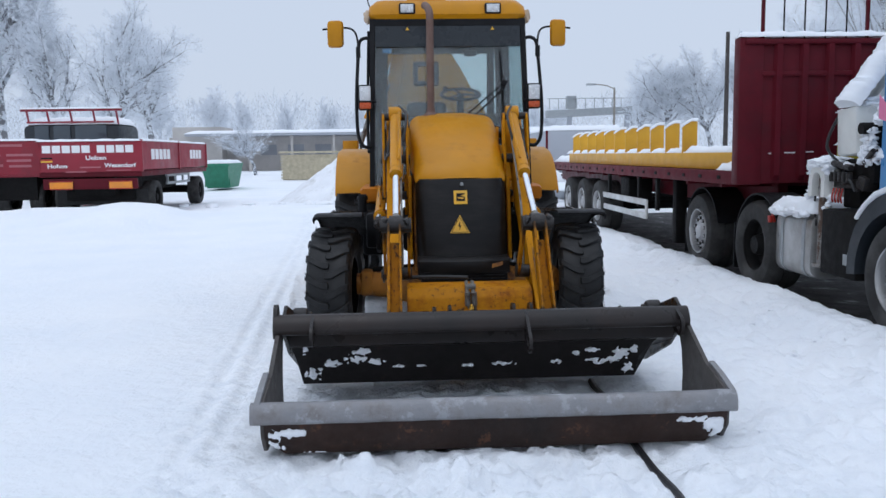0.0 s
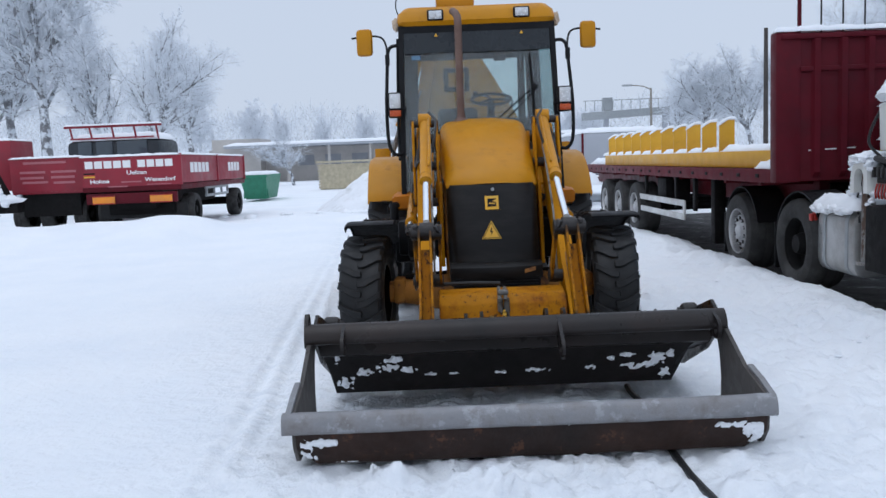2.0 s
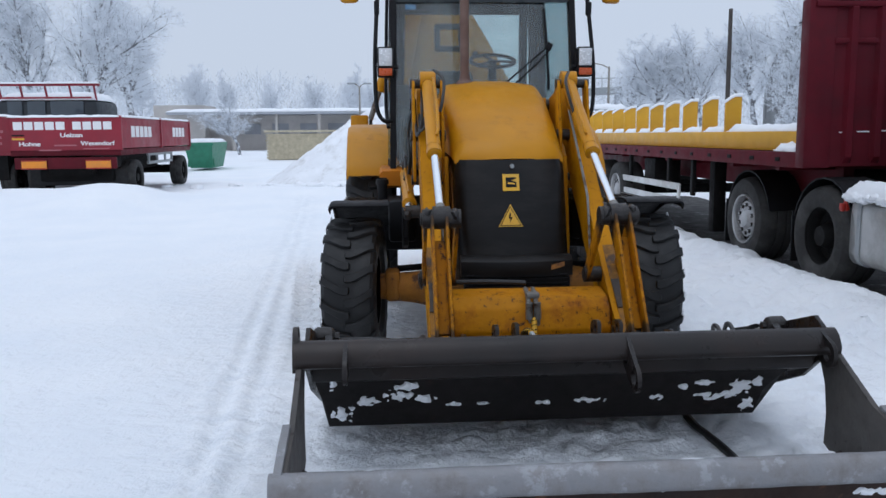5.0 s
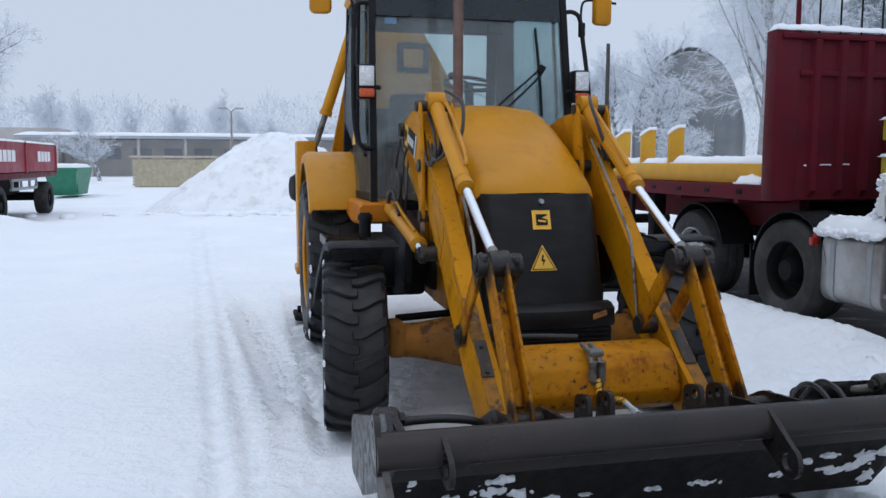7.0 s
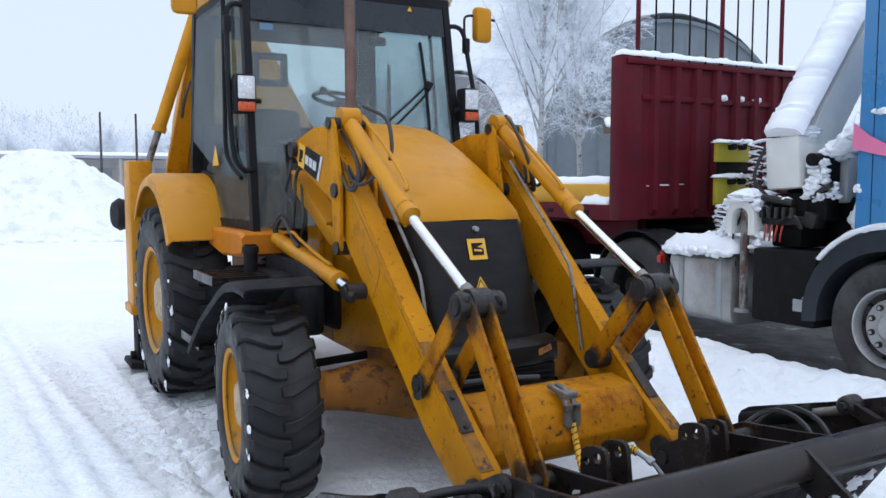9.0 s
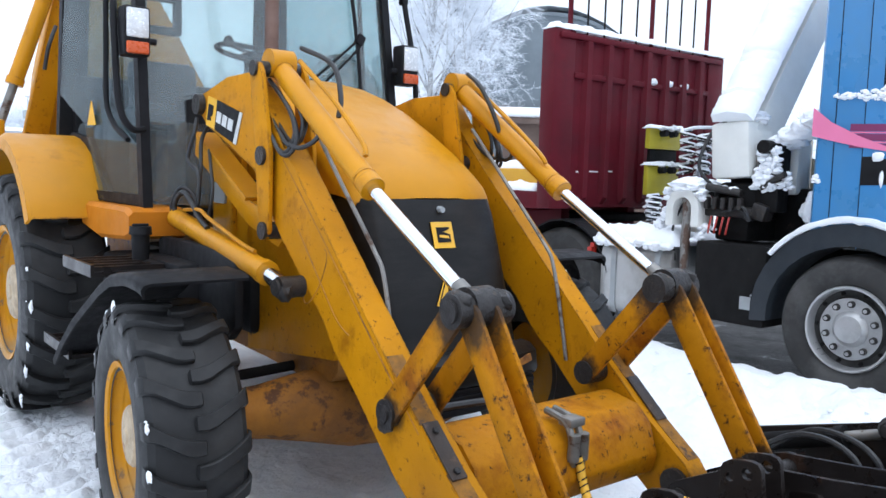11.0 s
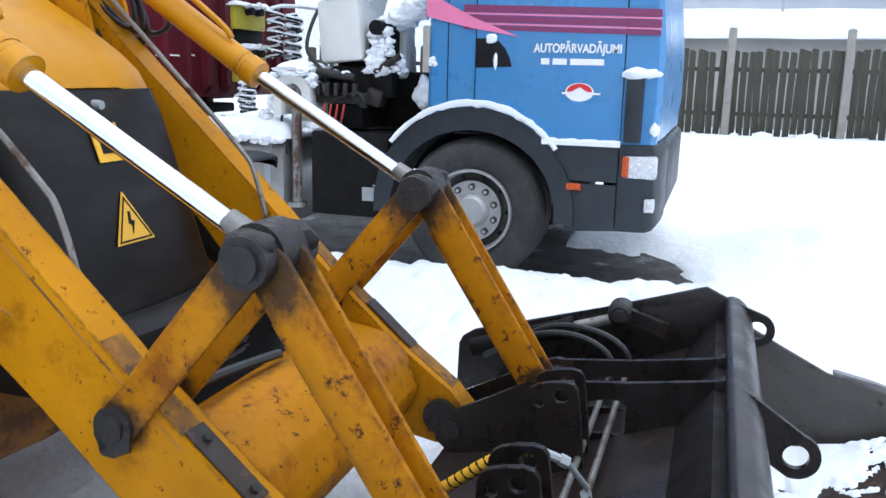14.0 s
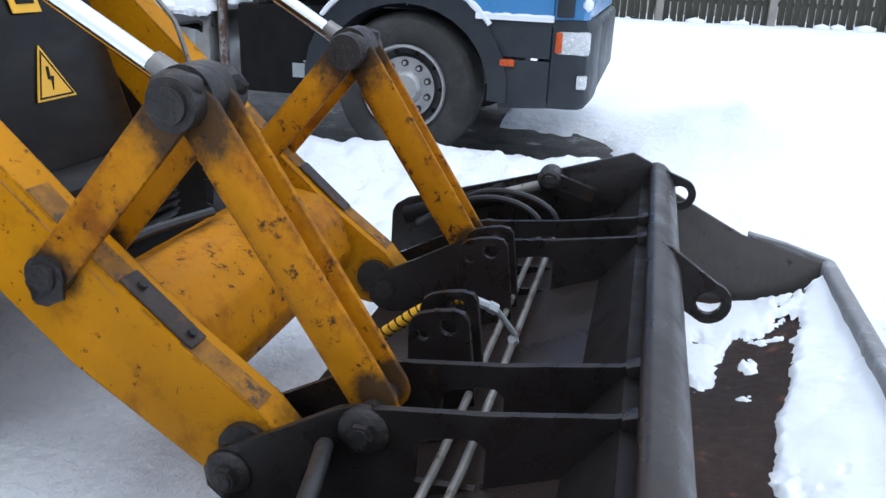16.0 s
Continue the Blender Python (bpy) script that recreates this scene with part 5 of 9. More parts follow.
for k, (dx, dy, dz) in enumerate(((-0.014, 0.0, 0.0), (-0.012, 0.02, 0.012), (0.01, 0.0, 0.035), (0.032, 0.015, 0.045))):
    w = 0.004 * k
    tube(bm, [(ARM_X0 + dx, 1.2 + dy, 1.66 + dz), (ARM_X0 + dx, 1.15 + dy, 1.59 + dz), (ARM_X0 + dx, 1.06 + dy, 1.515 + dz - w), (ARM_X0 + dx, 0.975 + dy, 1.445 + dz), (ARM_X0 + dx + 0.012, 0.925 + dy, 1.445 + dz),
              (ARM_X0 + dx + 0.03, 0.91 + dy, 1.505 + dz + w), (ARM_X0 + dx + 0.035, 0.955 + dy, 1.585 + dz), (ARM_X0 + dx + 0.04, 1.06 + dy, 1.665 + dz), (ARM_X0 + dx + 0.045, 1.15 + dy, 1.72 + dz)], 0.0085, 8)
tube(bm, [(ARM_X0 + 0.0, 0.935, 1.48), (ARM_X0 + 0.01, 0.88, 1.465), (ARM_X0 + 0.03, 0.82, 1.485), (ARM_X0 + 0.05, 0.79, 1.52)], 0.009, 8)
tube(bm, [(ARM_X1 + 0.01, 1.05, 1.85), (ARM_X1 + 0.06, 0.9, 1.78), (ARM_X1 + 0.05, 0.82, 1.66), (ARM_X1 + 0.03, 0.8, 1.58)], 0.01, 8)
parts_of("hose", bm, HOSE, arm, "black hydraulic hose looped on the arm")
# raised weld ring on the outer face of the arm
bm = mesh()
rings = []
for k in range(5, 23):
    a = 2 * math.pi * k / 24
    cy, cz = 0.735 + 0.03 * math.cos(a) - 0.075 * math.sin(a), 1.01 + 0.03 * math.cos(a) + 0.1 * math.sin(a)
    rings.append((ARM_X0, cy, cz))
tube(bm, rings, 0.0025, 5, 1)
tube(bm, [(ARM_X0, 0.86, 1.17), (ARM_X0, 0.7, 1.0), (ARM_X0, 0.58, 0.88), (ARM_X0, 0.5, 0.84)], 0.003, 5)
tube(bm, [(ARM_X0, 0.98, 1.42), (ARM_X0, 0.64, 1.11), (ARM_X0, 0.3, 0.79), (ARM_X0, 0.1, 0.61)], 0.003, 5)
parts_of("weld_seam", bm, YELLOW_MUDDY, arm)
again(arm, FAR_ARM, loader)

# name plate on the near arm (its lettering is left as plain shapes)
def slab(pts, off):
    b = mesh()
    prism(b, pts, "x", ARM_X0 - off, ARM_X0 - off + 0.003)
    return b


plate = part("name_plate", slab([(1.585, 1.672), (1.36, 1.612), (1.425, 1.487), (1.615, 1.547)], 0.004), BLACK, loader, "dark name plate with a yellow end")
part("plate_end", slab([(1.68, 1.694), (1.585, 1.672), (1.615, 1.547), (1.71, 1.57)], 0.004), SIGN_YELLOW, plate, "yellow badge with a dark mark")
part("badge_mark", slab([(1.67, 1.66), (1.62, 1.648), (1.632, 1.61), (1.655, 1.6), (1.645, 1.585), (1.69, 1.59)], 0.0065), BLACK, plate)
part("plate_edge", slab([(1.36, 1.612), (1.335, 1.606), (1.395, 1.479), (1.425, 1.487)], 0.0045), GUARD_WHITE, plate, "white end of the name plate")
for k in range(3):
    y0, z0 = 1.578 - k * 0.058, 1.612 - k * 0.0165
    part("plate_mark", slab([(y0, z0 + 0.012), (y0 - 0.044, z0), (y0 - 0.03, z0 - 0.045), (y0 + 0.014, z0 - 0.033)], 0.007), GUARD_WHITE, plate, "plain white mark on the name plate")

# tilt cylinders, levers, bell cranks, links: near side built, far side mirrored
TX = -0.49
bm = mesh()
p_top, p_gland, p_pin = Vector((TX, 1.15, 1.775)), Vector((TX, 0.485, 1.332)), Vector((TX, -0.068, 1.008))
cyl(bm, p_top, p_gland, 0.041, 0.041, 20)
dd = (p_gland - p_top).normalized()
cyl(bm, p_gland - dd * 0.04, p_gland + dd * 0.006, 0.045, 0.045, 20)
cyl(bm, p_gland - dd * 0.065, p_gland - dd * 0.057, 0.043, 0.043, 20)
cyl(bm, (TX - 0.05, 1.16, 1.795), (TX + 0.05, 1.16, 1.795), 0.055)
tube(bm, [(TX + 0.03, 1.05, 1.80), (TX + 0.035, 0.8, 1.64), (TX + 0.03, 0.6, 1.49), (TX + 0.02, 0.56, 1.44)], 0.01, 7)
tilt = part("tilt_cylinder", bm, YELLOW, loader, "yellow hydraulic tilt cylinder")
bm = mesh()
cyl(bm, p_gland, p_pin, 0.0225, 0.0225, 20)
part("rod", bm, CHROME, tilt, "bright chrome piston rod")
bm = mesh()
cyl(bm, p_pin - dd * 0.11, p_pin - dd * 0.01, 0.024, 0.032, 18)
part("rod_end", bm, PIPE, tilt, "grey rod end")
again(tilt, FAR_LINK, loader)
bm = mesh()
cyl(bm, (-0.608, 1.09, 1.435), (-0.38, 1.09, 1.435), 0.036)
lever = part("lever_pin", bm, GREASE, loader, "dark pin through the lever plates")
for y, z, r in ((1.075, 1.15, 0.034), (1.16, 1.77, 0.03)):
    bm = mesh()
    cyl(bm, (-0.605, y, z), (-0.385, y, z), r)
    part("lever_pin", bm, GREASE, lever)
for x0, x1 in ((-0.595, -0.575), (-0.41, -0.39)):
    bm = mesh()
    prism(bm, [(1.13, 1.79), (1.18, 1.8), (1.205, 1.76), (1.15, 1.45), (1.12, 1.15), (1.095, 1.115), (1.055, 1.12), (1.035, 1.15), (1.03, 1.45), (1.1, 1.75)], "x", x0, x1, 0.005)
    part("tilt_lever", bm, YELLOW_WORN, lever, "yellow lever pinned to the loader arm")
again(lever, FAR_SIDE, loader)
bm = mesh()
prism(bm, [(1.93, 1.53), (1.95, 1.44), (1.37, 1.15), (1.1, 1.08), (1.04, 1.13), (1.1, 1.2), (1.37, 1.25)], "x", -0.52, -0.45, 0.006)
prism(bm, [(1.9, 1.545), (1.91, 1.53), (1.37, 1.25), (1.36, 1.265)], "x", -0.535, -0.435)
lv = part("levelling_link", bm, YELLOW, loader, "yellow levelling link")
again(lv, FAR_SIDE, loader)
bm = mesh()
prism(bm, [(1.56, 0.9), (2.02, 0.9), (2.02, 1.34), (1.85, 1.42), (1.83, 1.7), (1.7, 1.7), (1.7, 1.36), (1.58, 1.16)], "x", -0.40, -0.372, 0.006)
tw = part("loader_tower", bm, YELLOW, loader, "yellow upright that carries the loader arm")
bm = mesh()
box(bm, (-0.405, 1.92, 1.265), (0.012, 0.13, 0.1), bev=0.012)
part("cover", bm, GALV, tw, "pale grey cover plate")
bm = mesh()
prism(bm, [(1.74, 0.92), (1.77, 0.92), (1.77, 1.3), (1.74, 1.3)], "x", -0.425, -0.4, 0.003)
part("stiffener", bm, YELLOW_WORN, tw)
again(tw, MIRROR, loader)
bm = mesh()
cyl(bm, (-0.8, 1.86, 0.968), (-0.8, 1.86, 1.08), 0.036, 0.04, 18)
cyl(bm, (-0.8, 1.86, 1.08), (-0.8, 1.86, 1.115), 0.05, 0.046, 18)
box(bm, (-0.8, 1.86, 1.12), (0.07, 0.016, 0.014), bev=0.004)
part("filler_cap", bm, BLACK, loader, "black filler neck with a screw cap")
# lift cylinder outside the arm
LX = -0.625
bm = mesh()
q0, q1, q2 = Vector((LX, 1.9, 1.15)), Vector((LX, 0.98, 1.0)), Vector((LX, 0.83, 0.965))
cyl(bm, q0, q1, 0.042, 0.042, 20)
d2 = (q1 - q0).normalized()
cyl(bm, q1 - d2 * 0.03, q1 + d2 * 0.01, 0.048, 0.048, 20)
tube(bm, [(LX, 1.8, 1.19), (LX - 0.01, 1.6, 1.2), (LX - 0.01, 1.5, 1.17), (LX, 1.2, 1.09), (LX, 1.08, 1.07)], 0.009, 7)
lift = part("lift_cylinder", bm, YELLOW, loader, "yellow hydraulic lift cylinder")
bm = mesh()
cyl(bm, q1, q2 - d2 * -0.02, 0.032, 0.032, 18)
part("rod", bm, CHROME, lift, "short chrome piston rod")
bm = mesh()
cyl(bm, (LX - 0.03, 0.83, 0.965), (ARM_X0, 0.83, 0.965), 0.04)
cyl(bm, (LX - 0.045, 0.83, 0.965), (LX - 0.035, 0.83, 0.965), 0.03)
lump(bm, (LX - 0.015, 0.81, 0.95), (0.025, 0.035, 0.04), 2)
part("rod_eye", bm, GREASE, lift, "greasy rod eye and pin")
again(lift, FAR_SIDE, loader)
bm = mesh()
tube(bm, [(-0.58, 1.77, 1.6), (-0.595, 1.76, 1.53), (-0.605, 1.81, 1.42), (-0.6, 1.7, 1.36), (-0.6, 1.7, 1.25), (-0.61, 1.72, 1.12)], 0.009, 8)
tube(bm, [(-0.63, 1.87, 1.12), (-0.64, 1.88, 1.21), (-0.63, 1.81, 1.27), (-0.63, 1.71, 1.23), (-0.635, 1.6, 1.165), (-0.64, 1.5, 1.13)], 0.0115, 8)
tube(bm, [(-0.6, 1.75, 1.13), (-0.58, 1.73, 1.34), (-0.55, 1.79, 1.5), (-0.5, 1.82, 1.58)], 0.0095, 8)
tube(bm, [(-0.62, 1.91, 1.1), (-0.64, 1.92, 1.2), (-0.62, 1.85, 1.29), (-0.58, 1.78, 1.24), (-0.57, 1.76, 1.12)], 0.009, 8)
tube(bm, [(-0.57, 1.7, 1.1), (-0.57, 1.62, 1.26), (-0.56, 1.66, 1.38), (-0.53, 1.75, 1.46)], 0.008, 8)
for hs in parts_of("hose", bm, HOSE, loader, "black hydraulic hose by the cab"):
    again(hs, MIRROR, loader)


def bar(b, p, q, w, x0, x1, r0=0.0):
    """A flat plate in the yz plane from p to q, w wide, with rounded ends."""
    p, q = Vector(p), Vector(q)
    d = (q - p).normalized()
    nn = Vector((-d.y, d.x))
    pts = []
    for k in range(7):
        a = math.pi / 2 + math.pi * k / 6
        pts.append(p + w / 2 * (math.cos(a) * d + math.sin(a) * nn))
    for k in range(7):
        a = -math.pi / 2 + math.pi * k / 6
        pts.append(q + w / 2 * (math.cos(a) * d + math.sin(a) * nn))
    prism(b, [tuple(t) for t in pts], "x", x0, x1, 0.005)


bm = mesh()
bar(bm, (0.24, 0.645), (-0.068, 1.01), 0.088, -0.582, -0.563)
bar(bm, (0.24, 0.645), (-0.068, 1.01), 0.088, -0.417, -0.398)
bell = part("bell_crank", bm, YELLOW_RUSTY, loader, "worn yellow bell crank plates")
bm = mesh()
cyl(bm, (-0.592, 0.24, 0.645), (-0.39, 0.24, 0.645), 0.045)
cyl(bm, (-0.602, 0.24, 0.645), (-0.592, 0.24, 0.645), 0.03)
lump(bm, (-0.585, 0.245, 0.625), (0.012, 0.045, 0.05), 8)
part("lower_pin", bm, GREASE, bell, "greasy black lower pin")
bm = mesh()
cyl(bm, (-0.59, -0.068, 1.01), (-0.39, -0.068, 1.01), 0.05, seg=22)
cyl(bm, (-0.6, -0.068, 1.01), (-0.59, -0.068, 1.01), 0.034)
cyl(bm, (-0.535, -0.063, 1.015), (-0.445, -0.063, 1.015), 0.06, seg=22)
lump(bm, (-0.565, -0.068, 1.04), (0.025, 0.055, 0.03), 3)
lump(bm, (-0.42, -0.073, 1.03), (0.03, 0.055, 0.035), 6)
part("pin", bm, GREASE, bell, "greasy black top pin")
again(bell, FAR_LINK, loader)
bm = mesh()
bar(bm, (-0.093, 0.99), (-0.44, 0.45), 0.095, -0.548, -0.532)
bar(bm, (-0.093, 0.99), (-0.44, 0.45), 0.095, -0.474, -0.458)
prism(bm, [(-0.108, 0.9), (-0.386, 0.476), (-0.368, 0.461), (-0.09, 0.885)], "x", -0.532, -0.474)
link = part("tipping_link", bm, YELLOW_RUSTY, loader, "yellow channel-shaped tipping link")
again(link, FAR_LINK, loader)
# cross tube between the arms
bm = mesh()
prism(bm, [(-0.02, 0.33), (-0.04, 0.40), (0.0, 0.51), (0.06, 0.565), (0.2, 0.59), (0.3, 0.545), (0.32, 0.45), (0.26, 0.34), (0.1, 0.27)], "x", -0.427, 0.427, 0.012)
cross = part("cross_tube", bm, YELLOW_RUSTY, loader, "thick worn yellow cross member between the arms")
bm = mesh()
tube(bm, [(-0.44, 0.29, 0.61), (-0.2, 0.26, 0.615), (0.0, 0.2, 0.615)], 0.013, 8)
part("hose", bm, HOSE, cross, "black pipe along the cross member")
bm = mesh()
tube(bm, [(0.02, 0.1, 0.6), (0.015, 0.0, 0.58), (0.02, -0.03, 0.5), (0.03, -0.02, 0.42)], 0.013, 8)
tube(bm, [(-0.02, 0.1, 0.6), (-0.025, 0.0, 0.58), (-0.02, -0.03, 0.5), (-0.01, -0.02, 0.44)], 0.013, 8)
box(bm, (0.0, 0.0, 0.585), (0.07, 0.06, 0.03), bev=0.006)
cyl(bm, (0.02, -0.035, 0.55), (0.024, -0.03, 0.46), 0.02, seg=10)
cyl(bm, (-0.022, -0.035, 0.55), (-0.02, -0.03, 0.46), 0.02, seg=10)
parts_of("pipe", bm, PIPE, cross, "steel pipe coupling on the cross member")
WRAP = [(0.005, -0.03, 0.47), (0.0, -0.07, 0.37), (-0.03, -0.15, 0.3), (-0.07, -0.24, 0.325), (-0.1, -0.33, 0.4), (-0.115, -0.41, 0.468), (-0.11, -0.48, 0.505), (-0.1, -0.53, 0.508)]
bm = mesh()
tube(bm, WRAP, 0.015, 10)
part("hose", bm, SIGN_YELLOW, cross, "yellow hose wound with a black spiral")
bm = mesh()
ps = curve_points(WRAP, 24)
turn = []
for i, p in enumerate(ps[:-1]):
    d, u, v = frame_of(ps[i + 1] - p)
    a = i * 1.15
    turn.append(p + 0.0155 * (math.cos(a) * u + math.sin(a) * v))
tube(bm, turn, 0.003, 5, 1)
part("hose_spiral", bm, BLACK, loader, "thin black spiral round the yellow hose")
# behind: stabilisers, boom and its cylinder
bm = mesh()
prism(bm, [(3.98, 0.46), (4.26, 0.46), (4.26, 1.64), (3.98, 1.64)], "x", -1.11, -0.94, 0.012)
box(bm, (-1.025, 4.12, 0.48), (0.21, 0.32, 0.07), bev=0.01)
stab = part("stabiliser", bm, YELLOW, loader, "upright yellow stabiliser column")
bm = mesh()
box(bm, (-1.025, 4.12, 0.25), (0.11, 0.2, 0.42), bev=0.01)
box(bm, (-1.025, 4.08, 0.045), (0.26, 0.34, 0.05), Matrix.Rotation(radians(6), 4, "Y"), bev=0.015)
cyl(bm, (-1.12, 4.12, 0.1), (-0.94, 4.12, 0.1), 0.035)
part("foot", bm, CHASSIS, stab, "black stabiliser leg and foot")
again(stab, MIRROR, loader)
bm = mesh()
box(bm, (0, 4.12, 0.62), (2.0, 0.22, 0.2), bev=0.015)
box(bm, (0, 4.12, 1.35), (2.0, 0.2, 0.2), bev=0.015)
part("rear_frame", bm, YELLOW, loader, "yellow rear slide frame")
bm = mesh()
prism(bm, [(-0.74, 1.0), (0.85, 1.0), (0.8, 1.6), (0.51, 2.06), (0.31, 2.42), (0.09, 2.78), (0.0, 2.98), (-0.42, 2.98), (-0.5, 2.6), (-0.62, 2.0)], "y", 4.45, 4.75, 0.02)
boom = part("boom", bm, YELLOW, loader, "yellow folded backhoe boom behind the cab")
bm = mesh()
prism(bm, [(-0.76, 1.55), (-0.6, 1.55), (-0.32, 2.95), (-0.46, 2.97)], "y", 4.36, 4.44, 0.012)
box(bm, (-0.15, 4.55, 2.98), (0.35, 0.3, 0.12), bev=0.03)
part("boom_plate", bm, YELLOW_WORN, boom)
bm = mesh()
cyl(bm, (-0.82, 4.3, 1.9), (-0.5, 4.3, 2.86), 0.05, seg=16)
cyl(bm, (-0.825, 4.3, 1.885), (-0.81, 4.3, 1.93), 0.058, seg=16)
bc = part("boom_cylinder", bm, YELLOW, loader, "yellow boom cylinder")
bm = mesh()
cyl(bm, (-0.82, 4.3, 1.9), (-0.92, 4.3, 1.6), 0.028, seg=12)
part("rod", bm, PIPE, bc, "dark piston rod")
bm = mesh()
tube(bm, [(-0.92, 4.3, 1.6), (-0.9, 4.25, 1.3), (-0.86, 4.2, 1.1), (-0.9, 4.22, 1.0)], 0.018, 8)
tube(bm, [(-0.56, 4.3, 2.3), (-0.62, 4.25, 2.15), (-0.64, 4.28, 2.0)], 0.013, 8)
parts_of("hose", bm, HOSE, boom, "black hose on the boom")
bm = mesh()
lathe(bm, [(0, -0.05), (0.11, -0.045), (0.14, 0), (0.12, 0.06), (0, 0.08)], (-1.08, 4.75, 1.2), (1, 0.2, 0), 20)
part("rear_lamp", bm, BLACK, loader, "black round rear lamp housing")

# ---- four-in-one bucket: blade with ribs behind, clam swung forward on the ground ----
bm = mesh()
# blade face, leaning forward at the top; shoulders wider than its foot
prof = [(-0.93, 0.53), (-0.86, 0.44), (-0.8, 0.36), (-0.755, 0.28), (-0.74, 0.25), (-0.67, 0.13)]
back = [(-0.65, 0.14), (-0.72, 0.26), (-0.735, 0.29), (-0.78, 0.37), (-0.84, 0.45), (-0.9, 0.53)]
left = [1.12, 1.1, 1.09, 1.07, 1.06, 1.05]
right = [1.12, 1.08, 1.0, 0.94, 0.935, 0.93]
rings = [[(-l, y, z), (r, y, z)] for (y, z), l, r in zip(prof + back, left + left[::-1], right + right[::-1])]
rings.append(rings[0])
shape_ring(bm, rings, closed=False, caps=False)
for s, ws in ((-1, left), (1, right)):
    bm.faces.new([bm.verts.new((s * w, y, z)) for (y, z), w in zip(prof + back, ws + ws[::-1])])
bmesh.ops.remove_doubles(bm, verts=bm.verts, dist=0.0005)
bucket = part("bucket_blade", bm, BLADE_STEEL, loader, "dark steel blade of the four-in-one bucket")
bm = mesh()
prism(bm, [(-1.005, 0.497), (-1.016, 0.505), (-1.02, 0.53), (-1.01, 0.556), (-0.993, 0.58), (-0.972, 0.597), (-0.95, 0.604), (-0.932, 0.6), (-0.924, 0.588), (-0.935, 0.54), (-0.952, 0.495)], "x", -1.165, 1.145)
part("top_beam", bm, STEEL_WORN, bucket, "scuffed dark steel beam along the bucket top", 50)
bm = mesh()
rings = []
for y, z in ((-0.95, 0.6), (-0.93, 0.53), (-0.87, 0.43), (-0.6, 0.33), (-0.35, 0.25), (-0.12, 0.2)):
    rings.append([(-1.1, y, z), (1.1, y, z), (1.1, y + 0.01, z - 0.03), (-1.1, y + 0.01, z - 0.03)])
shape_ring(bm, rings)
# lighter steel than the blade: the back's sky sheen put into its colour
part("back_sheet", bm, STEEL_WORN, bucket, "dark sloping sheet between the ribs")
RIB = [(-0.935, 0.5), (-0.935, 0.565), (-0.915, 0.556), (-0.89, 0.546), (-0.67, 0.51), (-0.46, 0.486), (-0.415, 0.482), (-0.385, 0.472), (-0.27, 0.407), (-0.135, 0.335), (-0.112, 0.315), (-0.1, 0.285), (-0.105, 0.245), (-0.135, 0.22), (-0.45, 0.17), (-0.56, 0.2), (-0.6, 0.27), (-0.68, 0.27), (-0.72, 0.29), (-0.8, 0.4)]
SLOT = [(-0.54, 0.345), (-0.66, 0.35), (-0.67, 0.36), (-0.67, 0.44), (-0.65, 0.455), (-0.6, 0.45), (-0.55, 0.435), (-0.54, 0.42)]
for x in (-0.605, -0.41, 0.41, 0.605):
    bm = mesh()
    holed_plate(bm, RIB, [SLOT], x - 0.008, x + 0.008)
    part("rib", bm, STEEL, bucket, "black steel rib plate with a slot for the pipes")
    bm = mesh()
    prism(bm, [(-0.935, 0.565), (-0.9, 0.552), (-0.915, 0.47), (-0.935, 0.47)], "x", x - 0.02, x + 0.02, 0.003)
    part("gusset", bm, STEEL, bucket, "small weld gusset at the beam")


BRACKET = [(-0.425, 0.27), (-0.425, 0.5), (-0.432, 0.518), (-0.45, 0.532), (-0.485, 0.543), (-0.525, 0.549), (-0.548, 0.545), (-0.56, 0.53), (-0.575, 0.42), (-0.59, 0.27)]
for x, lift in ((-0.265, 0.0), (-0.17, 0.008), (0.22, 0.012), (0.325, 0.012)):
    bm = mesh()
    holed_plate(bm, [(y, z + lift) for y, z in BRACKET], [(-0.516, 0.508 + lift, 0.02), (-0.458, 0.482 + lift, 0.014)], x - 0.009, x + 0.009)
    part("bracket", bm, STEEL, bucket, "black rounded bracket plate with two holes")
END = [(-0.86, 0.638), (-0.93, 0.606), (-0.985, 0.545), (-0.995, 0.5), (-0.93, 0.46), (-0.78, 0.34), (-0.3, 0.13), (0.0, 0.11), (0.03, 0.12), (0.045, 0.15), (0.04, 0.32), (0.025, 0.35), (-0.02, 0.38), (-0.5, 0.52)]
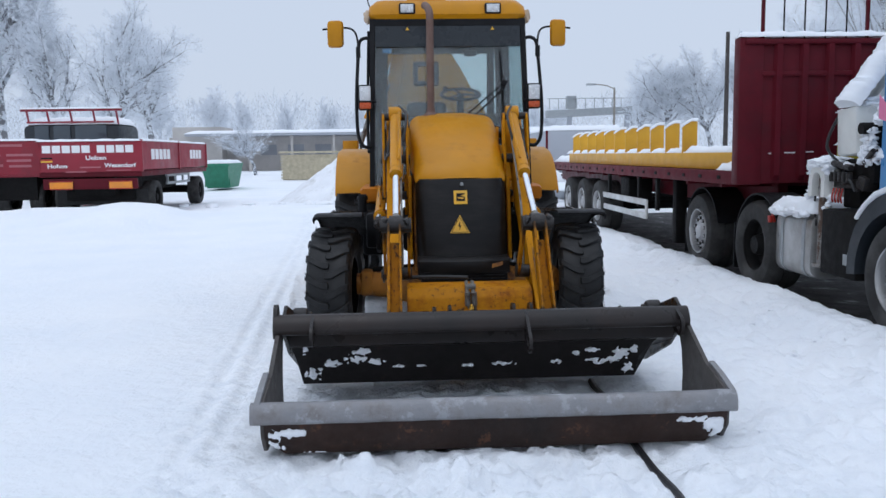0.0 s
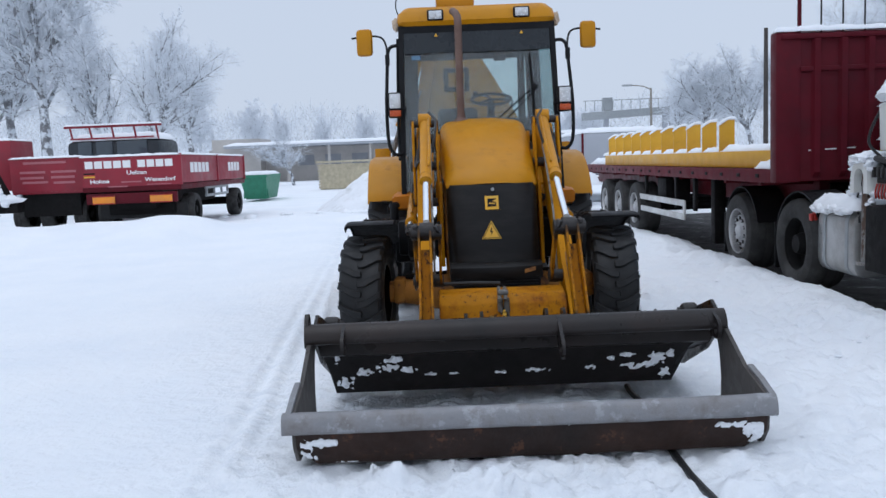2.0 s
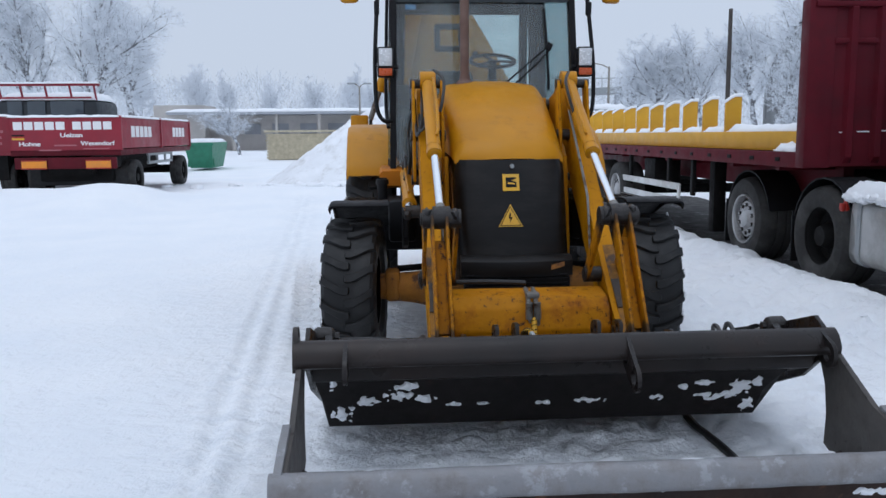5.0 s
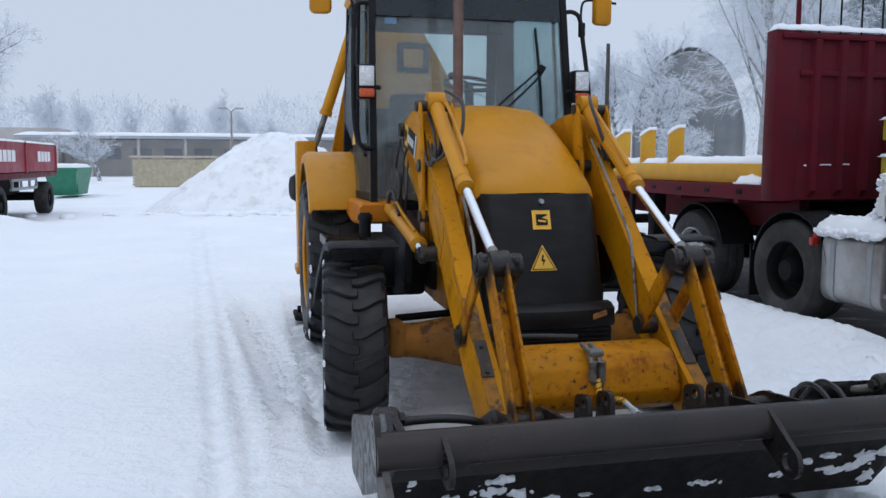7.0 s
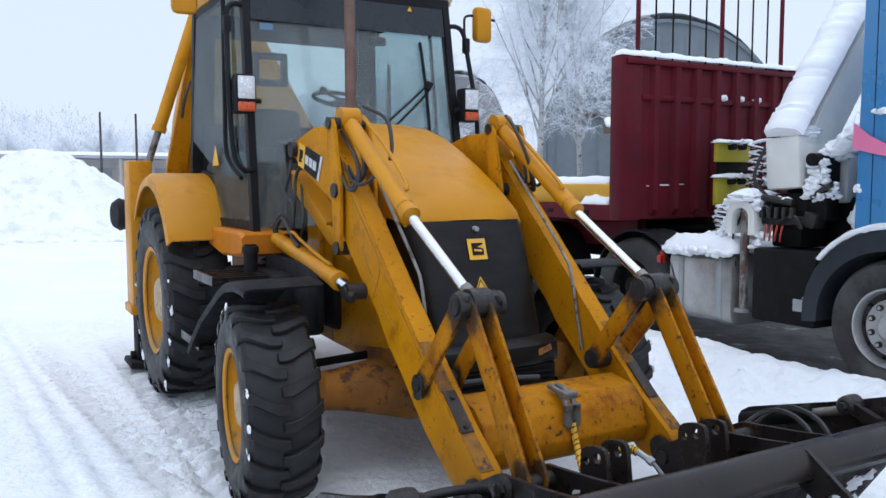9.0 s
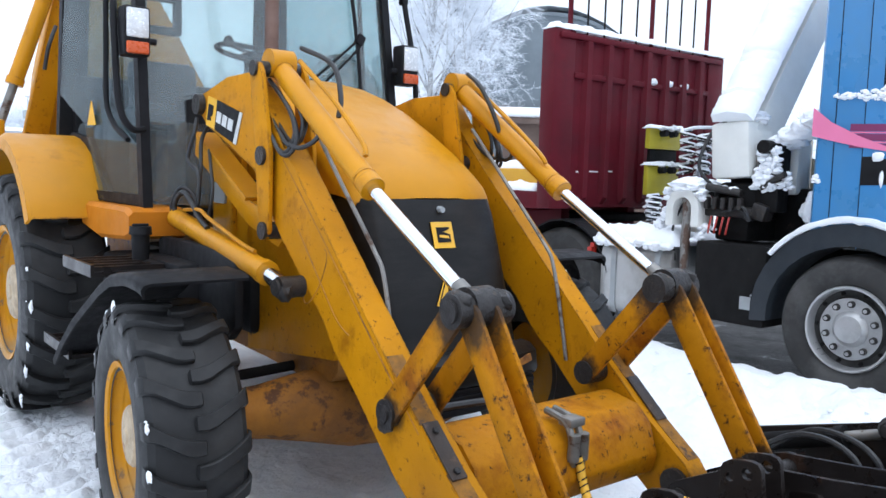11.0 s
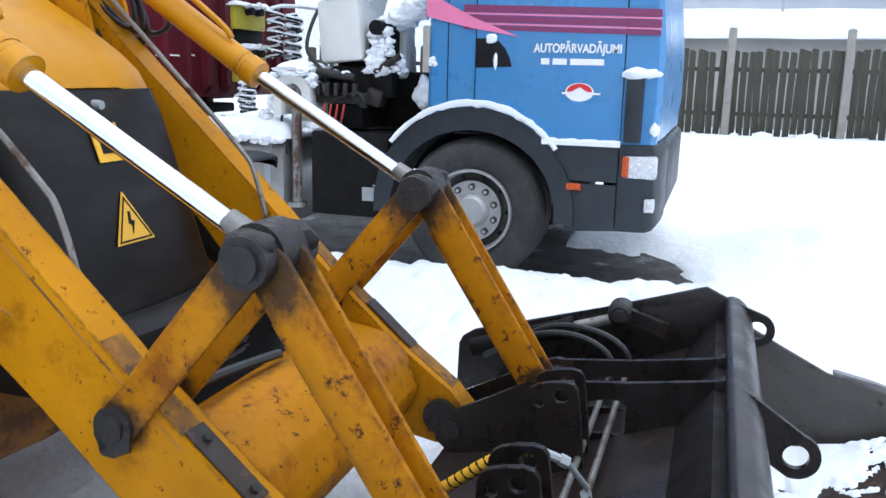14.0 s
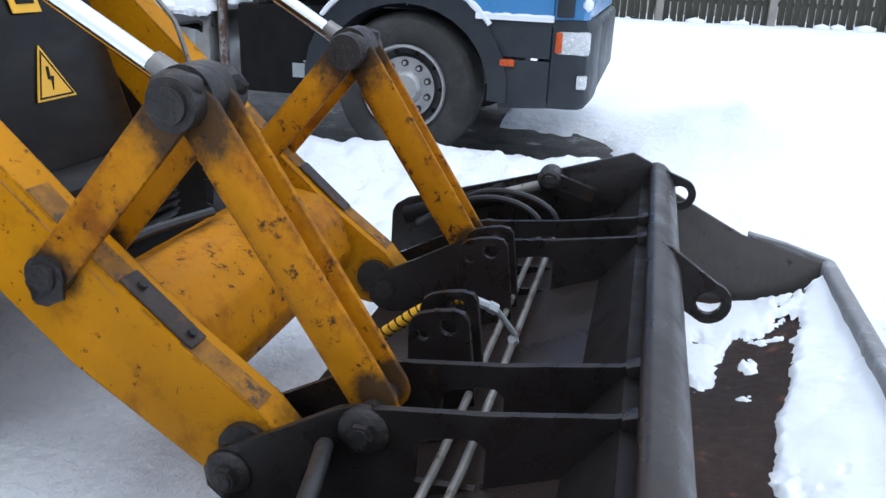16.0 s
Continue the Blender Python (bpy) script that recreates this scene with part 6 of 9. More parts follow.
for s in (-1, 1):
    bm = mesh()
    prism(bm, END, "x", s * 1.1, s * 1.12, 0.003)
    part("end_plate", bm, STEEL, bucket, "black steel end plate")
    bm = mesh()
    cyl(bm, (s * 1.055, -0.03, 0.325), (s * 1.055, -0.4, 0.45), 0.036, seg=16)
    cyl(bm, (s * 1.055, -0.38, 0.443), (s * 1.055, -0.415, 0.455), 0.042, seg=16)
    clamc = part("clam_cylinder", bm, CHASSIS, bucket, "black clam cylinder beside the end plate")
    bm = mesh()
    cyl(bm, (s * 1.055, -0.41, 0.453), (s * 1.055, -0.54, 0.497), 0.02, seg=12)
    part("rod", bm, PIPE, clamc, "grey piston rod")
    bm = mesh()
    lathe(bm, [(0, -0.03), (0.03, -0.03), (0.042, -0.02), (0.046, 0), (0.046, 0.05), (0.036, 0.062), (0, 0.062)], (s * 1.05, -0.575, 0.525), (s, 0, 0), 18)
    cyl(bm, (s * 1.02, -0.575, 0.525), (s * 1.0, -0.575, 0.525), 0.022, seg=6)
    part("pin", bm, GREASE, bucket, "greasy clam pivot pin")
    bm = mesh()
    strut(bm, (s * 1.05, -0.58, 0.53), (s * 1.03, -0.74, 0.485), 0.03, 0.05)
    part("clam_lever", bm, STEEL, bucket, "black lever from the pin to the blade")
    bm = mesh()
    if s > 0:
        tube(bm, [(0.97, -0.1, 0.33), (0.88, -0.3, 0.46), (0.84, -0.45, 0.49), (0.82, -0.56, 0.45), (0.82, -0.6, 0.36)], 0.011, 8)
        tube(bm, [(1.0, -0.14, 0.34), (0.93, -0.34, 0.48), (0.89, -0.5, 0.5), (0.86, -0.61, 0.46), (0.86, -0.65, 0.37)], 0.011, 8)
    else:
        tube(bm, [(-1.04, -0.54, 0.49), (-0.95, -0.46, 0.475), (-0.8, -0.42, 0.46), (-0.66, -0.38, 0.42), (-0.63, -0.36, 0.34)], 0.017, 10)
    parts_of("hose", bm, HOSE, bucket, "black bent hose on the bucket")
for y, z in ((-0.57, 0.352), (-0.625, 0.368)):
    bm = mesh()
    tube(bm, [(-0.85, y + 0.1, z - 0.12), (-0.78, y + 0.03, z - 0.06), (-0.66, y + 0.005, z), (-0.4, y, z), (0.9, y, z)], 0.0095, 9)
    part("pipe", bm, PIPE, bucket, "thin steel pipe along the bucket back")
bm = mesh()
cyl(bm, (-0.1, -0.53, 0.508), (-0.085, -0.57, 0.49), 0.012, seg=8)
cyl(bm, (-0.085, -0.57, 0.49), (-0.08, -0.59, 0.48), 0.015, seg=6)
cyl(bm, (-0.08, -0.59, 0.48), (-0.03, -0.63, 0.4), 0.008, seg=8)
cyl(bm, (-0.03, -0.625, 0.385), (-0.015, -0.63, 0.372), 0.013, seg=6)
part("fitting", bm, GALV, bucket, "bright steel hose fitting")
for s in (-1, 1):
    for y, z in ((-0.155, 0.285), (-0.44, 0.437)):
        bm = mesh()
        cyl(bm, (s * 0.62, y, z), (s * 0.39, y, z), 0.03)
        lathe(bm, [(0, 0.034), (0.018, 0.034), (0.02, 0.018), (0.026, 0.018), (0.04, 0.016), (0.05, 0.006), (0.05, -0.01)], (s * 0.612, y, z), (s, 0, 0), 18)
        cyl(bm, (s * 0.63, y, z), (s * 0.643, y, z), 0.026, seg=6)
        part("pin", bm, GREASE, bucket, "greasy pivot pin with washer and nut")
# lifting eyes on the beam: a plate with a round hole near its tip
for x, hy, hz in ((-0.95, -1.05, 0.5), (0.23, -1.1, 0.447), (1.08, -1.035, 0.51)):
    bm = mesh()
    outline = [(hy + 0.058 * math.cos(radians(a)), hz + 0.058 * math.sin(radians(a))) for a in range(105, 300, 15)] + [(-0.955, 0.47), (-0.95, 0.55), (-0.965, 0.6), (-0.99, 0.588)]
    holed_plate(bm, outline, [(hy, hz, 0.031)], x - 0.009, x + 0.009, 24)
    part("lifting_eye", bm, STEEL, bucket, "black lifting eye plate welded to the beam")
# ear with a hole above the beam end
bm = mesh()
holed_plate(bm, [(-1.0, 0.48), (-0.985, 0.57), (-0.95, 0.635), (-0.925, 0.655), (-0.89, 0.65), (-0.87, 0.62), (-0.84, 0.5), (-0.93, 0.46)], [(-0.915, 0.622, 0.014)], -1.168, -1.146)
part("ear", bm, STEEL, bucket, "upright steel ear with a hole at the beam end")
# clam
bm = mesh()
section = [(-1.615, 0.25), (-1.585, 0.1), (-1.55, 0.03), (-1.42, 0.01), (-1.2, 0.01), (-1.08, 0.03)]
inner = [(-1.08, 0.05), (-1.2, 0.05), (-1.35, 0.09), (-1.5, 0.17), (-1.55, 0.205), (-1.59, 0.25)]
pts = section + inner
n = 24
rings = []
for i in range(n + 1):
    x = -1.13 + 2.26 * i / n
    lift = 0.08 * max(0.0, (abs(x) - 0.98) / 0.15) ** 2
    rings.append([(x, y, max(z, 0.01 + lift + 0.3 * (z - 0.01)) + 0.004 * noise.noise((x * 3, y * 9, z * 9))) for y, z in pts])
shape_ring(bm, rings)
clam = part("clam", bm, RUST, loader, "rusty open clam of the bucket resting on the snow")
bm = mesh()
rings = []
for i in range(31):
    x = -1.19 + 2.36 * i / 30
    wob = 0.006 * noise.noise((x * 5, 0, 1))
    ring = []
    for k in range(14):
        a = 2 * math.pi * k / 14
        c, d = math.cos(a), math.sin(a)
        ring.append((x, -1.597 + 0.034 * math.copysign(abs(c) ** 0.7, c) + 0.3 * wob + 0.012 * d, 0.25 + wob + 0.05 * math.copysign(abs(d) ** 0.75, d)))
    rings.append(ring)
shape_ring(bm, rings)
part("edge", bm, EDGE, clam, "worn bare grey steel edge of the clam", 60)
for s in (-1, 1):
    bm = mesh()
    prism(bm, [(-1.585, 0.29), (-1.44, 0.325), (-1.28, 0.36), (-0.98, 0.52), (-0.88, 0.52), (-0.86, 0.47), (-0.93, 0.35), (-0.955, 0.22), (-0.94, 0.08), (-1.08, 0.03), (-1.5, 0.03), (-1.57, 0.12)], "x", s * 1.13, s * 1.152, 0.004)
    part("side_plate", bm, PLATE, clam, "dark steel side plate of the clam")
    bm = mesh()
    prism(bm, [(-1.6, 0.3), (-1.44, 0.345), (-1.3, 0.375), (-1.3, 0.355), (-1.44, 0.325), (-1.59, 0.28)], "x", s * 1.145, s * 1.175, 0.004)
    part("side_edge", bm, EDGE, clam, "worn bare steel side cutter")
def clam_floor(y):
    for (ya, za), (yb, zb) in zip(inner, inner[1:]):
        if yb <= y <= ya:
            return za + (zb - za) * (y - ya) / (yb - ya)
    return 0.05 if y > -1.1 else 0.25


def snow_patch(b, x0, x1, y0, y1, base, amount, thick, step, seed):
    """Ragged patches of snow lying on a surface: only where the noise rises above the threshold."""
    nx, ny = int((x1 - x0) / step), int((y1 - y0) / step)
    vs, top = {}, {}
    for i in range(nx + 1):
        for j in range(ny + 1):
            x, y = x0 + i * step, y0 + j * step
            k = 0.6 * noise.noise((x * 2.2 + seed, y * 3.5, seed)) + 0.5 * noise.noise((x * 7, y * 10 + seed, 3)) + 0.32 * noise.noise((x * 24, y * 30, seed + 3)) + 0.22 * noise.noise((x * 60, y * 70, seed)) + amount(x, y)
            k = -1 if i in (0, nx) or j in (0, ny) else k
            top[i, j] = k
            vs[i, j] = (x, y, base(x, y) + (thick * min(1, k * 3) * (1 + 0.5 * noise.noise((x * 9, y * 9, seed)) + 0.12 * noise.noise((x * 30, y * 30, seed))) if k > 0 else max(-0.02, k * 3 * thick)))
    made = {}
    for i in range(nx):
        for j in range(ny):
            cell = ((i, j), (i + 1, j), (i + 1, j + 1), (i, j + 1))
            if max(top[c] for c in cell) > 0:
                for c in cell:
                    if c not in made:
                        made[c] = b.verts.new(vs[c])
                b.faces.new([made[c] for c in cell])


bm = mesh()
rs = random.Random(8)


def bare_strip(x, y):
    """How thick the snow lies beside the strip scraped bare across the clam."""
    d = y + 1.165 + 0.235 * max(0.0, x)
    return -0.45 + 1.0 * smooth(-0.085, -0.145, d) + 0.75 * smooth(0.085, 0.14, d) * smooth(0.3, 0.6, x) + 0.5 * smooth(-0.5, -1.0, x) + 0.9 * smooth(0.8, 1.0, x)


snow_patch(bm, -1.1, 1.1, -1.585, -1.08, lambda x, y: max(clam_floor(y) + 0.002 + 0.03 * smooth(0.8, 1.1, x), 0.282 - 2.6 * max(0.0, y + 1.58)), bare_strip, 0.02, 0.0075, 2.0)
part("snow", bm, SNOW, clam, "patches of snow left in the clam", 70)


def blade_y(z):
    for (ya, za), (yb, zb) in zip(prof, prof[1:]):
        if zb <= z <= za:
            return ya + (yb - ya) * (z - za) / (zb - za)
    return -0.7


def crust(b, spots, x0, x1, z0, z1, face, step, thick, seed, inside):
    """Ragged snow frozen to a leaning face: kept only where a spot or the noise carries it."""
    made, seen = {}, {}

    def at(i, j):
        if (i, j) not in seen:
            x, z = x0 + i * step, z0 + j * step
            k = max(1 - ((x - cx) / w) ** 2 - ((z - cz) / h) ** 2 for cx, cz, w, h in spots)
            k += 1.2 * noise.noise((x * 15, z * 24, seed)) + 1.3 * noise.noise((x * 42, z * 48, seed + 5)) - 0.42
            seen[i, j] = (x, z, k if inside(x, z) else -1)
        return seen[i, j]

    for i in range(int((x1 - x0) / step)):
        for j in range(int((z1 - z0) / step)):
            cell = ((i, j), (i + 1, j), (i + 1, j + 1), (i, j + 1))
            if max(at(*c)[2] for c in cell) > 0:
                for c in cell:
                    if c not in made:
                        x, z, k = at(*c)
                        made[c] = b.verts.new((x, face(z) - (thick * min(1, k * 2) if k > 0 else max(-0.02, k * 2 * thick)), z))
                b.faces.new([made[c] for c in cell])


bm = mesh()
crust(bm, ((-0.98, 0.2, 0.05, 0.05), (-0.87, 0.27, 0.06, 0.03), (-0.74, 0.29, 0.07, 0.04), (-0.62, 0.275, 0.055, 0.028), (-0.7, 0.34, 0.06, 0.03), (-0.47, 0.24, 0.06, 0.012), (-0.35, 0.24, 0.05, 0.01), (-0.06, 0.235, 0.05, 0.011), (0.12, 0.24, 0.09, 0.018),
           (0.47, 0.235, 0.06, 0.02), (0.66, 0.24, 0.08, 0.022), (0.77, 0.255, 0.07, 0.03), (0.83, 0.29, 0.06, 0.045), (0.64, 0.32, 0.05, 0.025), (0.55, 0.3, 0.03, 0.015), (0.9, 0.31, 0.03, 0.04), (-1.02, 0.36, 0.025, 0.04), (0.88, 0.19, 0.04, 0.05)),
      -1.08, 1.0, 0.14, 0.4, blade_y, 0.0075, 0.018, 3, lambda x, z: x < 0.92 + 0.4 * max(0, z - 0.28) and z > 0.145)
part("snow", bm, SNOW, bucket, "clods of snow frozen to the blade", 70)


def clam_front(z):
    return -1.55 - 0.035 * min(1, max(0, (z - 0.03) / 0.07)) - 0.03 * max(0, (z - 0.1) / 0.15)


bm = mesh()
crust(bm, ((-1.1, 0.1, 0.06, 0.1), (-1.0, 0.15, 0.07, 0.03), (1.08, 0.12, 0.09, 0.06), (0.98, 0.16, 0.1, 0.02), (0.2, 0.19, 0.03, 0.01), (-0.9, 0.03, 0.06, 0.02), (-0.6, 0.02, 0.1, 0.015)), -1.125, 1.125, 0.03, 0.2, clam_front, 0.0085, 0.012, 9, lambda x, z: z > 0.035 + 0.08 * max(0.0, (abs(x) - 0.98) / 0.15) ** 2 and abs(x) < 1.115)
part("snow", bm, SNOW, clam, "snow smeared on the clam front", 70)


# ---- lorry with loading crane ----
SX = 3.14
lorry = thing("lorry", (SX + 1.25, 1.5, 0), "blue lorry tractor with a snow-covered loading crane", "truck")


def road_wheel(parent, centre, R, W, cover, name="wheel"):
    """A lorry wheel with its outer face towards -x."""
    bm = mesh()
    lathe(bm, [(0, -0.05), (0.03, -0.05), (0.085, -0.045), (0.1, -0.03), (0.115, -0.012), (0.195, -0.012), (0.205, 0.03), (0.245, 0.02), (0.252, -0.04), (0.258, -0.058), (0.268, -0.062), (0.274, -0.05), (0.274, W - 0.03), (0, W - 0.03)] if cover else
          [(0, -0.03), (0.09, -0.03), (0.11, 0.02), (0.13, 0.1), (0.2, 0.13), (0.245, 0.1), (0.255, 0.0), (0.27, -0.02), (0.27, W - 0.03), (0, W - 0.03)], (0, 0, 0), (1, 0, 0), 36)
    wheel = part(name, bm, ALLOY if cover else CHASSIS, parent, "dull silver lorry wheel with bolts" if cover else "dark dished lorry wheel")
    bm = mesh()
    lathe(bm, [(0.265, -0.03), (0.3, -0.055), (0.36, -0.065), (R * 0.92, -0.05), (R * 0.975, -0.015), (R, 0.03), (R, W * 0.3), (R - 0.012, W * 0.31), (R - 0.012, W * 0.36), (R, W * 0.37),
               (R, W * 0.63), (R - 0.012, W * 0.64), (R - 0.012, W * 0.69), (R, W * 0.7), (R, W - 0.06), (R * 0.97, W - 0.02), (0.27, W - 0.02)], (0, 0, 0), (1, 0, 0), 60)
    part("tyre", bm, TYRE_GREY, wheel, "dusty dark lorry tyre")
    if cover:
        # thin ring over the dish, darker than the rim round it
        bm = mesh()
        lathe(bm, [(0.196, -0.0145), (0.207, 0.027), (0.246, 0.017), (0.2515, -0.03)], (0, 0, 0), (1, 0, 0), 40)
        part("dished_ring", bm, TYRE_GREY, wheel, "darker dished ring inside the rim")
        for nm, r0, r1, x0, material in (("bolt", 0.021, 0.024, -0.034, GREASE), ("nut_cap", 0.012, 0.014, -0.04, ALLOY)):
            bm = mesh()
            for k in range(10):
                a = 2 * math.pi * (k + 0.5) / 10
                y, z = 0.157 * math.cos(a), 0.157 * math.sin(a)
                cyl(bm, (x0, y, z), (0.0, y, z), r0, r1, seg=10)
            parts_of(nm, bm, material, wheel, "dark wheel nut" if nm == "bolt" else "worn bright nut end")
        # solid dark discs: the darkness of the openings is their colour
        bm = mesh()
        for k in range(10):
            a = 2 * math.pi * k / 10
            y, z = 0.227 * math.cos(a), 0.227 * math.sin(a)
            cyl(bm, (0.008, y, z), (0.03, y, z), 0.013, seg=8)
        parts_of("vent_hole", bm, CHASSIS, wheel, "dark disc standing for a vent hole in the rim")
    wheel.matrix_basis = Matrix.Translation(centre)
    return wheel


WR = 0.465
w1 = road_wheel(lorry, (SX + 0.05, 0.61, WR + 0.02), WR, 0.32, True, "front_wheel")
road_wheel(lorry, (SX + 0.03, 3.09, WR + 0.02), WR, 0.32, False, "rear_wheel")
road_wheel(lorry, (SX + 0.03, 4.66, WR + 0.02), WR, 0.32, True, "rear_wheel")
far = Matrix.Translation((2 * SX + 2.5, 0, 0)) @ MIRROR
again(w1, far, lorry)

# cab shell, outline in yz pulled across
bm = mesh()
cab_side = [(-0.51, 0.96), (-0.53, 1.2), (-0.525, 1.55), (-0.49, 1.9), (-0.33, 2.75), (-0.2, 2.95), (0.9, 2.98), (0.92, 1.0), (0.78, 1.12), (0.45, 1.12), (0.3, 1.04), (0.14, 0.95)]
rings = []
for x, inset in ((SX, 0.03), (SX + 0.04, 0.0), (SX + 2.46, 0.0), (SX + 2.5, 0.03)):
    cyy = 0.2
    rings.append([(x, y + inset * (1 if y < cyy else -1), z - (inset if z > 2.5 else 0)) for y, z in cab_side])
shape_ring(bm, rings)
cab = part("cab", bm, BLUE, lorry, "blue lorry cab", 30)


def side_plate(pts, out, thick=0.004):
    b = mesh()
    prism(b, pts, "x", SX - out - thick, SX - out)
    return b


def seam(pts, r=0.004):
    b = mesh()
    tube(b, [(SX - 0.001, y, z) for y, z in pts], r, 5, 1)
    return b


door = part("door", side_plate([(0.595, 0.99), (0.595, 2.85), (-0.12, 2.85), (-0.3, 1.95), (-0.305, 0.965), (0.17, 0.965), (0.3, 1.06), (0.45, 1.14), (0.58, 1.14)], 0.002, 0.006), BLUE, lorry, "blue cab door")
part("door_seam", seam([(0.6, 1.14), (0.6, 2.86)]), CHASSIS, door)
part("door_seam", seam([(-0.305, 0.965), (-0.305, 1.95), (-0.12, 2.86)]), CHASSIS, door)
part("panel_seam", seam([(0.78, 1.13), (0.78, 2.9)], 0.003), CHASSIS, cab)
ob = part("side_window", side_plate([(0.5, 1.97), (0.5, 2.7), (-0.05, 2.7), (-0.22, 2.05), (-0.1, 1.97)], 0.009, 0.004), CABGLASS, lorry, "dark cab side window")
b = mesh()
prism(b, [(0.6, 1.385), (0.595, 1.56), (0.5, 1.562), (0.455, 1.545), (0.415, 1.505), (0.385, 1.45), (0.37, 1.395)], "x", SX - 0.012, SX - 0.006, 0.002)
part("door_handle", b, BLACK, door, "black recessed door handle")
snow_l = mesh()
lump(snow_l, (SX - 0.02, 0.5, 1.56), (0.02, 0.035, 0.03), 1)
lump(snow_l, (SX - 0.018, 0.47, 1.43), (0.012, 0.012, 0.05), 5)
part("snow", snow_l, SNOW, door, "bits of snow on the door handle")
# stripes and lettering
for z0, z1, m_ in ((1.605, 1.632, MAGENTA), (1.636, 1.646, PINK), (1.65, 1.69, MAGENTA), (1.694, 1.704, PINK), (1.708, 1.75, MAGENTA)):
    b = mesh()
    prism(b, [(0.68, z0 + 0.01), (0.68, z1 + 0.01), (-0.495, z1 - 0.02), (-0.5, z0 - 0.02)], "x", SX - 0.0115, SX - 0.0085)
    part("stripe", b, m_, cab, "thin pink and magenta stripe")
b = mesh()
prism(b, [(0.92, 1.69), (0.92, 1.87), (0.8, 1.775), (0.62, 1.685), (0.33, 1.572), (0.62, 1.62), (0.8, 1.66)], "x", SX - 0.014, SX - 0.0117)
part("swoosh", b, PINK, cab, "pink painted swoosh")
TURN_SIDE = Matrix(((0, 0, -1, 0), (-1, 0, 0, 0), (0, 1, 0, 0), (0, 0, 0, 1)))
word("lettering", "AUTOPĀRVADĀJUMI", 0.052, 0.52, Matrix.Translation((SX - 0.012, -0.025, 1.505)) @ TURN_SIDE, WHITE, door, "white lettering on the door")
b = mesh()
for k, w in enumerate((0.05, 0.085, 0.2)):
    y0 = (0.19, 0.12, 0.015)[k]
    box(b, (SX - 0.01, y0 - w / 2, 1.43), (0.003, w, 0.036))
parts_of("number_bar", b, WHITE, door, "plain white bar")
b = mesh()
prism(b, [(-0.05 + 0.085 * math.cos(a * math.pi / 12), 1.255 + 0.055 * math.sin(a * math.pi / 12)) for a in range(24)], "x", SX - 0.011, SX - 0.0085)
part("logo", b, WHITE, door, "small oval white and red emblem")
b = mesh()
prism(b, [(-0.05 + 0.075 * math.cos(a * math.pi / 12), 1.257 + 0.048 * math.sin(a * math.pi / 12)) for a in range(0, 13)] + [(-0.1, 1.257), (-0.05, 1.285), (0.0, 1.257)], "x", SX - 0.0135, SX - 0.0112)
part("logo_mark", b, LOGO_RED, door)
b = mesh()
box(b, (SX - 0.0125, -0.06, 1.247), (0.002, 0.23, 0.012))
part("logo_bar", b, WHITE, door)
# front corner: deflector, bumper, headlight, lower panels
b = mesh()
box(b, (SX - 0.01, -0.375, 1.16), (0.06, 0.1, 0.38), bev=0.012)
part("wind_deflector", b, DKGREY, lorry, "dark grey corner deflector")
b = mesh()
rings = []
for x, y in ((SX + 0.6, -0.555), (SX + 0.3, -0.555), (SX + 0.1, -0.545), (SX + 0.02, -0.515), (SX, -0.45), (SX - 0.005, -0.31)):
    rings.append([(x, y, 0.47), (x, y, 0.9), (x, y + 0.02, 0.955), (x + 0.12, y + 0.1, 0.955), (x + 0.12, y + 0.1, 0.43), (x + 0.02, y + 0.03, 0.43)])
shape_ring(b, rings)
box(b, (SX + 1.55, -0.43, 0.69), (1.95, 0.24, 0.5), bev=0.04)
part("bumper", b, DKGREY, lorry, "dark grey front bumper corner", 50)
b = mesh()
box(b, (SX + 0.05, -0.43, 0.825), (0.12, 0.2, 0.14), bev=0.02)
hl = part("headlight", b, LENS, lorry, "clear headlight with an orange section")
b = mesh()
box(b, (SX + 0.045, -0.348, 0.825), (0.122, 0.045, 0.125), bev=0.012)
part("indicator", b, LAMP_ORANGE, hl, "orange indicator")
b = mesh()
box(b, (SX + 0.02, -0.5, 0.6), (0.08, 0.06, 0.08), bev=0.01)
part("fog_lamp", b, LENS, lorry)
b = mesh()
prism(b, [(-0.3, 0.43), (-0.3, 0.71), (0.03, 0.71), (0.0, 0.41)], "x", SX - 0.004, SX + 0.03, 0.006)
prism(b, [(-0.3, 0.725), (-0.3, 0.945), (0.15, 0.945), (0.06, 0.8), (0.035, 0.725)], "x", SX - 0.004, SX + 0.03, 0.006)
parts_of("step_panel", b, DKGREY, lorry, "dark grey step panel below the door")
b = mesh()
box(b, (SX - 0.01, -0.045, 0.69), (0.025, 0.09, 0.042), bev=0.006)
part("marker_lamp", b, LAMP_ORANGE, lorry, "orange side marker lamp")
# wheel arch
b = mesh()
rings = []
for k in range(17):
    a = math.radians(-5 + 190 * k / 16)
    rings.append([(x, 0.61 - r * math.cos(a) * 1.08, 0.5 + r * math.sin(a) * (1.05 if r > 0.6 else 1.0)) for x, r in ((SX - 0.02, 0.505), (SX - 0.02, 0.615), (SX + 0.3, 0.615), (SX + 0.3, 0.505))])
shape_ring(b, rings)
arch = part("wheel_arch", b, DKGREY, lorry, "dark grey wheel arch", 50)
b = mesh()
rings = []
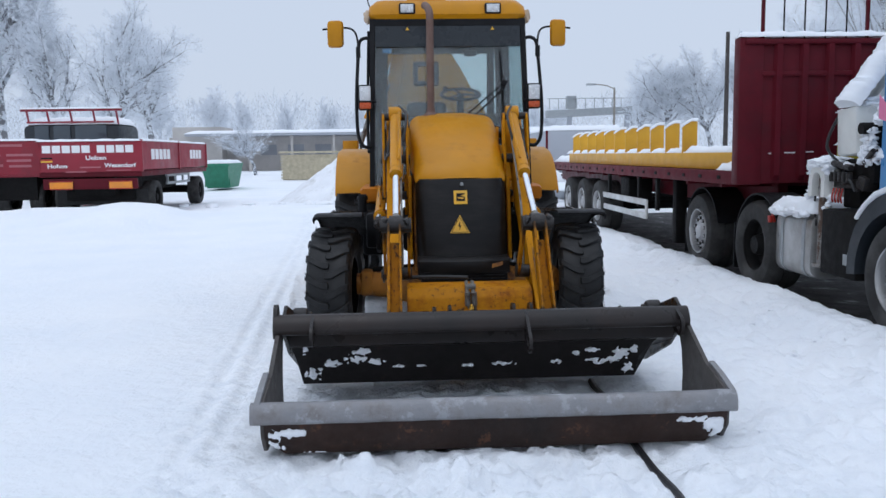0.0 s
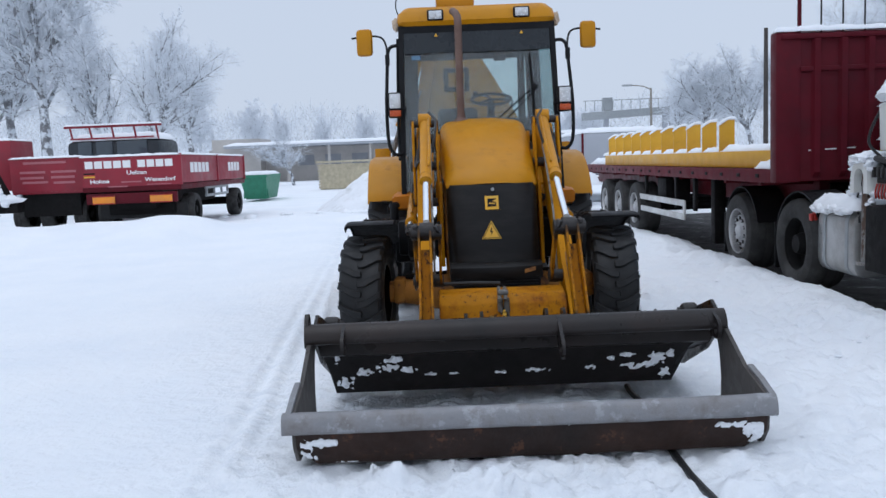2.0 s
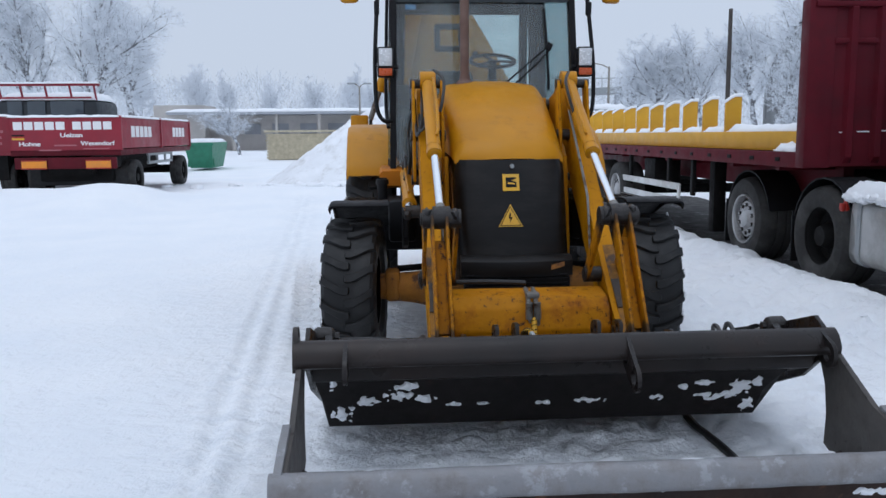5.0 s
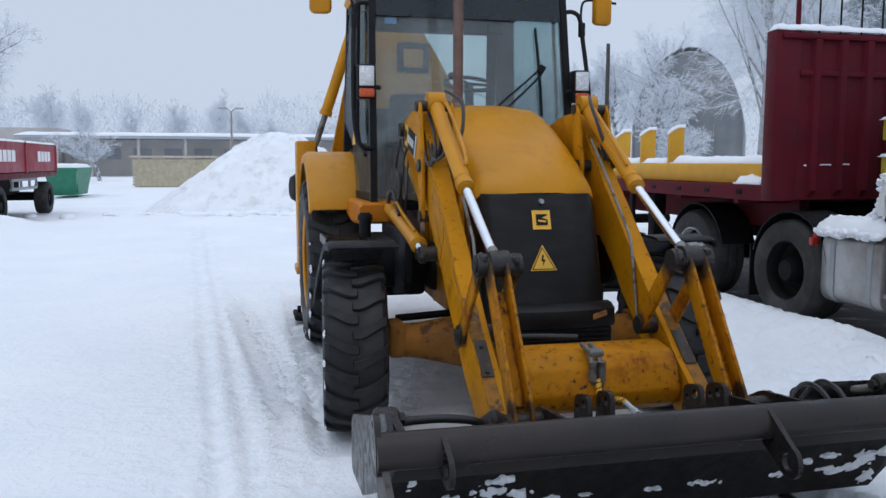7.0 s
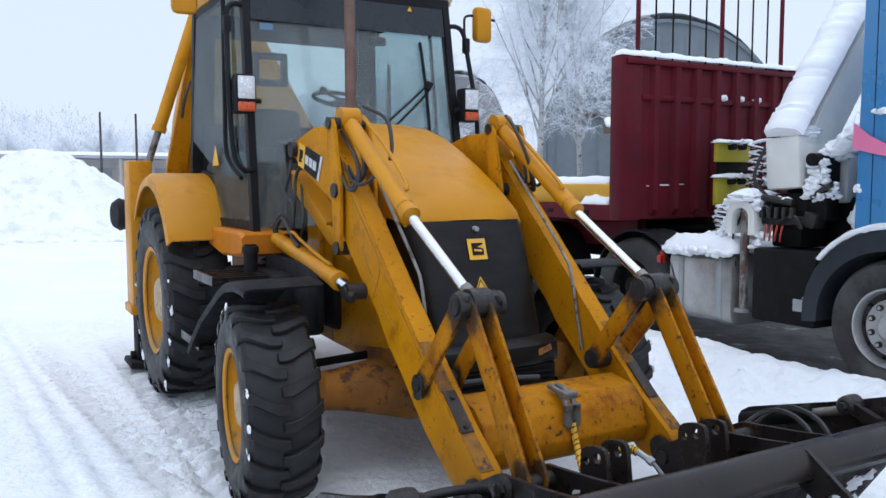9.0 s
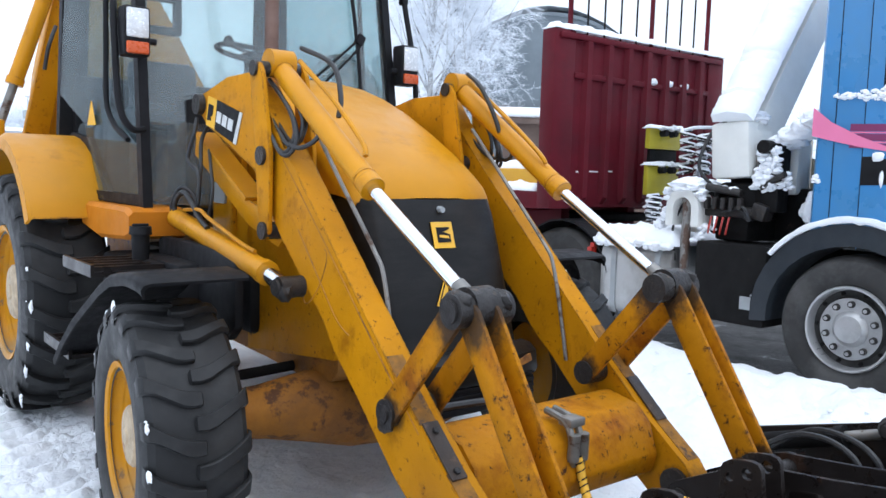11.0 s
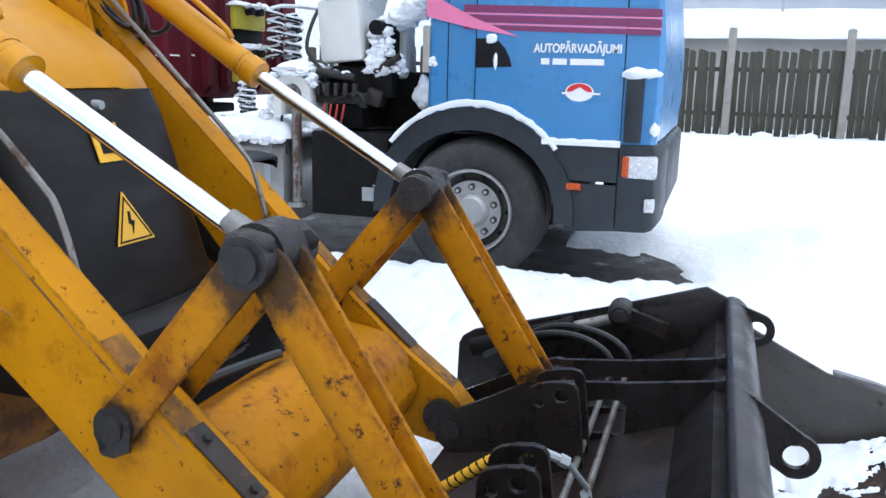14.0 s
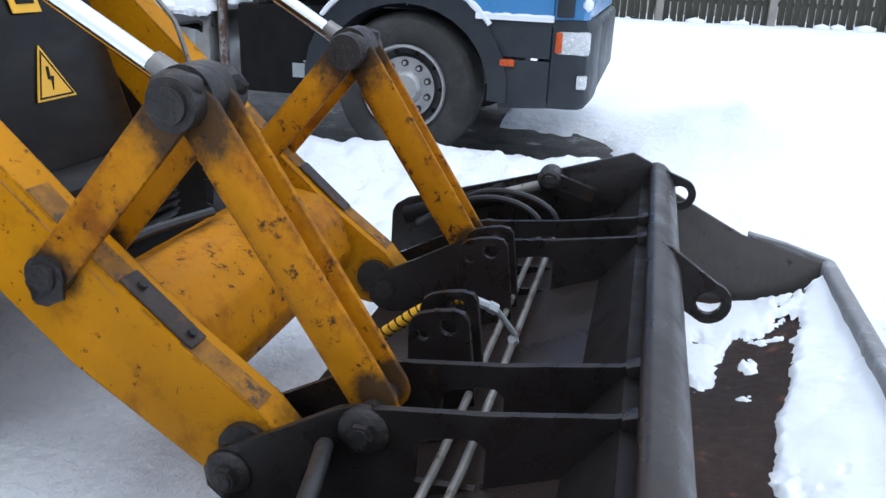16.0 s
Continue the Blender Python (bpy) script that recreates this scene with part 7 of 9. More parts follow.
for k in range(33):
    t = k / 32
    a = math.radians(38 + 104 * t)
    h = 0.004 + 0.022 * math.sin(math.pi * t) * (1 + 0.8 * noise.noise((k * 0.35, 1, 1))) + 0.012 * noise.noise((k * 0.9, 4, 0))
    r0 = 0.64
    out = -0.045 - 0.01 * noise.noise((k * 0.5, 0, 2))
    rings.append([(SX + dx, 0.61 - rr * math.cos(a) * 1.08, 0.5 + rr * math.sin(a) * 1.05) for dx, rr in ((out + 0.015, r0 - 0.022 - 0.012 * noise.noise((k * 0.7, 9, 0))), (out + 0.004, r0 - 0.006), (out + 0.008, r0 + h * 0.7), (0.06, r0 + h), (0.1, r0))])
shape_ring(b, rings)
part("snow", b, SNOW, arch, "snow lying along the wheel arch", 70)
b = mesh()
rings = []
for k in range(20):
    y = 0.16 - 0.47 * k / 19
    h = 0.03 * (1 + 0.5 * noise.noise((k * 0.6, 2, 0)))
    rings.append([(SX - 0.035, y, 0.94), (SX - 0.04, y, 0.95 + h * 0.6), (SX - 0.005, y, 0.95 + h), (SX + 0.02, y, 0.945)])
shape_ring(b, rings)
part("snow", b, SNOW, lorry, "strip of snow on the step edge", 70)
b = mesh()
for cx, cy, cz, rx, ry, rz in ((-0.03, -0.375, 1.37, 0.05, 0.075, 0.035), (0.0, -0.45, 1.37, 0.05, 0.07, 0.03), (0.0, -0.5, 1.05, 0.02, 0.03, 0.04)):
    lump(b, (SX + cx, cy, cz), (rx, ry, rz), cy * 7)
clots(b, [((SX - 0.008, 0.72 - 0.115 * k, 1.935 + 0.012 * noise.noise((k * 0.8, 0, 1)) - 0.003 * k), (0.015, 0.085, 0.022 + 0.012 * (k % 3))) for k in range(8)], 130, 0.009, 0.022, 3)
clots(b, [((SX - 0.006, 0.875, 1.42), (0.01, 0.03, 0.035))], 14, 0.008, 0.018, 8)
part("snow", b, SNOW, cab, "snow caught on the cab", 70)
b = mesh()
snow_cap(b, SX + 0.05, SX + 2.45, -0.2, 0.88, 2.95, 0.12, 0.09, 3.0)
part("snow", b, SNOW, cab, "snow on the cab roof", 70)
# chassis, box, tank, catwalk
b = mesh()
box(b, (SX + 0.85, 3.0, 0.78), (0.12, 5.2, 0.28), bev=0.01)
box(b, (SX + 1.65, 3.0, 0.78), (0.12, 5.2, 0.28), bev=0.01)
for y in (1.3, 2.7, 3.9, 5.3):
    box(b, (SX + 1.25, y, 0.78), (0.8, 0.12, 0.2))
box(b, (SX + 1.25, 3.85, 1.0), (0.9, 0.9, 0.08), bev=0.02)
for y in (3.09, 4.66):
    cyl(b, (SX + 0.1, y, 0.49), (SX + 2.4, y, 0.49), 0.09)
part("chassis", b, CHASSIS, lorry, "dirty black lorry chassis")
b = mesh()
box(b, (SX + 0.2, 1.46, 0.67), (0.4, 0.56, 0.56), bev=0.02)
part("battery_box", b, CHASSIS, lorry, "black box behind the front wheel")
b = mesh()
box(b, (SX + 0.0, 1.3, 0.55), (0.01, 0.12, 0.09))
box(b, (SX - 0.008, 1.25, 0.61), (0.006, 0.06, 0.012))
part("latch", b, GALV, lorry)
b = mesh()
prof = [(0.0, 0.4), (0.012, 0.35), (0.04, 0.31), (0.09, 0.29), (0.52, 0.29), (0.58, 0.31), (0.6, 0.36), (0.6, 0.82), (0.57, 0.87), (0.52, 0.88), (0.09, 0.88), (0.04, 0.86), (0.012, 0.82), (0.0, 0.77)]
prism(b, [(SX + 0.02 + u, z) for u, z in prof], "y", 1.96, 2.64, 0.012)
tank = part("fuel_tank", b, ALU, lorry, "aluminium fuel tank with snow on it")
for y in (2.08, 2.5):
    b = mesh()
    prism(b, [(SX + 0.012 + u * 1.02, z * 1.012 - 0.008) for u, z in prof], "y", y - 0.025, y + 0.025)
    part("strap", b, GALV, tank, "steel tank strap")
b = mesh()
box(b, (SX + 0.04, 2.74, 0.6), (0.04, 0.05, 0.5), bev=0.01)
box(b, (SX + 0.0, 2.74, 0.78), (0.03, 0.05, 0.07), bev=0.008)
part("tail_lamp", b, LAMP_RED, lorry, "red reflector lamp")
b = mesh()
snow_cap(b, SX - 0.03, SX + 0.66, 1.92, 2.69, 0.885, 0.11, 0.03, 5.0, 0.45)
clots(b, [((SX - 0.03, 1.98 + 0.08 * k, 0.885 + 0.012 * noise.noise((k, 1, 1))), (0.025, 0.05, 0.025 + 0.012 * (k % 2))) for k in range(9)], 90, 0.016, 0.036, 21)
part("snow", b, SNOW, tank, "thick cushion of snow on the tank", 70)
for y in (3.09, 4.66):
    b = mesh()
    rings = []
    for k in range(11):
        a = math.radians(15 + 150 * k / 10)
        rings.append([(x, y - r * math.cos(a), 0.48 + r * math.sin(a)) for x, r in ((SX + 0.02, 0.53), (SX + 0.02, 0.545), (SX + 0.4, 0.545), (SX + 0.4, 0.53))])
    shape_ring(b, rings)
    box(b, (SX + 0.2, y + 0.56, 0.42), (0.36, 0.015, 0.5))
    part("mudguard", b, BLACK, lorry, "black mudguard", 50)
# crane across the frame behind the cab
crane_p = mesh()
box(crane_p, (SX + 1.25, 1.45, 1.06), (2.3, 0.28, 0.24), bev=0.02)
box(crane_p, (SX + 0.25, 1.4, 1.24), (0.34, 0.34, 0.28), bev=0.04)
cyl(crane_p, (SX + 0.3, 1.45, 0.95), (SX + 0.3, 1.45, 1.5), 0.13)
strut(crane_p, (SX + 0.75, 0.9, 1.0), (SX + 0.75, 0.72, 1.9), 0.5, 0.22)
box(crane_p, (SX + 0.6, 1.0, 1.15), (0.5, 0.5, 0.4), bev=0.03)
crane = part("crane_base", crane_p, CHASSIS, lorry, "dark greasy crane base")
b = mesh()
box(b, (SX + 0.2, 1.46, 1.62), (0.34, 0.32, 0.42), Matrix.Rotation(radians(-4), 4, "X"), bev=0.03)
strut(b, (SX + 0.25, 1.46, 1.7), (SX + 1.45, 1.46, 3.35), 0.3, 0.3)
box(b, (SX + 0.4, 1.16, 1.5), (0.2, 0.2, 0.4), bev=0.03)
part("crane_boom", b, WHITE_PAINT, crane, "white crane boom slanting up across the lorry")
b = mesh()
rings = []
for k in range(81):
    t = k / 80
    p = Vector((SX + 0.03, 1.46, 1.85)).lerp(Vector((SX + 1.28, 1.46, 3.52)), t)
    d = Vector((-0.8, 0, 0.6))
    h = 0.07 * (1 + 0.4 * noise.noise((k * 0.13, 0, 0)) + 0.35 * noise.noise((k * 0.5, 3, 0)))
    p = p + d * 0.012 * noise.noise((k * 0.7, 5, 1))
    rings.append([p + Vector((0, -0.17, 0)) - d * 0.03, p + Vector((0, -0.15, 0)) + d * h * 0.7, p + d * h * 1.2, p + Vector((0, 0.15, 0)) + d * h * 0.7, p + Vector((0, 0.17, 0)) - d * 0.03])
shape_ring(b, rings)
for c, r in (((SX + 0.22, 1.44, 1.86), (0.16, 0.16, 0.06)), ((SX + 0.2, 1.12, 1.68), (0.1, 0.13, 0.06)), ((SX + 0.17, 1.02, 1.72), (0.11, 0.12, 0.07)), ((SX + 0.12, 0.92, 1.77), (0.11, 0.12, 0.07)), ((SX + 0.07, 0.83, 1.83), (0.1, 0.1, 0.06)),
             ((SX + 0.1, 1.72, 1.36), (0.12, 0.14, 0.04)), ((SX + 0.2, 0.86, 1.2), (0.08, 0.08, 0.12))):
    lump(b, c, r, c[1] * 11 + c[2] * 5, seg=4)
part("snow", b, SNOW, crane, "snow heaped on the folded crane", 70)
b = mesh()
clots(b, [((SX + 0.08, 1.17, 1.36 + 0.06 * k), (0.06, 0.1, 0.045)) for k in range(5)], 190, 0.014, 0.03, 5)
part("snow", b, SNOW, crane, "clotted snow frozen on the crane column", 70)
b = mesh()
cyl(b, (SX - 0.0, 1.17, 1.64), (SX + 0.12, 1.17, 1.64), 0.05, seg=14)
box(b, (SX + 0.16, 1.17, 1.42), (0.16, 0.18, 0.5), bev=0.02)
part("crane_cylinder", b, CHASSIS, crane, "dark crane cylinder behind the snow")
b = mesh()
cyl(b, (SX + 0.02, 1.79, 0.4), (SX + 0.02, 1.79, 1.27), 0.036)
cyl(b, (SX + 0.02, 1.79, 0.37), (SX + 0.02, 1.79, 0.4), 0.075)
part("outrigger", b, LEG, crane, "rust-streaked grey crane outrigger leg")
b = mesh()
rings = []
for k in range(13):
    a = math.pi * k / 12
    rings.append([(SX + dx, 1.79 - r * math.cos(a), 1.16 + r * 1.1 * math.sin(a) if r * math.sin(a) > 0.001 else 1.03) for dx, r in ((-0.05, 0.085), (-0.05, 0.15), (0.16, 0.15), (0.16, 0.085))])
shape_ring(b, rings)
box(b, (SX + 0.13, 1.79, 1.08), (0.05, 0.16, 0.2), bev=0.01)
part("outrigger_bracket", b, WHITE_PAINT, crane, "dirty pale arched outrigger bracket")
b = mesh()
lump(b, (SX + 0.05, 1.79, 1.345), (0.15, 0.18, 0.06), 3.3, seg=4)
clots(b, [((SX - 0.02, 1.94, 1.27), (0.05, 0.03, 0.06)), ((SX - 0.02, 1.64, 1.28), (0.05, 0.03, 0.05))], 44, 0.012, 0.028, 11)
part("snow", b, SNOW, crane, "cap of snow on the outrigger", 70)
for k, (c, r) in enumerate((((SX + 0.02, 1.62, 1.02), (0.04, 0.09, 0.03)), ((SX + 0.0, 1.97, 1.12), (0.05, 0.05, 0.07)), ((SX + 0.03, 2.04, 1.02), (0.04, 0.06, 0.05)), ((SX - 0.01, 1.66, 0.95), (0.03, 0.06, 0.03)), ((SX + 0.08, 1.02, 1.4), (0.05, 0.05, 0.06)), ((SX + 0.05, 1.5, 1.33), (0.05, 0.14, 0.012)))):
    b = mesh()
    clots(b, [(c, r)], 24, 0.011, 0.026, k * 7 + 1)
    part("snow", b, SNOW, crane, "clotted snow on the crane gear", 70)
b = mesh()
box(b, (SX + 0.12, 1.5, 1.16), (0.16, 0.5, 0.08), bev=0.015)
box(b, (SX + 0.1, 1.2, 1.17), (0.14, 0.12, 0.12), Matrix.Rotation(0.3, 4, "X"), bev=0.02)
cyl(b, (SX + 0.02, 1.33, 1.3), (SX + 0.02, 1.62, 1.34), 0.03, seg=12)
cyl(b, (SX + 0.06, 1.2, 1.35), (SX + 0.02, 1.0, 1.45), 0.022, seg=10)
for k in range(5):
    box(b, (SX + 0.0, 1.32 + 0.07 * k, 1.22), (0.05, 0.035, 0.09), bev=0.008)
part("valve_block", b, GREASE, crane, "greasy dark valve block")
b = mesh()
for k in range(6):
    o = k * 0.035
    tube(b, [(SX + 0.02 + o, 1.25 + 0.03 * k, 1.1), (SX - 0.01 + o, 1.3 + 0.04 * k, 1.2 - 0.02 * k), (SX + 0.04 + o, 1.5, 1.16 + 0.02 * k), (SX + 0.1, 1.62 + 0.02 * k, 1.3)], 0.012, 6)
tube(b, [(SX + 0.05, 1.6, 1.35), (SX - 0.02, 1.68, 1.5), (SX + 0.05, 1.63, 1.75), (SX + 0.15, 1.55, 1.85)], 0.014, 7)
tube(b, [(SX + 0.05, 1.85, 1.2), (SX + 0.0, 1.9, 1.0), (SX + 0.0, 1.86, 0.75)], 0.01, 6)
parts_of("hose", b, HOSE, crane, "black hydraulic hose in a tangle")
b = mesh()
for k in range(4):
    tube(b, [(SX - 0.01, 1.4 + k * 0.05, 1.12), (SX - 0.02, 1.41 + k * 0.05, 1.04), (SX + 0.0, 1.43 + k * 0.05, 0.99)], 0.008, 5)
parts_of("red_hose", b, LAMP_RED, crane, "thin red hose")
for z, h in ((1.375, 0.27), (1.752, 0.185)):
    b = mesh()
    box(b, (4.32, 2.92, z), (0.46, 0.05, h), bev=0.006)
    ybox = part("coupling_box", b, BUS_YELLOW, lorry, "bright yellow coupling plate behind the crane")
    b = mesh()
    for x in (4.26, 4.4):
        cyl(b, (x, 2.9, z + h / 2 - 0.04), (x, 2.83, z + h / 2 - 0.04), 0.034, 0.03, 12)
    for sock in parts_of("socket", b, BLACK, ybox, "black hose coupling"):
        pass
    b = mesh()
    snow_cap(b, 4.07, 4.58, 2.86, 2.97, z + h / 2 - 0.004, 0.035, 0.02, z * 9)
    clots(b, [((x, 2.86, z + h / 2 + 0.005), (0.05, 0.03, 0.02)) for x in (4.26, 4.4, 4.5)], 36, 0.012, 0.026, int(z * 10))
    part("snow", b, SNOW, ybox, "snow on the coupling plate", 70)
b = mesh()
box(b, (4.34, 2.94, 1.585), (0.4, 0.04, 0.15), bev=0.01)
box(b, (4.34, 2.96, 1.4), (0.06, 0.04, 0.75), bev=0.01)
part("coupling_panel", b, CHASSIS, lorry, "dark panel between the yellow plates")
for k, (x0, y0, z0, z1) in enumerate(((4.44, 2.74, 1.84, 1.43), (4.5, 2.6, 1.8, 1.42), (4.58, 2.66, 1.78, 1.44), (4.08, 2.8, 1.24, 1.0))):
    b = mesh()
    pts = []
    for i in range(71):
        a = 2 * math.pi * i / 13
        rr = 0.062 + 0.012 * noise.noise((i * 0.21, k, 0))
        pts.append((x0 + rr * math.cos(a) + 0.015 * math.sin(i * 0.06 + k), y0 + rr * math.sin(a), z0 + (z1 - z0) * i / 70))
    tube(b, pts, 0.013, 6, 1)
    coil = part("coil_hose", b, HOSE, lorry, "black spiral air hose under frost")
    b = mesh()
    tube(b, [(p[0], p[1], p[2] + 0.008) for p in pts if noise.noise((p[0] * 9, p[1] * 9, p[2] * 14)) > -2], 0.0135, 6, 1)
    clots(b, [(pts[i], (0.02, 0.02, 0.015)) for i in range(3, 70, 4)], 40, 0.008, 0.017, k + 2)
    part("snow", b, SNOW, coil, "frost clinging to the spiral hose", 70)
b = mesh()
tube(b, [(4.44, 2.78, 1.84), (4.55, 2.7, 1.87), (4.75, 2.5, 1.86), (4.9, 2.2, 1.8)], 0.016, 7)
parts_of("air_line", b, SNOW, lorry, "frosted air line to the trailer")
# the lorry stands in the lane, its wheels on the bare asphalt; the crane is set in from its side
base = lorry.location.copy()
spot = Vector((-1.85, -0.93, 1.36))
lorry.matrix_basis = Matrix.Translation(spot + (base - spot) * 1.05) @ Matrix.Scale(1.05, 4)
settle = (lorry.matrix_basis @ Matrix.Translation(-base)).inverted()
crane.matrix_basis = settle @ Matrix.Translation((0.32, 0.24, 0.0)) @ crane.matrix_basis
for ob in list(lorry.children):
    if ob.name.startswith(("coupling_", "coil_hose", "air_line")):
        ob.matrix_basis = settle @ ob.matrix_basis

# ---- red flatbed semitrailer ----
trailer = thing("semitrailer", (SX + 1.25, 10, 0), "wine-red flatbed semitrailer with a tall headboard", "trailer")
b = mesh()
HB0, HB1 = 1.1, 2.65
box(b, (SX + 1.255, 3.27, (HB0 + HB1) / 2), (2.06, 0.1, HB1 - HB0 - 0.02), bev=0.008)
headboard = part("headboard", b, WINE, trailer, "tall wine-red steel headboard")
for x in (0.13, 2.38):
    b = mesh()
    box(b, (SX + x, 3.28, (HB0 + HB1) / 2), (0.26, 0.16, HB1 - HB0), bev=0.012)
    part("corner_panel", b, WINE, headboard, "wine-red folded corner panel")
for k in range(7):
    b = mesh()
    x = SX + 0.42 + k * 0.28
    rings = []
    for z, d in ((2.6, 0.0), (2.57, 0.05), (1.2, 0.05), (1.14, 0.0)):
        rings.append([(x - 0.05, 3.222, z), (x - 0.03, 3.22 - d, z), (x + 0.03, 3.22 - d, z), (x + 0.05, 3.222, z)])
    shape_ring(b, rings)
    part("rib", b, WINE, headboard, "pressed upright rib")
b = mesh()
box(b, (SX + 1.25, 3.205, 2.27), (2.0, 0.03, 0.05), bev=0.008)
box(b, (SX + 1.25, 3.2, 2.6), (2.4, 0.05, 0.05), bev=0.008)
part("rail", b, WINE, headboard)
b = mesh()
for k, w in ((0, 0.07), (1, 0.12), (2, 0.12)):
    box(b, (SX + 0.38 + k * 0.2, 3.216, 1.43 + 0.006 * k), (w, 0.004, 0.012))
parts_of("mark", b, WHITE, headboard, "short white mark")
b = mesh()
snow_cap(b, SX, SX + 2.51, 3.19, 3.36, HB1, 0.055, 0.04, 6.0)
for x in (1.35, 1.6, 1.85):
    lump(b, (SX + x, 3.2, 2.31), (0.07, 0.03, 0.035), x)
part("snow", b, SNOW, headboard, "snow along the headboard top", 70)
for k in range(10):
    b = mesh()
    x = SX + 0.28 + k * 0.228
    thick = 0.022 if k in (0, 5, 9) else 0.009
    if k in (0, 5, 9):
        box(b, (x, 3.3, 3.15), (thick * 1.6, thick * 1.6, 1.0), bev=0.006)
    else:
        cyl(b, (x, 3.3, 2.65), (x, 3.3, 3.62), thick, seg=8)
    part("rack_post", b, WINE if k in (0, 5, 9) else CHASSIS, trailer, "upright rack post above the headboard" if thick > 0.015 else "thin upright rack bar")
b = mesh()
box(b, (SX + 1.3, 3.3, 3.62), (2.1, 0.05, 0.05), bev=0.006)
part("rack_rail", b, WINE, trailer)
b = mesh()
box(b, (SX + 0.03, 10.0, 1.17), (0.06, 13.3, 0.15), bev=0.008)
box(b, (SX + 2.48, 10.0, 1.17), (0.06, 13.3, 0.15), bev=0.008)
box(b, (SX + 1.25, 10.0, 1.2), (2.42, 13.3, 0.07))
box(b, (SX + 0.75, 10.0, 0.95), (0.12, 12.6, 0.34), bev=0.01)
box(b, (SX + 1.75, 10.0, 0.95), (0.12, 12.6, 0.34), bev=0.01)
for k in range(12):
    box(b, (SX + 1.25, 3.9 + k * 1.12, 1.1), (2.3, 0.08, 0.1))
deck = part("deck", b, WINE, trailer, "wine-red loading deck with a steel side rail")
b = mesh()
for k in range(22):
    box(b, (SX - 0.004, 3.7 + k * 0.58, 1.17), (0.012, 0.09, 0.04), bev=0.003)
parts_of("lashing_ring", b, CHASSIS, deck, "dark lashing points along the rail")
for y in (9.45, 10.75, 12.05):
    road_wheel(trailer, (SX + 0.04, y, WR + 0.03), WR, 0.34, True, "trailer_wheel")
b = mesh()
for y in (9.45, 10.75, 12.05):
    cyl(b, (SX + 0.1, y, 0.5), (SX + 2.4, y, 0.5), 0.08)
part("axle", b, CHASSIS, trailer)
b = mesh()
for z in (0.52, 0.72):
    box(b, (SX + 0.02, 7.85, z), (0.03, 2.7, 0.09), bev=0.008)
for y in (6.5, 9.2):
    box(b, (SX + 0.02, y, 0.62), (0.03, 0.07, 0.28), bev=0.008)
part("side_guard", b, GUARD_WHITE, trailer, "white side guard rails")
b = mesh()
for y in (6.1, 7.0, 8.8):
    box(b, (SX + 0.06, y, 0.88), (0.05, 0.08, 0.5), bev=0.006)
parts_of("guard_bracket", b, CHASSIS, trailer, "dark bracket under the deck")
b = mesh()
box(b, (SX + 0.35, 6.0, 0.62), (0.16, 0.16, 0.9), bev=0.01)
part("landing_leg", b, CHASSIS, trailer, "dark landing leg")
b = mesh()
box(b, (SX + 0.3, 8.0, 0.86), (0.4, 0.5, 0.4), bev=0.02)
part("tool_box", b, CHASSIS, trailer, "dark box under the deck")
b = mesh()
snow_cap(b, SX + 0.5, SX + 2.45, 3.5, 16.4, 1.235, 0.13, 0.14, 8.0, 0.4)
snow_cap(b, SX + 0.02, SX + 0.3, 3.4, 3.85, 1.245, 0.09, 0.05, 9.0, 0.4)
part("snow", b, SNOW, deck, "snow lying on the deck", 70)
# yellow beams with upright plates lying on the deck
beam = thing("crane_beam", (SX + 0.3, 8, 1.245), "yellow steel beam with a row of upright plates on the trailer", "steel beam")
b = mesh()
box(b, (SX + 0.3, 8.1, 1.345), (0.3, 9.3, 0.2), bev=0.012)
part("beam", b, BEAM_YELLOW, beam, "long yellow box beam")
for k in range(11):
    y = 5.42 + k * 0.7
    b = mesh()
    x0, x1 = SX + 0.17, SX + 0.37
    prism(b, [(x0, 1.42), (x1, 1.42), (x1, 1.86), (x0 + 0.12, 1.86), (x0, 1.79)], "y", y, y + 0.03, 0.004)
    prism(b, [(y, 1.44), (y + 0.03, 1.44), (y + 0.03, 1.7)], "x", x0 + 0.09, x0 + 0.11)
    pl = part("upright_plate", b, BEAM_YELLOW, beam, "yellow upright plate with a chamfered corner")
    b = mesh()
    rings = []
    for x, z in ((x0 - 0.01, 1.785), (x0 + 0.05, 1.83), (x0 + 0.12, 1.865), (x1 + 0.01, 1.868)):
        rings.append([(x, y - 0.012, z), (x, y - 0.01, z + 0.02), (x, y + 0.015, z + 0.035), (x, y + 0.04, z + 0.02), (x, y + 0.042, z)])
    shape_ring(b, rings)
    part("snow", b, SNOW, pl, "line of snow on the plate", 70)
b = mesh()
for k in range(12):
    y = 4.72 + k * 0.7
    if k:
        snow_cap(b, SX + 0.16, SX + 0.42, y + 0.04, y + 0.66, 1.444, 0.06, 0.05, k * 3.0)
    else:
        snow_cap(b, SX + 0.18, SX + 0.5, 3.6, y + 0.68, 1.444, 0.07, 0.06, 2.0)
part("snow", b, SNOW, beam, "snow lying between the plates", 70)


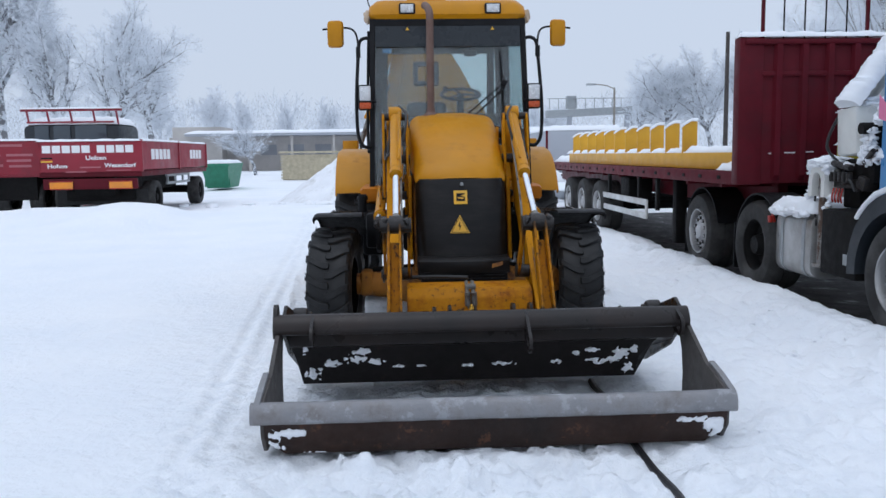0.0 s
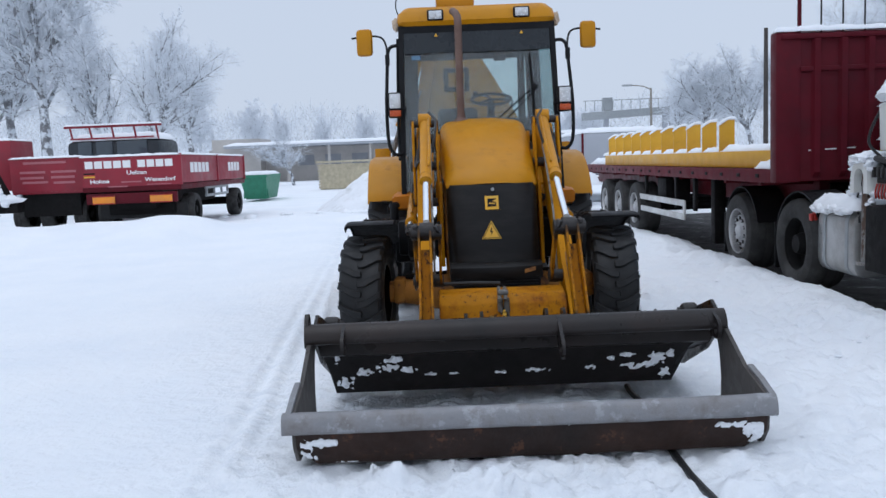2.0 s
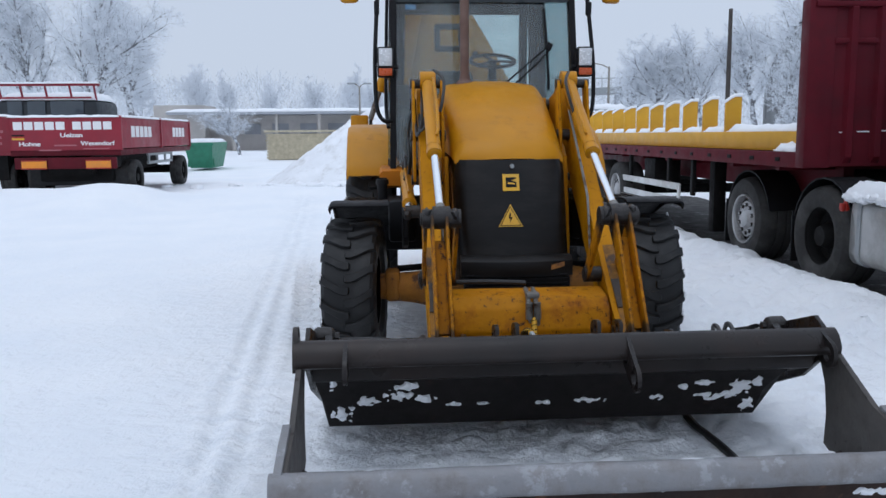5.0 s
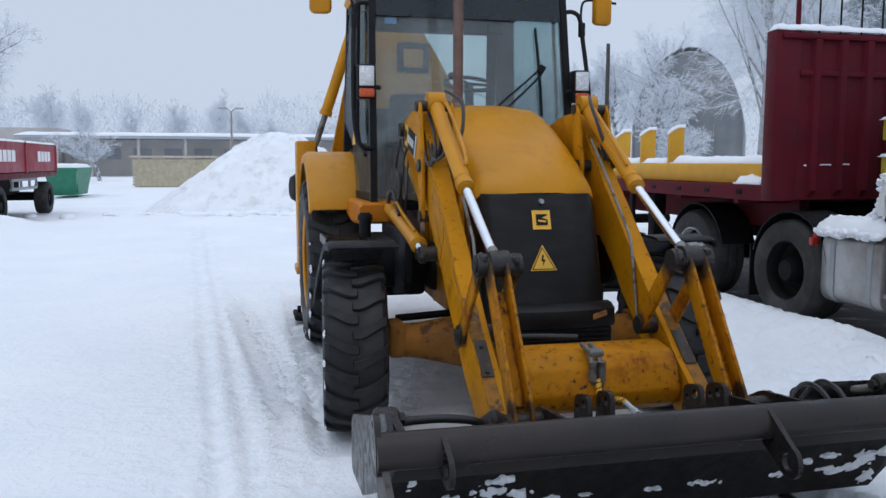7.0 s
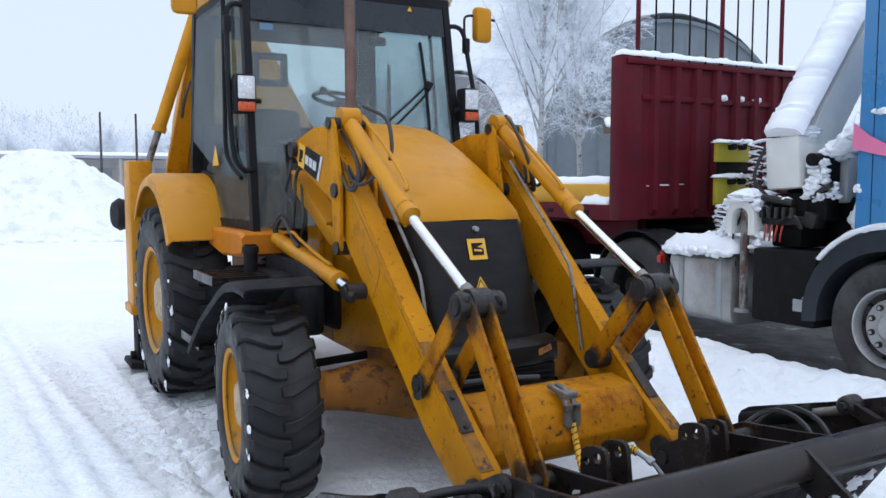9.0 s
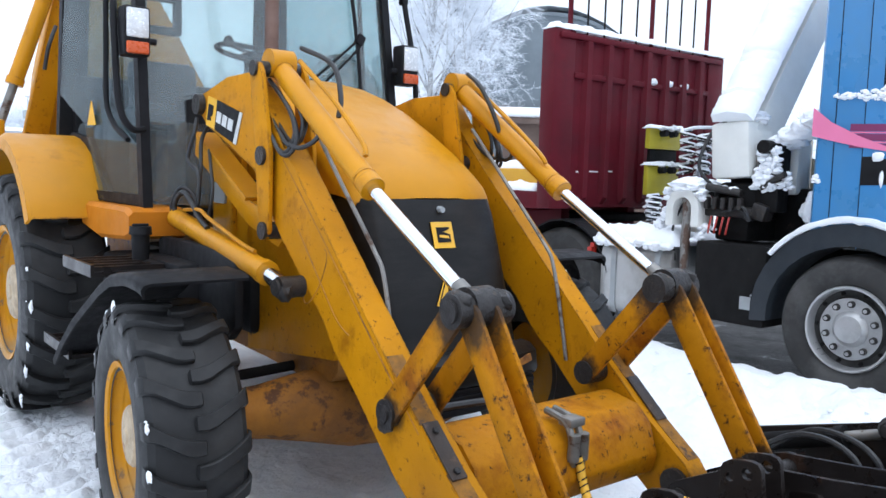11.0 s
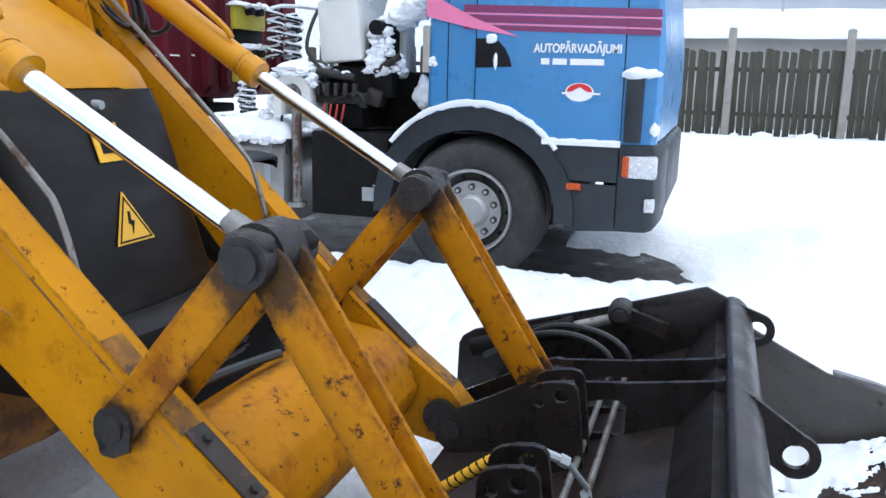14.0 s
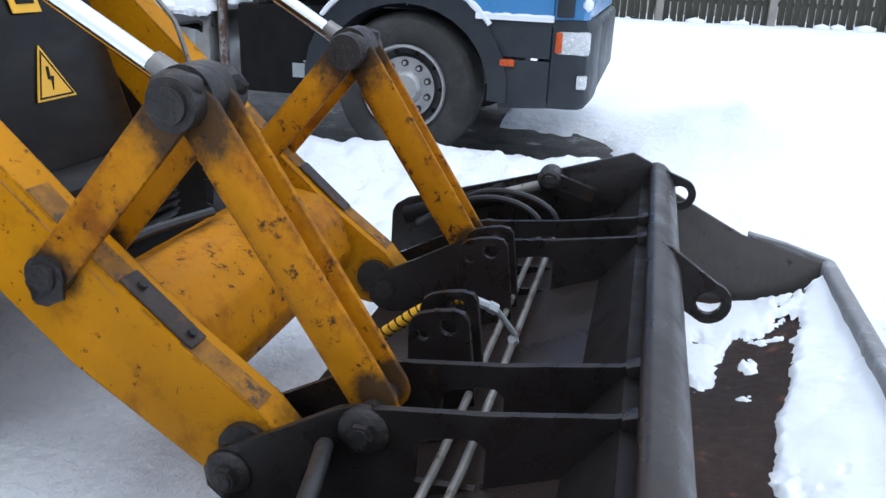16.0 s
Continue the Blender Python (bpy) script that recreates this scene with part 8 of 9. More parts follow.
# ---- frosted trees ----
def limb(store, p, q, r0, r1, sides):
    """A tapered stick, appended to a list of verts and faces; a tip radius of 0 makes a point."""
    verts, faces = store
    d, u, v = frame_of(q - p)
    n = len(verts)
    for c, r in ((p, r0), (q, r1)):
        if r == 0:
            verts.append(c)
            continue
        for k in range(sides):
            a = 2 * math.pi * k / sides
            verts.append(c + r * (math.cos(a) * u + math.sin(a) * v))
    for k in range(sides):
        j = (k + 1) % sides
        if r1 == 0:
            faces.append((n + k, n + j, n + sides))
        else:
            faces.append((n + k, n + j, n + sides + j, n + sides + k))


def grow(rnd, wood, twigs, p, d, length, radius, level, style):
    """One stem of a tree and, level by level, all that grows on it."""
    counts, ratio, droop, fine = style
    steps = (6, 5, 3, 2, 1)[level]
    pts, dirs = [p], [d]
    for s in range(steps):
        wob = Vector((rnd.gauss(0, 1), rnd.gauss(0, 1), rnd.gauss(0, 0.7))) * (0.08, 0.15, 0.2, 0.25, 0.2)[level]
        lift = Vector((0, 0, (0.02, 0.14, 0.08 - droop, -droop, -droop * 1.6)[level]))
        d = (d + wob + lift).normalized()
        q = p + d * length / steps
        ra, rb = radius * (1 - 0.75 * s / steps), radius * (1 - 0.75 * (s + 1) / steps)
        if level == 4:
            limb(twigs, p, q, fine, 0, 3)
        else:
            limb(wood if level < (2 if style is SLIM else 3) else twigs, p, q, ra, rb, 7 if level == 0 else 5 if level == 1 else 3)
        p = q
        pts.append(p)
        dirs.append(d)
    if level == 4:
        return
    n = counts[level]
    first = (0.24 if style is SLIM else 0.45) if level == 0 else 0.12
    for c in range(n):
        t = first + (0.99 - first) * (c + rnd.random()) / n
        i = min(steps - 1, int(t * steps))
        o = pts[i].lerp(pts[i + 1], t * steps - i)
        a = 2.4 * c + rnd.uniform(-0.5, 0.5)
        _, u, v = frame_of(dirs[i])
        spread = rnd.uniform(0.55, 1.15) * (0.7 if level == 0 else 0.85)
        nd = (dirs[i] * (0.85 if level == 0 else 0.8) + (u * math.cos(a) + v * math.sin(a)) * spread).normalized()
        ln = length * ratio[level] * ((1.1 - 0.35 * t) if level == 0 else (1.1 - 0.55 * t)) * rnd.uniform(0.75, 1.2)
        grow(rnd, wood, twigs, o, nd, ln, max(fine * 0.9, radius * ((0.3, 0.34, 0.42, 0.6) if style is SLIM else (0.42, 0.36, 0.42, 0.6))[level] * (1.1 - 0.5 * t)), level + 1, style)


def raw_part(name, store, material, parent, label):
    me = bpy.data.meshes.new(name)
    me.from_pydata([tuple(v) for v in store[0]], [], store[1])
    me.materials.append(material)
    ob = attach(new(name, me), parent)
    ob["label"] = label
    return ob


OAK = ((16, 11, 10, 10), (0.6, 0.46, 0.5, 0.55), 0.02, 0.0115)
BUSHY = ((17, 10, 9, 9), (0.72, 0.46, 0.46, 0.55), 0.04, 0.011)
FAR = ((14, 8, 8, 7), (0.5, 0.48, 0.48, 0.6), 0.02, 0.024)
SLIM = ((38, 10, 8, 9), (0.36, 0.48, 0.5, 0.75), 0.22, 0.0055)


def tree(seed, height, stem, style, bark, label):
    rnd = random.Random(seed)
    root = thing("tree", (0, 0, 0), label, "tree", "frosted trees round the yard")
    wood, twigs = ([], []), ([], [])
    grow(rnd, wood, twigs, Vector((0, 0, -0.2)), Vector((rnd.uniform(-0.06, 0.06), rnd.uniform(-0.06, 0.06), 1)), height * stem, height * (0.0105 if style is SLIM else 0.022), 0, style)
    raw_part("trunk", wood, bark, root, "dark trunk and limbs under frost")
    raw_part("crown", twigs, FROST, root, "white hoarfrost on fine twigs")
    return root


oak = [tree(3, 12.0, 0.68, OAK, TREE_BARK, "bare tree white with hoarfrost"), tree(8, 10.5, 0.66, OAK, TREE_BARK, "bare spreading tree white with hoarfrost"), tree(15, 9.0, 0.6, BUSHY, TREE_BARK, "bare low-branched tree white with hoarfrost"),
       tree(31, 11.0, 0.64, FAR, HAZE_BARK, "bare distant tree under hoarfrost, greyed for haze")]
birch = tree(23, 12.5, 0.9, SLIM, BIRCH, "slender birch with drooping frosted twigs")


def stand(base, x, y, size, turn, wide=1.0):
    m = Matrix.Translation((x, y, 0)) @ Matrix.Rotation(turn, 4, "Z") @ Matrix.Diagonal((size * wide, size * wide, size, 1))
    return copy_thing(base, m)


# the originals stand among the copies
stands = ((0, -21.7, 40, 1.45, 0.0, 1.0), (1, -18.7, 41, 1.05, 2.0, 0.95), (2, -16.4, 40, 1.22, 0.7, 0.9), (1, -25.5, 44, 1.45, 1.1, 1.1), (2, -29, 46, 1.6, 2.2, 1.1), (0, -20, 62, 1.1, 0.3, 1.2), (1, -31, 38, 1.4, 5.0, 1.1), (0, -36, 52, 1.5, 3.3, 1.2),
          (3, -21.5, 92, 0.99, 0.4, 0.8), (3, -18, 90, 0.9, 1.9, 0.8), (3, -14.5, 95, 0.86, 3, 0.8), (3, -9.5, 100, 0.9, 2.4, 1), (3, -5.5, 108, 1.12, 5, 0.9), (3, -1.5, 112, 0.95, 1.2, 1.2), (3, 3, 118, 0.86, 0.9, 1.3), (3, 8, 118, 0.82, 2.9, 1.3),
          (3, -26, 112, 1.16, 0.1, 1.3), (3, -33, 108, 1.12, 2.6, 1.3), (3, -40, 104, 1.07, 4.4, 1.3), (3, 12, 116, 0.95, 4.2, 1.4), (3, 17, 110, 0.9, 3.6, 1.3),
          (1, 25.0, 72, 1.1, 0.2, 1.3), (2, 28.5, 70, 1.35, 2.8, 1.15), (0, 22.3, 78, 0.85, 4.1, 1.5), (1, 32, 66, 1.2, 1.4, 1.2), (3, 19, 98, 0.82, 5.5, 1.5), (2, 21, 41, 0.95, 0.6, 1.0), (1, 30, 52, 1.1, 3.9, 1.1), (0, 36, 62, 1.1, 1.0, 1.2),
          (2, 15.2, 27.0, 0.42, 1.0, 1.2), (2, 18.6, 17.6, 0.3, 3.0, 1.0), (2, -12.3, 62, 0.5, 4.0, 1.6))
used = set()
for i, x, y, s, a, w in stands:
    if i in used:
        stand(oak[i], 0, 0, 1, 0).matrix_basis = Matrix.Translation((x, y, 0)) @ Matrix.Rotation(a, 4, "Z") @ Matrix.Diagonal((s * w, s * w, s, 1))
    else:
        used.add(i)
        first_m = Matrix.Translation((x, y, 0)) @ Matrix.Rotation(a, 4, "Z") @ Matrix.Diagonal((s * w, s * w, s, 1))
        oak[i].matrix_basis = first_m
birch.matrix_basis = Matrix.Translation((14.45, 20.0, 0))
copy_thing(birch, Matrix.Translation((16.5, 20.0, 0)) @ Matrix.Rotation(2.1, 4, "Z") @ Matrix.Diagonal((0.95, 0.95, 0.95, 1)))

# distant wood beyond the yard, too far to tell tree from tree
rnd = random.Random(77)
store = ([], [])
for k in range(30000):
    a = rnd.uniform(-1.25, 1.35)
    dist = rnd.uniform(165, 205)
    x, y = dist * math.sin(a), dist * math.cos(a)
    hmax = 14 + 4 * noise.noise((a * 9, 0, 0)) + 3.5 * noise.noise((a * 31, 1, 0)) + 2 * noise.noise((a * 90, 2, 0))
    z = hmax * rnd.random() ** 0.8
    d = Vector((rnd.gauss(0, 0.7), rnd.gauss(0, 0.7), 1)).normalized()
    p = Vector((x, y, z * 0.92))
    limb(store, p, p + d * rnd.uniform(1.0, 2.8), 0.09, 0.03, 3)
me = bpy.data.meshes.new("woodland")
me.from_pydata([tuple(v) for v in store[0]], [], store[1])
me.materials.append(HAZE_BARK)
tagged(new("woodland", me), "frosted woodland far behind the yard, coloured for haze", "woodland", kind="stuff")

# ---- buildings ----
hall = thing("warehouse", (-6, 84, 0), "long low beige warehouse with a snow-covered roof", "warehouse")
b = mesh()
box(b, (-3, 88, 1.8), (44, 9, 3.6))
part("wall", b, BEIGE, hall, "faded beige wall")
b = mesh()
box(b, (-21.5, 84, 2.3), (5, 6, 4.6))
part("annex", b, BEIGE, hall, "taller plain end block")
b = mesh()
box(b, (-1.5, 86.5, 3.75), (42, 13.5, 0.22), bev=0.05)
part("roof", b, GREYWALL, hall, "flat overhanging roof")
b = mesh()
snow_cap(b, -22.5, 19.5, 79.7, 93, 3.86, 0.34, 0.7, 3.0, 0.15)
part("snow", b, SNOW, hall, "thick snow on the roof", 70)
for k in range(13):
    b = mesh()
    box(b, (-17.5 + k * 2.9, 83.46, 2.2), (1.7, 0.1, 1.1))
    part("window", b, FAR_WIN, hall, "wide window paled for haze")
for k in range(9):
    b = mesh()
    box(b, (-16 + k * 4.3, 80.3, 1.8), (0.25, 0.25, 3.7))
    part("post", b, BEIGE, hall)


def hangar(x, y, turn, wide, metal):
    root = thing("hangar", (0, 0, 0), "grey metal hangar with an arched roof", "hangar", "arched hangars")
    R, W = 4.9, 3.2
    arc = [(R * math.cos(math.pi * k / 24), W + R * math.sin(math.pi * k / 24)) for k in range(25)]
    b = mesh()
    prism(b, [(R, 0)] + arc + [(-R, 0)], "y", 0.12, 0.3)
    gable = part("gable_wall", b, metal, root, "grey sheet-metal gable wall")
    b = mesh()
    out = [(R + 0.15, 0)] + [(1.03 * px, W + (pz - W) * 1.03) for px, pz in arc] + [(-R - 0.15, 0)]
    rings = [[(px, yy, pz) for px, pz in out] + [(px, yy, pz) for px, pz in ([(-R, 0)] + arc[::-1] + [(R, 0)])] for yy in (0.0, 16.0)]
    shape_ring(b, rings)
    part("roof_shell", b, metal, root, "curved metal roof")
    b = mesh()
    box(b, (0.6, 0.1, 1.9), (3.6, 0.06, 3.8))
    dr = part("door", b, metal, root, "large sheet-metal door")
    for k in range(5):
        b = mesh()
        box(b, (-1.0 + k * 0.85, 0.055, 1.9), (0.06, 0.03, 3.8))
        part("door_rib", b, GALV, dr)
    b = mesh()
    box(b, (-1.6, 0.0, 4.2), (3.2, 0.3, 0.14), Matrix.Rotation(0.06, 4, "Y"))
    part("canopy", b, HANGAR_DARK, root, "dark narrow canopy")
    for k in range(11):
        b = mesh()
        xx = -4.5 + k * 0.9
        hh = W + math.sqrt(max(0.1, R * R - xx * xx)) - 0.05
        box(b, (xx, 0.105, hh / 2), (0.05, 0.03, hh))
        part("sheet_seam", b, metal, gable)
    b = mesh()
    rings = []
    for yy in (0.3, 4, 8, 12, 15.9):
        ring = []
        for k in range(13):
            a = math.radians(35 + 110 * k / 12)
            h = 0.28 * math.sin(math.pi * k / 12) * (1 + 0.3 * noise.noise((k, yy, 0)))
            ring.append(((R * 1.03 + h) * math.cos(a), yy, W + (R * 1.03 + h) * math.sin(a)))
        rings.append(ring)
    shape_ring(b, rings, closed=False, caps=False)
    part("snow", b, SNOW, root, "snow along the roof ridge", 70)
    root.matrix_basis = Matrix.Translation((x, y, 0)) @ Matrix.Rotation(turn, 4, "Z") @ Matrix.Diagonal((wide, 1, 1, 1))
    return root


hangar(23.3, 23.2, radians(-42), 1.0, HANGAR)
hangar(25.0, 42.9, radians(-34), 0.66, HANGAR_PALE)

shed = thing("shed", (19, 17.5, 0), "low dark red-brown shed with snow on its roof", "shed")
b = mesh()
box(b, (17.2, 15.55, 1.5), (5.0, 3.0, 3.0), Matrix.Rotation(radians(-40), 4, "Z"))
part("wall", b, HANGAR_DARK, shed, "red-brown boarded wall")
b = mesh()
box(b, (17.2, 15.55, 3.1), (5.6, 3.6, 0.16), Matrix.Rotation(radians(-40), 4, "Z") @ Matrix.Rotation(0.1, 4, "X"))
part("roof", b, HANGAR_DARK, shed)
b = mesh()
box(b, (17.2, 15.55, 3.3), (5.5, 3.5, 0.24), Matrix.Rotation(radians(-40), 4, "Z") @ Matrix.Rotation(0.1, 4, "X"), bev=0.1)
part("snow", b, SNOW, shed, "snow on the shed roof")

# behind the fence
garage = thing("garage", (22, -1, 0), "low building behind the fence under thick snow", "building")
b = mesh()
box(b, (22.5, -1.2, 1.15), (5.5, 9.4, 2.3))
part("wall", b, BEIGE, garage)
b = mesh()
rings = []
for x, z in ((19.3, 2.3), (19.4, 2.62), (20.2, 2.95), (22.4, 3.2), (24.6, 3.1), (25.6, 2.7), (25.7, 2.3)):
    ring = []
    for k in range(18):
        y = 4.0 - 10.2 * k / 17
        e = min(1, min(k, 17 - k) / 2.0)
        ring.append((x + 0.05 * noise.noise((k, x, 0)), y, 2.28 + (z - 2.28) * (0.35 + 0.65 * e) + 0.03 * noise.noise((k * 0.5, x, 1))))
    rings.append(ring)
shape_ring(b, rings, closed=False, caps=False)
part("snow", b, SNOW, garage, "thick smooth snow on the roof", 70)
b = mesh()
box(b, (20.8, -2.1, 3.05), (0.07, 0.07, 0.7))
part("vent_pipe", b, GALV, garage, "thin grey vent pipe")


def block(name, x, y0, y1, h, material, label, rows, cols):
    root = thing(name, (x, (y0 + y1) / 2, 0), label, "building")
    b = mesh()
    box(b, (x + 5, (y0 + y1) / 2, h / 2), (10, abs(y1 - y0), h))
    part("wall", b, material, root)
    b = mesh()
    box(b, (x + 5, (y0 + y1) / 2, h + 0.2), (10.6, abs(y1 - y0) + 0.6, 0.4), bev=0.08)
    part("snow", b, SNOW, root, "snow on the flat roof")
    first = None
    for r in range(rows):
        for c in range(cols):
            yy = y0 + (y1 - y0) * (c + 0.5) / cols
            zz = h - 1.5 - r * 3.0
            if first is None:
                b = mesh()
                box(b, (0, 0, 0), (0.12, abs(y1 - y0) / cols * 0.62, 1.5))
                me = finish(b, "window", WIN_DARK)
                b = mesh()
                box(b, (-0.07, 0, 0), (0.04, 0.07, 1.5))
                box(b, (-0.07, 0, 0.2), (0.04, abs(y1 - y0) / cols * 0.62, 0.06))
                fm = finish(b, "window_frame", WHITE_PAINT)
                first = True
            wn = attach(new("window", me), root)
            wn.matrix_basis = Matrix.Translation((x - 0.02, yy, zz))
            new("window_frame", fm).parent = wn


block("office_block", 78, 16, -21, 10.5, GREYWALL, "grey panel building with rows of windows", 3, 16)
block("brick_house", 66, -19.5, -32, 9.5, BRICK, "dull red brick building with windows", 3, 6)

# ---- board fence with concrete posts ----
fence = thing("fence", (17, -3, 0.2), "old grey board fence with concrete posts", "fence")
variants = []
frnd = random.Random(12)
for k in range(5):
    b = mesh()
    w, h = 0.13 + 0.02 * frnd.random(), 1.72 + 0.1 * frnd.random()
    prism(b, [(-w / 2, 0), (w / 2, 0), (w / 2, h - 0.02 * frnd.random()), (w * 0.1, h), (-w / 2, h - 0.03 * frnd.random())], "x", -0.012, 0.012, 0.003)
    variants.append(finish(b, "board", FENCE))
y = 9.0
fx = 17.0
while y > -15:
    if frnd.random() > 0.045:
        ob = attach(new("board", frnd.choice(variants)), fence)
        ob.matrix_basis = Matrix.Translation((fx + frnd.uniform(-0.012, 0.012), y, 0.2 + frnd.uniform(-0.05, 0.03) + 0.06 * noise.noise((y * 0.5, 0, 0)))) @ Matrix.Rotation(frnd.gauss(0, 0.018), 4, "X")
    y -= frnd.uniform(0.138, 0.165)
for z in (0.62, 1.55):
    b = mesh()
    box(b, (fx + 0.05, -3, z), (0.05, 24, 0.09))
    part("rail", b, FENCE, fence, "grey fence rail")
for k in range(11):
    b = mesh()
    py = 8.15 - k * 2.28
    prism(b, [(fx - 0.11, py - 0.075), (fx - 0.02, py - 0.085), (fx - 0.02, py + 0.085), (fx - 0.11, py + 0.075)], "z", 0.0, 2.4 + 0.06 * noise.noise((k * 3.1, 0, 0)), 0.012)
    post = part("post", b, POST, fence, "square grey concrete post")
    b = mesh()
    lump(b, (fx - 0.065, py, 2.44 + 0.06 * noise.noise((k * 3.1, 0, 0))), (0.06, 0.09, 0.04), k)
    part("snow", b, SNOW, post)
b = mesh()
for k in range(50):
    yy = frnd.uniform(-14, 8)
    s = frnd.uniform(0.05, 0.16)
    lump(b, (fx - 0.2 + frnd.uniform(-0.1, 0.05), yy, ground_z(fx, yy) + 0.02), (s, s * 1.6, s * 0.7), k, seg=1)
part("snow", b, SNOW, fence, "snow drifted against the boards", 70)

# ---- red dropside trailer, its neighbour and the cab behind ----
def red_trailer():
    X0, X1, Y0, Y1 = -9.42, -6.92, 15.4, 22.2
    root = thing("dropside_trailer", (-8.2, 18.5, 0), "red dropside trailer with white lettering, snow on its rim", "trailer")
    b = mesh()
    box(b, (X0 + 1.25, Y0 + 0.03, 1.52), (2.5, 0.06, 0.78), bev=0.01)
    rear = part("tailboard", b, RED, root, "red tailboard")
    b = mesh()
    box(b, (X1 - 0.03, (Y0 + Y0 + 3.5) / 2, 1.55), (0.06, 3.42, 0.72), bev=0.01)
    part("side_board", b, RED, root, "red side board")
    b = mesh()
    box(b, (X1 - 0.03, Y0 + 3.5 + 1.65, 1.55), (0.06, 3.28, 0.72), bev=0.01)
    part("side_board", b, RED, root, "red side board")
    b = mesh()
    box(b, (X0 + 0.03, (Y0 + Y1) / 2, 1.55), (0.06, 6.8, 0.72))
    box(b, (X0 + 1.25, Y1, 1.55), (2.5, 0.06, 0.72))
    part("far_board", b, RED, root)
    b = mesh()
    for yy in (Y0 + 0.05, Y0 + 3.5, Y1):
        box(b, (X1 - 0.02, yy, 1.55), (0.1, 0.09, 0.8), bev=0.008)
    parts_of("corner_post", b, RED, root)
    b = mesh()
    box(b, (X0 + 1.25, (Y0 + Y1) / 2, 1.1), (2.5, 6.8, 0.14), bev=0.01)
    part("deck", b, WINE, root, "dark red deck frame")
    b = mesh()
    box(b, (X0 + 1.25, Y0 - 0.02, 0.86), (2.3, 0.08, 0.26), bev=0.01)
    part("rear_beam", b, WINE, root, "dark red rear beam")
    b = mesh()
    # solid dark blocks that also stand in for the shade under the bed
    box(b, (X0 + 1.25, Y0 + 3, 0.8), (1.0, 5.6, 0.45))
    box(b, (X0 + 1.25, Y0 + 1.2, 0.55), (1.7, 1.3, 0.3), bev=0.04)
    for yy in (Y0 + 1.2, Y1 - 1.0):
        cyl(b, (X0 + 0.2, yy, 0.5), (X1 - 0.2, yy, 0.5), 0.12)
    part("chassis", b, CHASSIS, root, "dirty black running gear, filled out for the shade beneath")
    for yy in (Y0 + 0.75, Y0 + 1.75):
        b = mesh()
        box(b, (X0 + 1.25, yy, 0.5), (2.3, 0.02, 0.4), bev=0.004)
        part("mud_flap", b, RUBBER, root, "black mud flap")
    b = mesh()
    for z in (0.78, 1.0):
        box(b, (X1 - 0.08, Y0 + 3.6, z), (0.05, 2.4, 0.07))
    for yy in (Y0 + 2.5, Y0 + 3.3, Y0 + 4.1, Y0 + 4.8):
        box(b, (X1 - 0.08, yy, 0.9), (0.05, 0.07, 0.28))
    part("side_guard", b, GALV, root, "grey side guard")
    b = mesh()
    for xx in (X0 + 0.55, X1 - 0.5):
        box(b, (xx, Y0 - 0.09, 0.83), (0.56, 0.03, 0.2), bev=0.006)
    rp = parts_of("reflector_plate", b, REFLECTOR, root, "orange reflector plate")[0]
    b = mesh()
    for xx in (X0 + 0.55, X1 - 0.5):
        for z in (0.74, 0.92):
            box(b, (xx, Y0 - 0.108, z), (0.56, 0.006, 0.025))
    parts_of("plate_border", b, LAMP_RED, rp)
    for xx, yy in ((X1 - 0.02, Y0 + 1.2), (X1 - 0.02, Y1 - 1.0), (X0 + 0.3, Y0 + 1.2)):
        wh = road_wheel(root, (0, 0, 0), 0.44, 0.3, False)
        wh.matrix_basis = Matrix.Translation((xx, yy, 0.46)) @ MIRROR
    # plain bars for the owner's name
    b = mesh()
    for x0, x1 in ((-0.2, 1.02), (1.16, 2.1)):
        n = 5 if x0 < 0.5 else 4
        for k in range(n):
            w = (x1 - x0) / n
            box(b, (X0 + 0.28 + (x0 + w * (k + 0.5)) * 0.98, Y0 - 0.002, 1.72), (w * 0.82, 0.006, 0.185), bev=0.002)
    parts_of("name_bar", b, WHITE, rear, "plain white bar")
    side = Matrix(((1, 0, 0, 0), (0, 0, 1, 0), (0, 1, 0, 0), (0, 0, 0, 1)))
    face = Matrix(((1, 0, 0, 0), (0, 0, -1, 0), (0, 1, 0, 0), (0, 0, 0, 1)))
    word("lettering", "Uelzen", 0.1, 0.5, Matrix.Translation((X0 + 1.4, Y0 - 0.004, 1.5)) @ face, WHITE, rear, "white lettering")
    word("lettering", "Hohne", 0.1, 0.48, Matrix.Translation((X0 + 0.45, Y0 - 0.004, 1.3)) @ face, WHITE, rear, "white lettering")
    word("lettering", "Wesendorf", 0.1, 0.78, Matrix.Translation((X0 + 1.98, Y0 - 0.004, 1.31)) @ face, WHITE, rear, "white lettering")
    b = mesh()
    box(b, (X0 + 1.25, Y0 - 0.002, 1.27), (0.5, 0.006, 0.035))
    box(b, (X0 + 0.9, Y0 - 0.002, 1.16), (0.5, 0.006, 0.03))
    box(b, (X0 + 1.95, Y0 - 0.002, 1.19), (0.6, 0.006, 0.02))
    parts_of("number_bar", b, DULL_PINK, rear)
    for z, m_ in ((1.5, BLACK), (1.46, LAMP_RED), (1.42, SIGN_YELLOW)):
        b = mesh()
        box(b, (X0 + 0.2, Y0 - 0.002, z), (0.28, 0.006, 0.04))
        part("flag_stripe", b, m_, rear)
    b = mesh()
    for y0, n in ((Y0 + 1.0, 5), (Y0 + 4.9, 4)):
        for k in range(n):
            box(b, (X1 + 0.002, y0 + k * 0.36, 1.58), (0.006, 0.29, 0.27), bev=0.002)
    parts_of("name_bar", b, WHITE, root, "plain white bar on the side board")
    b = mesh()
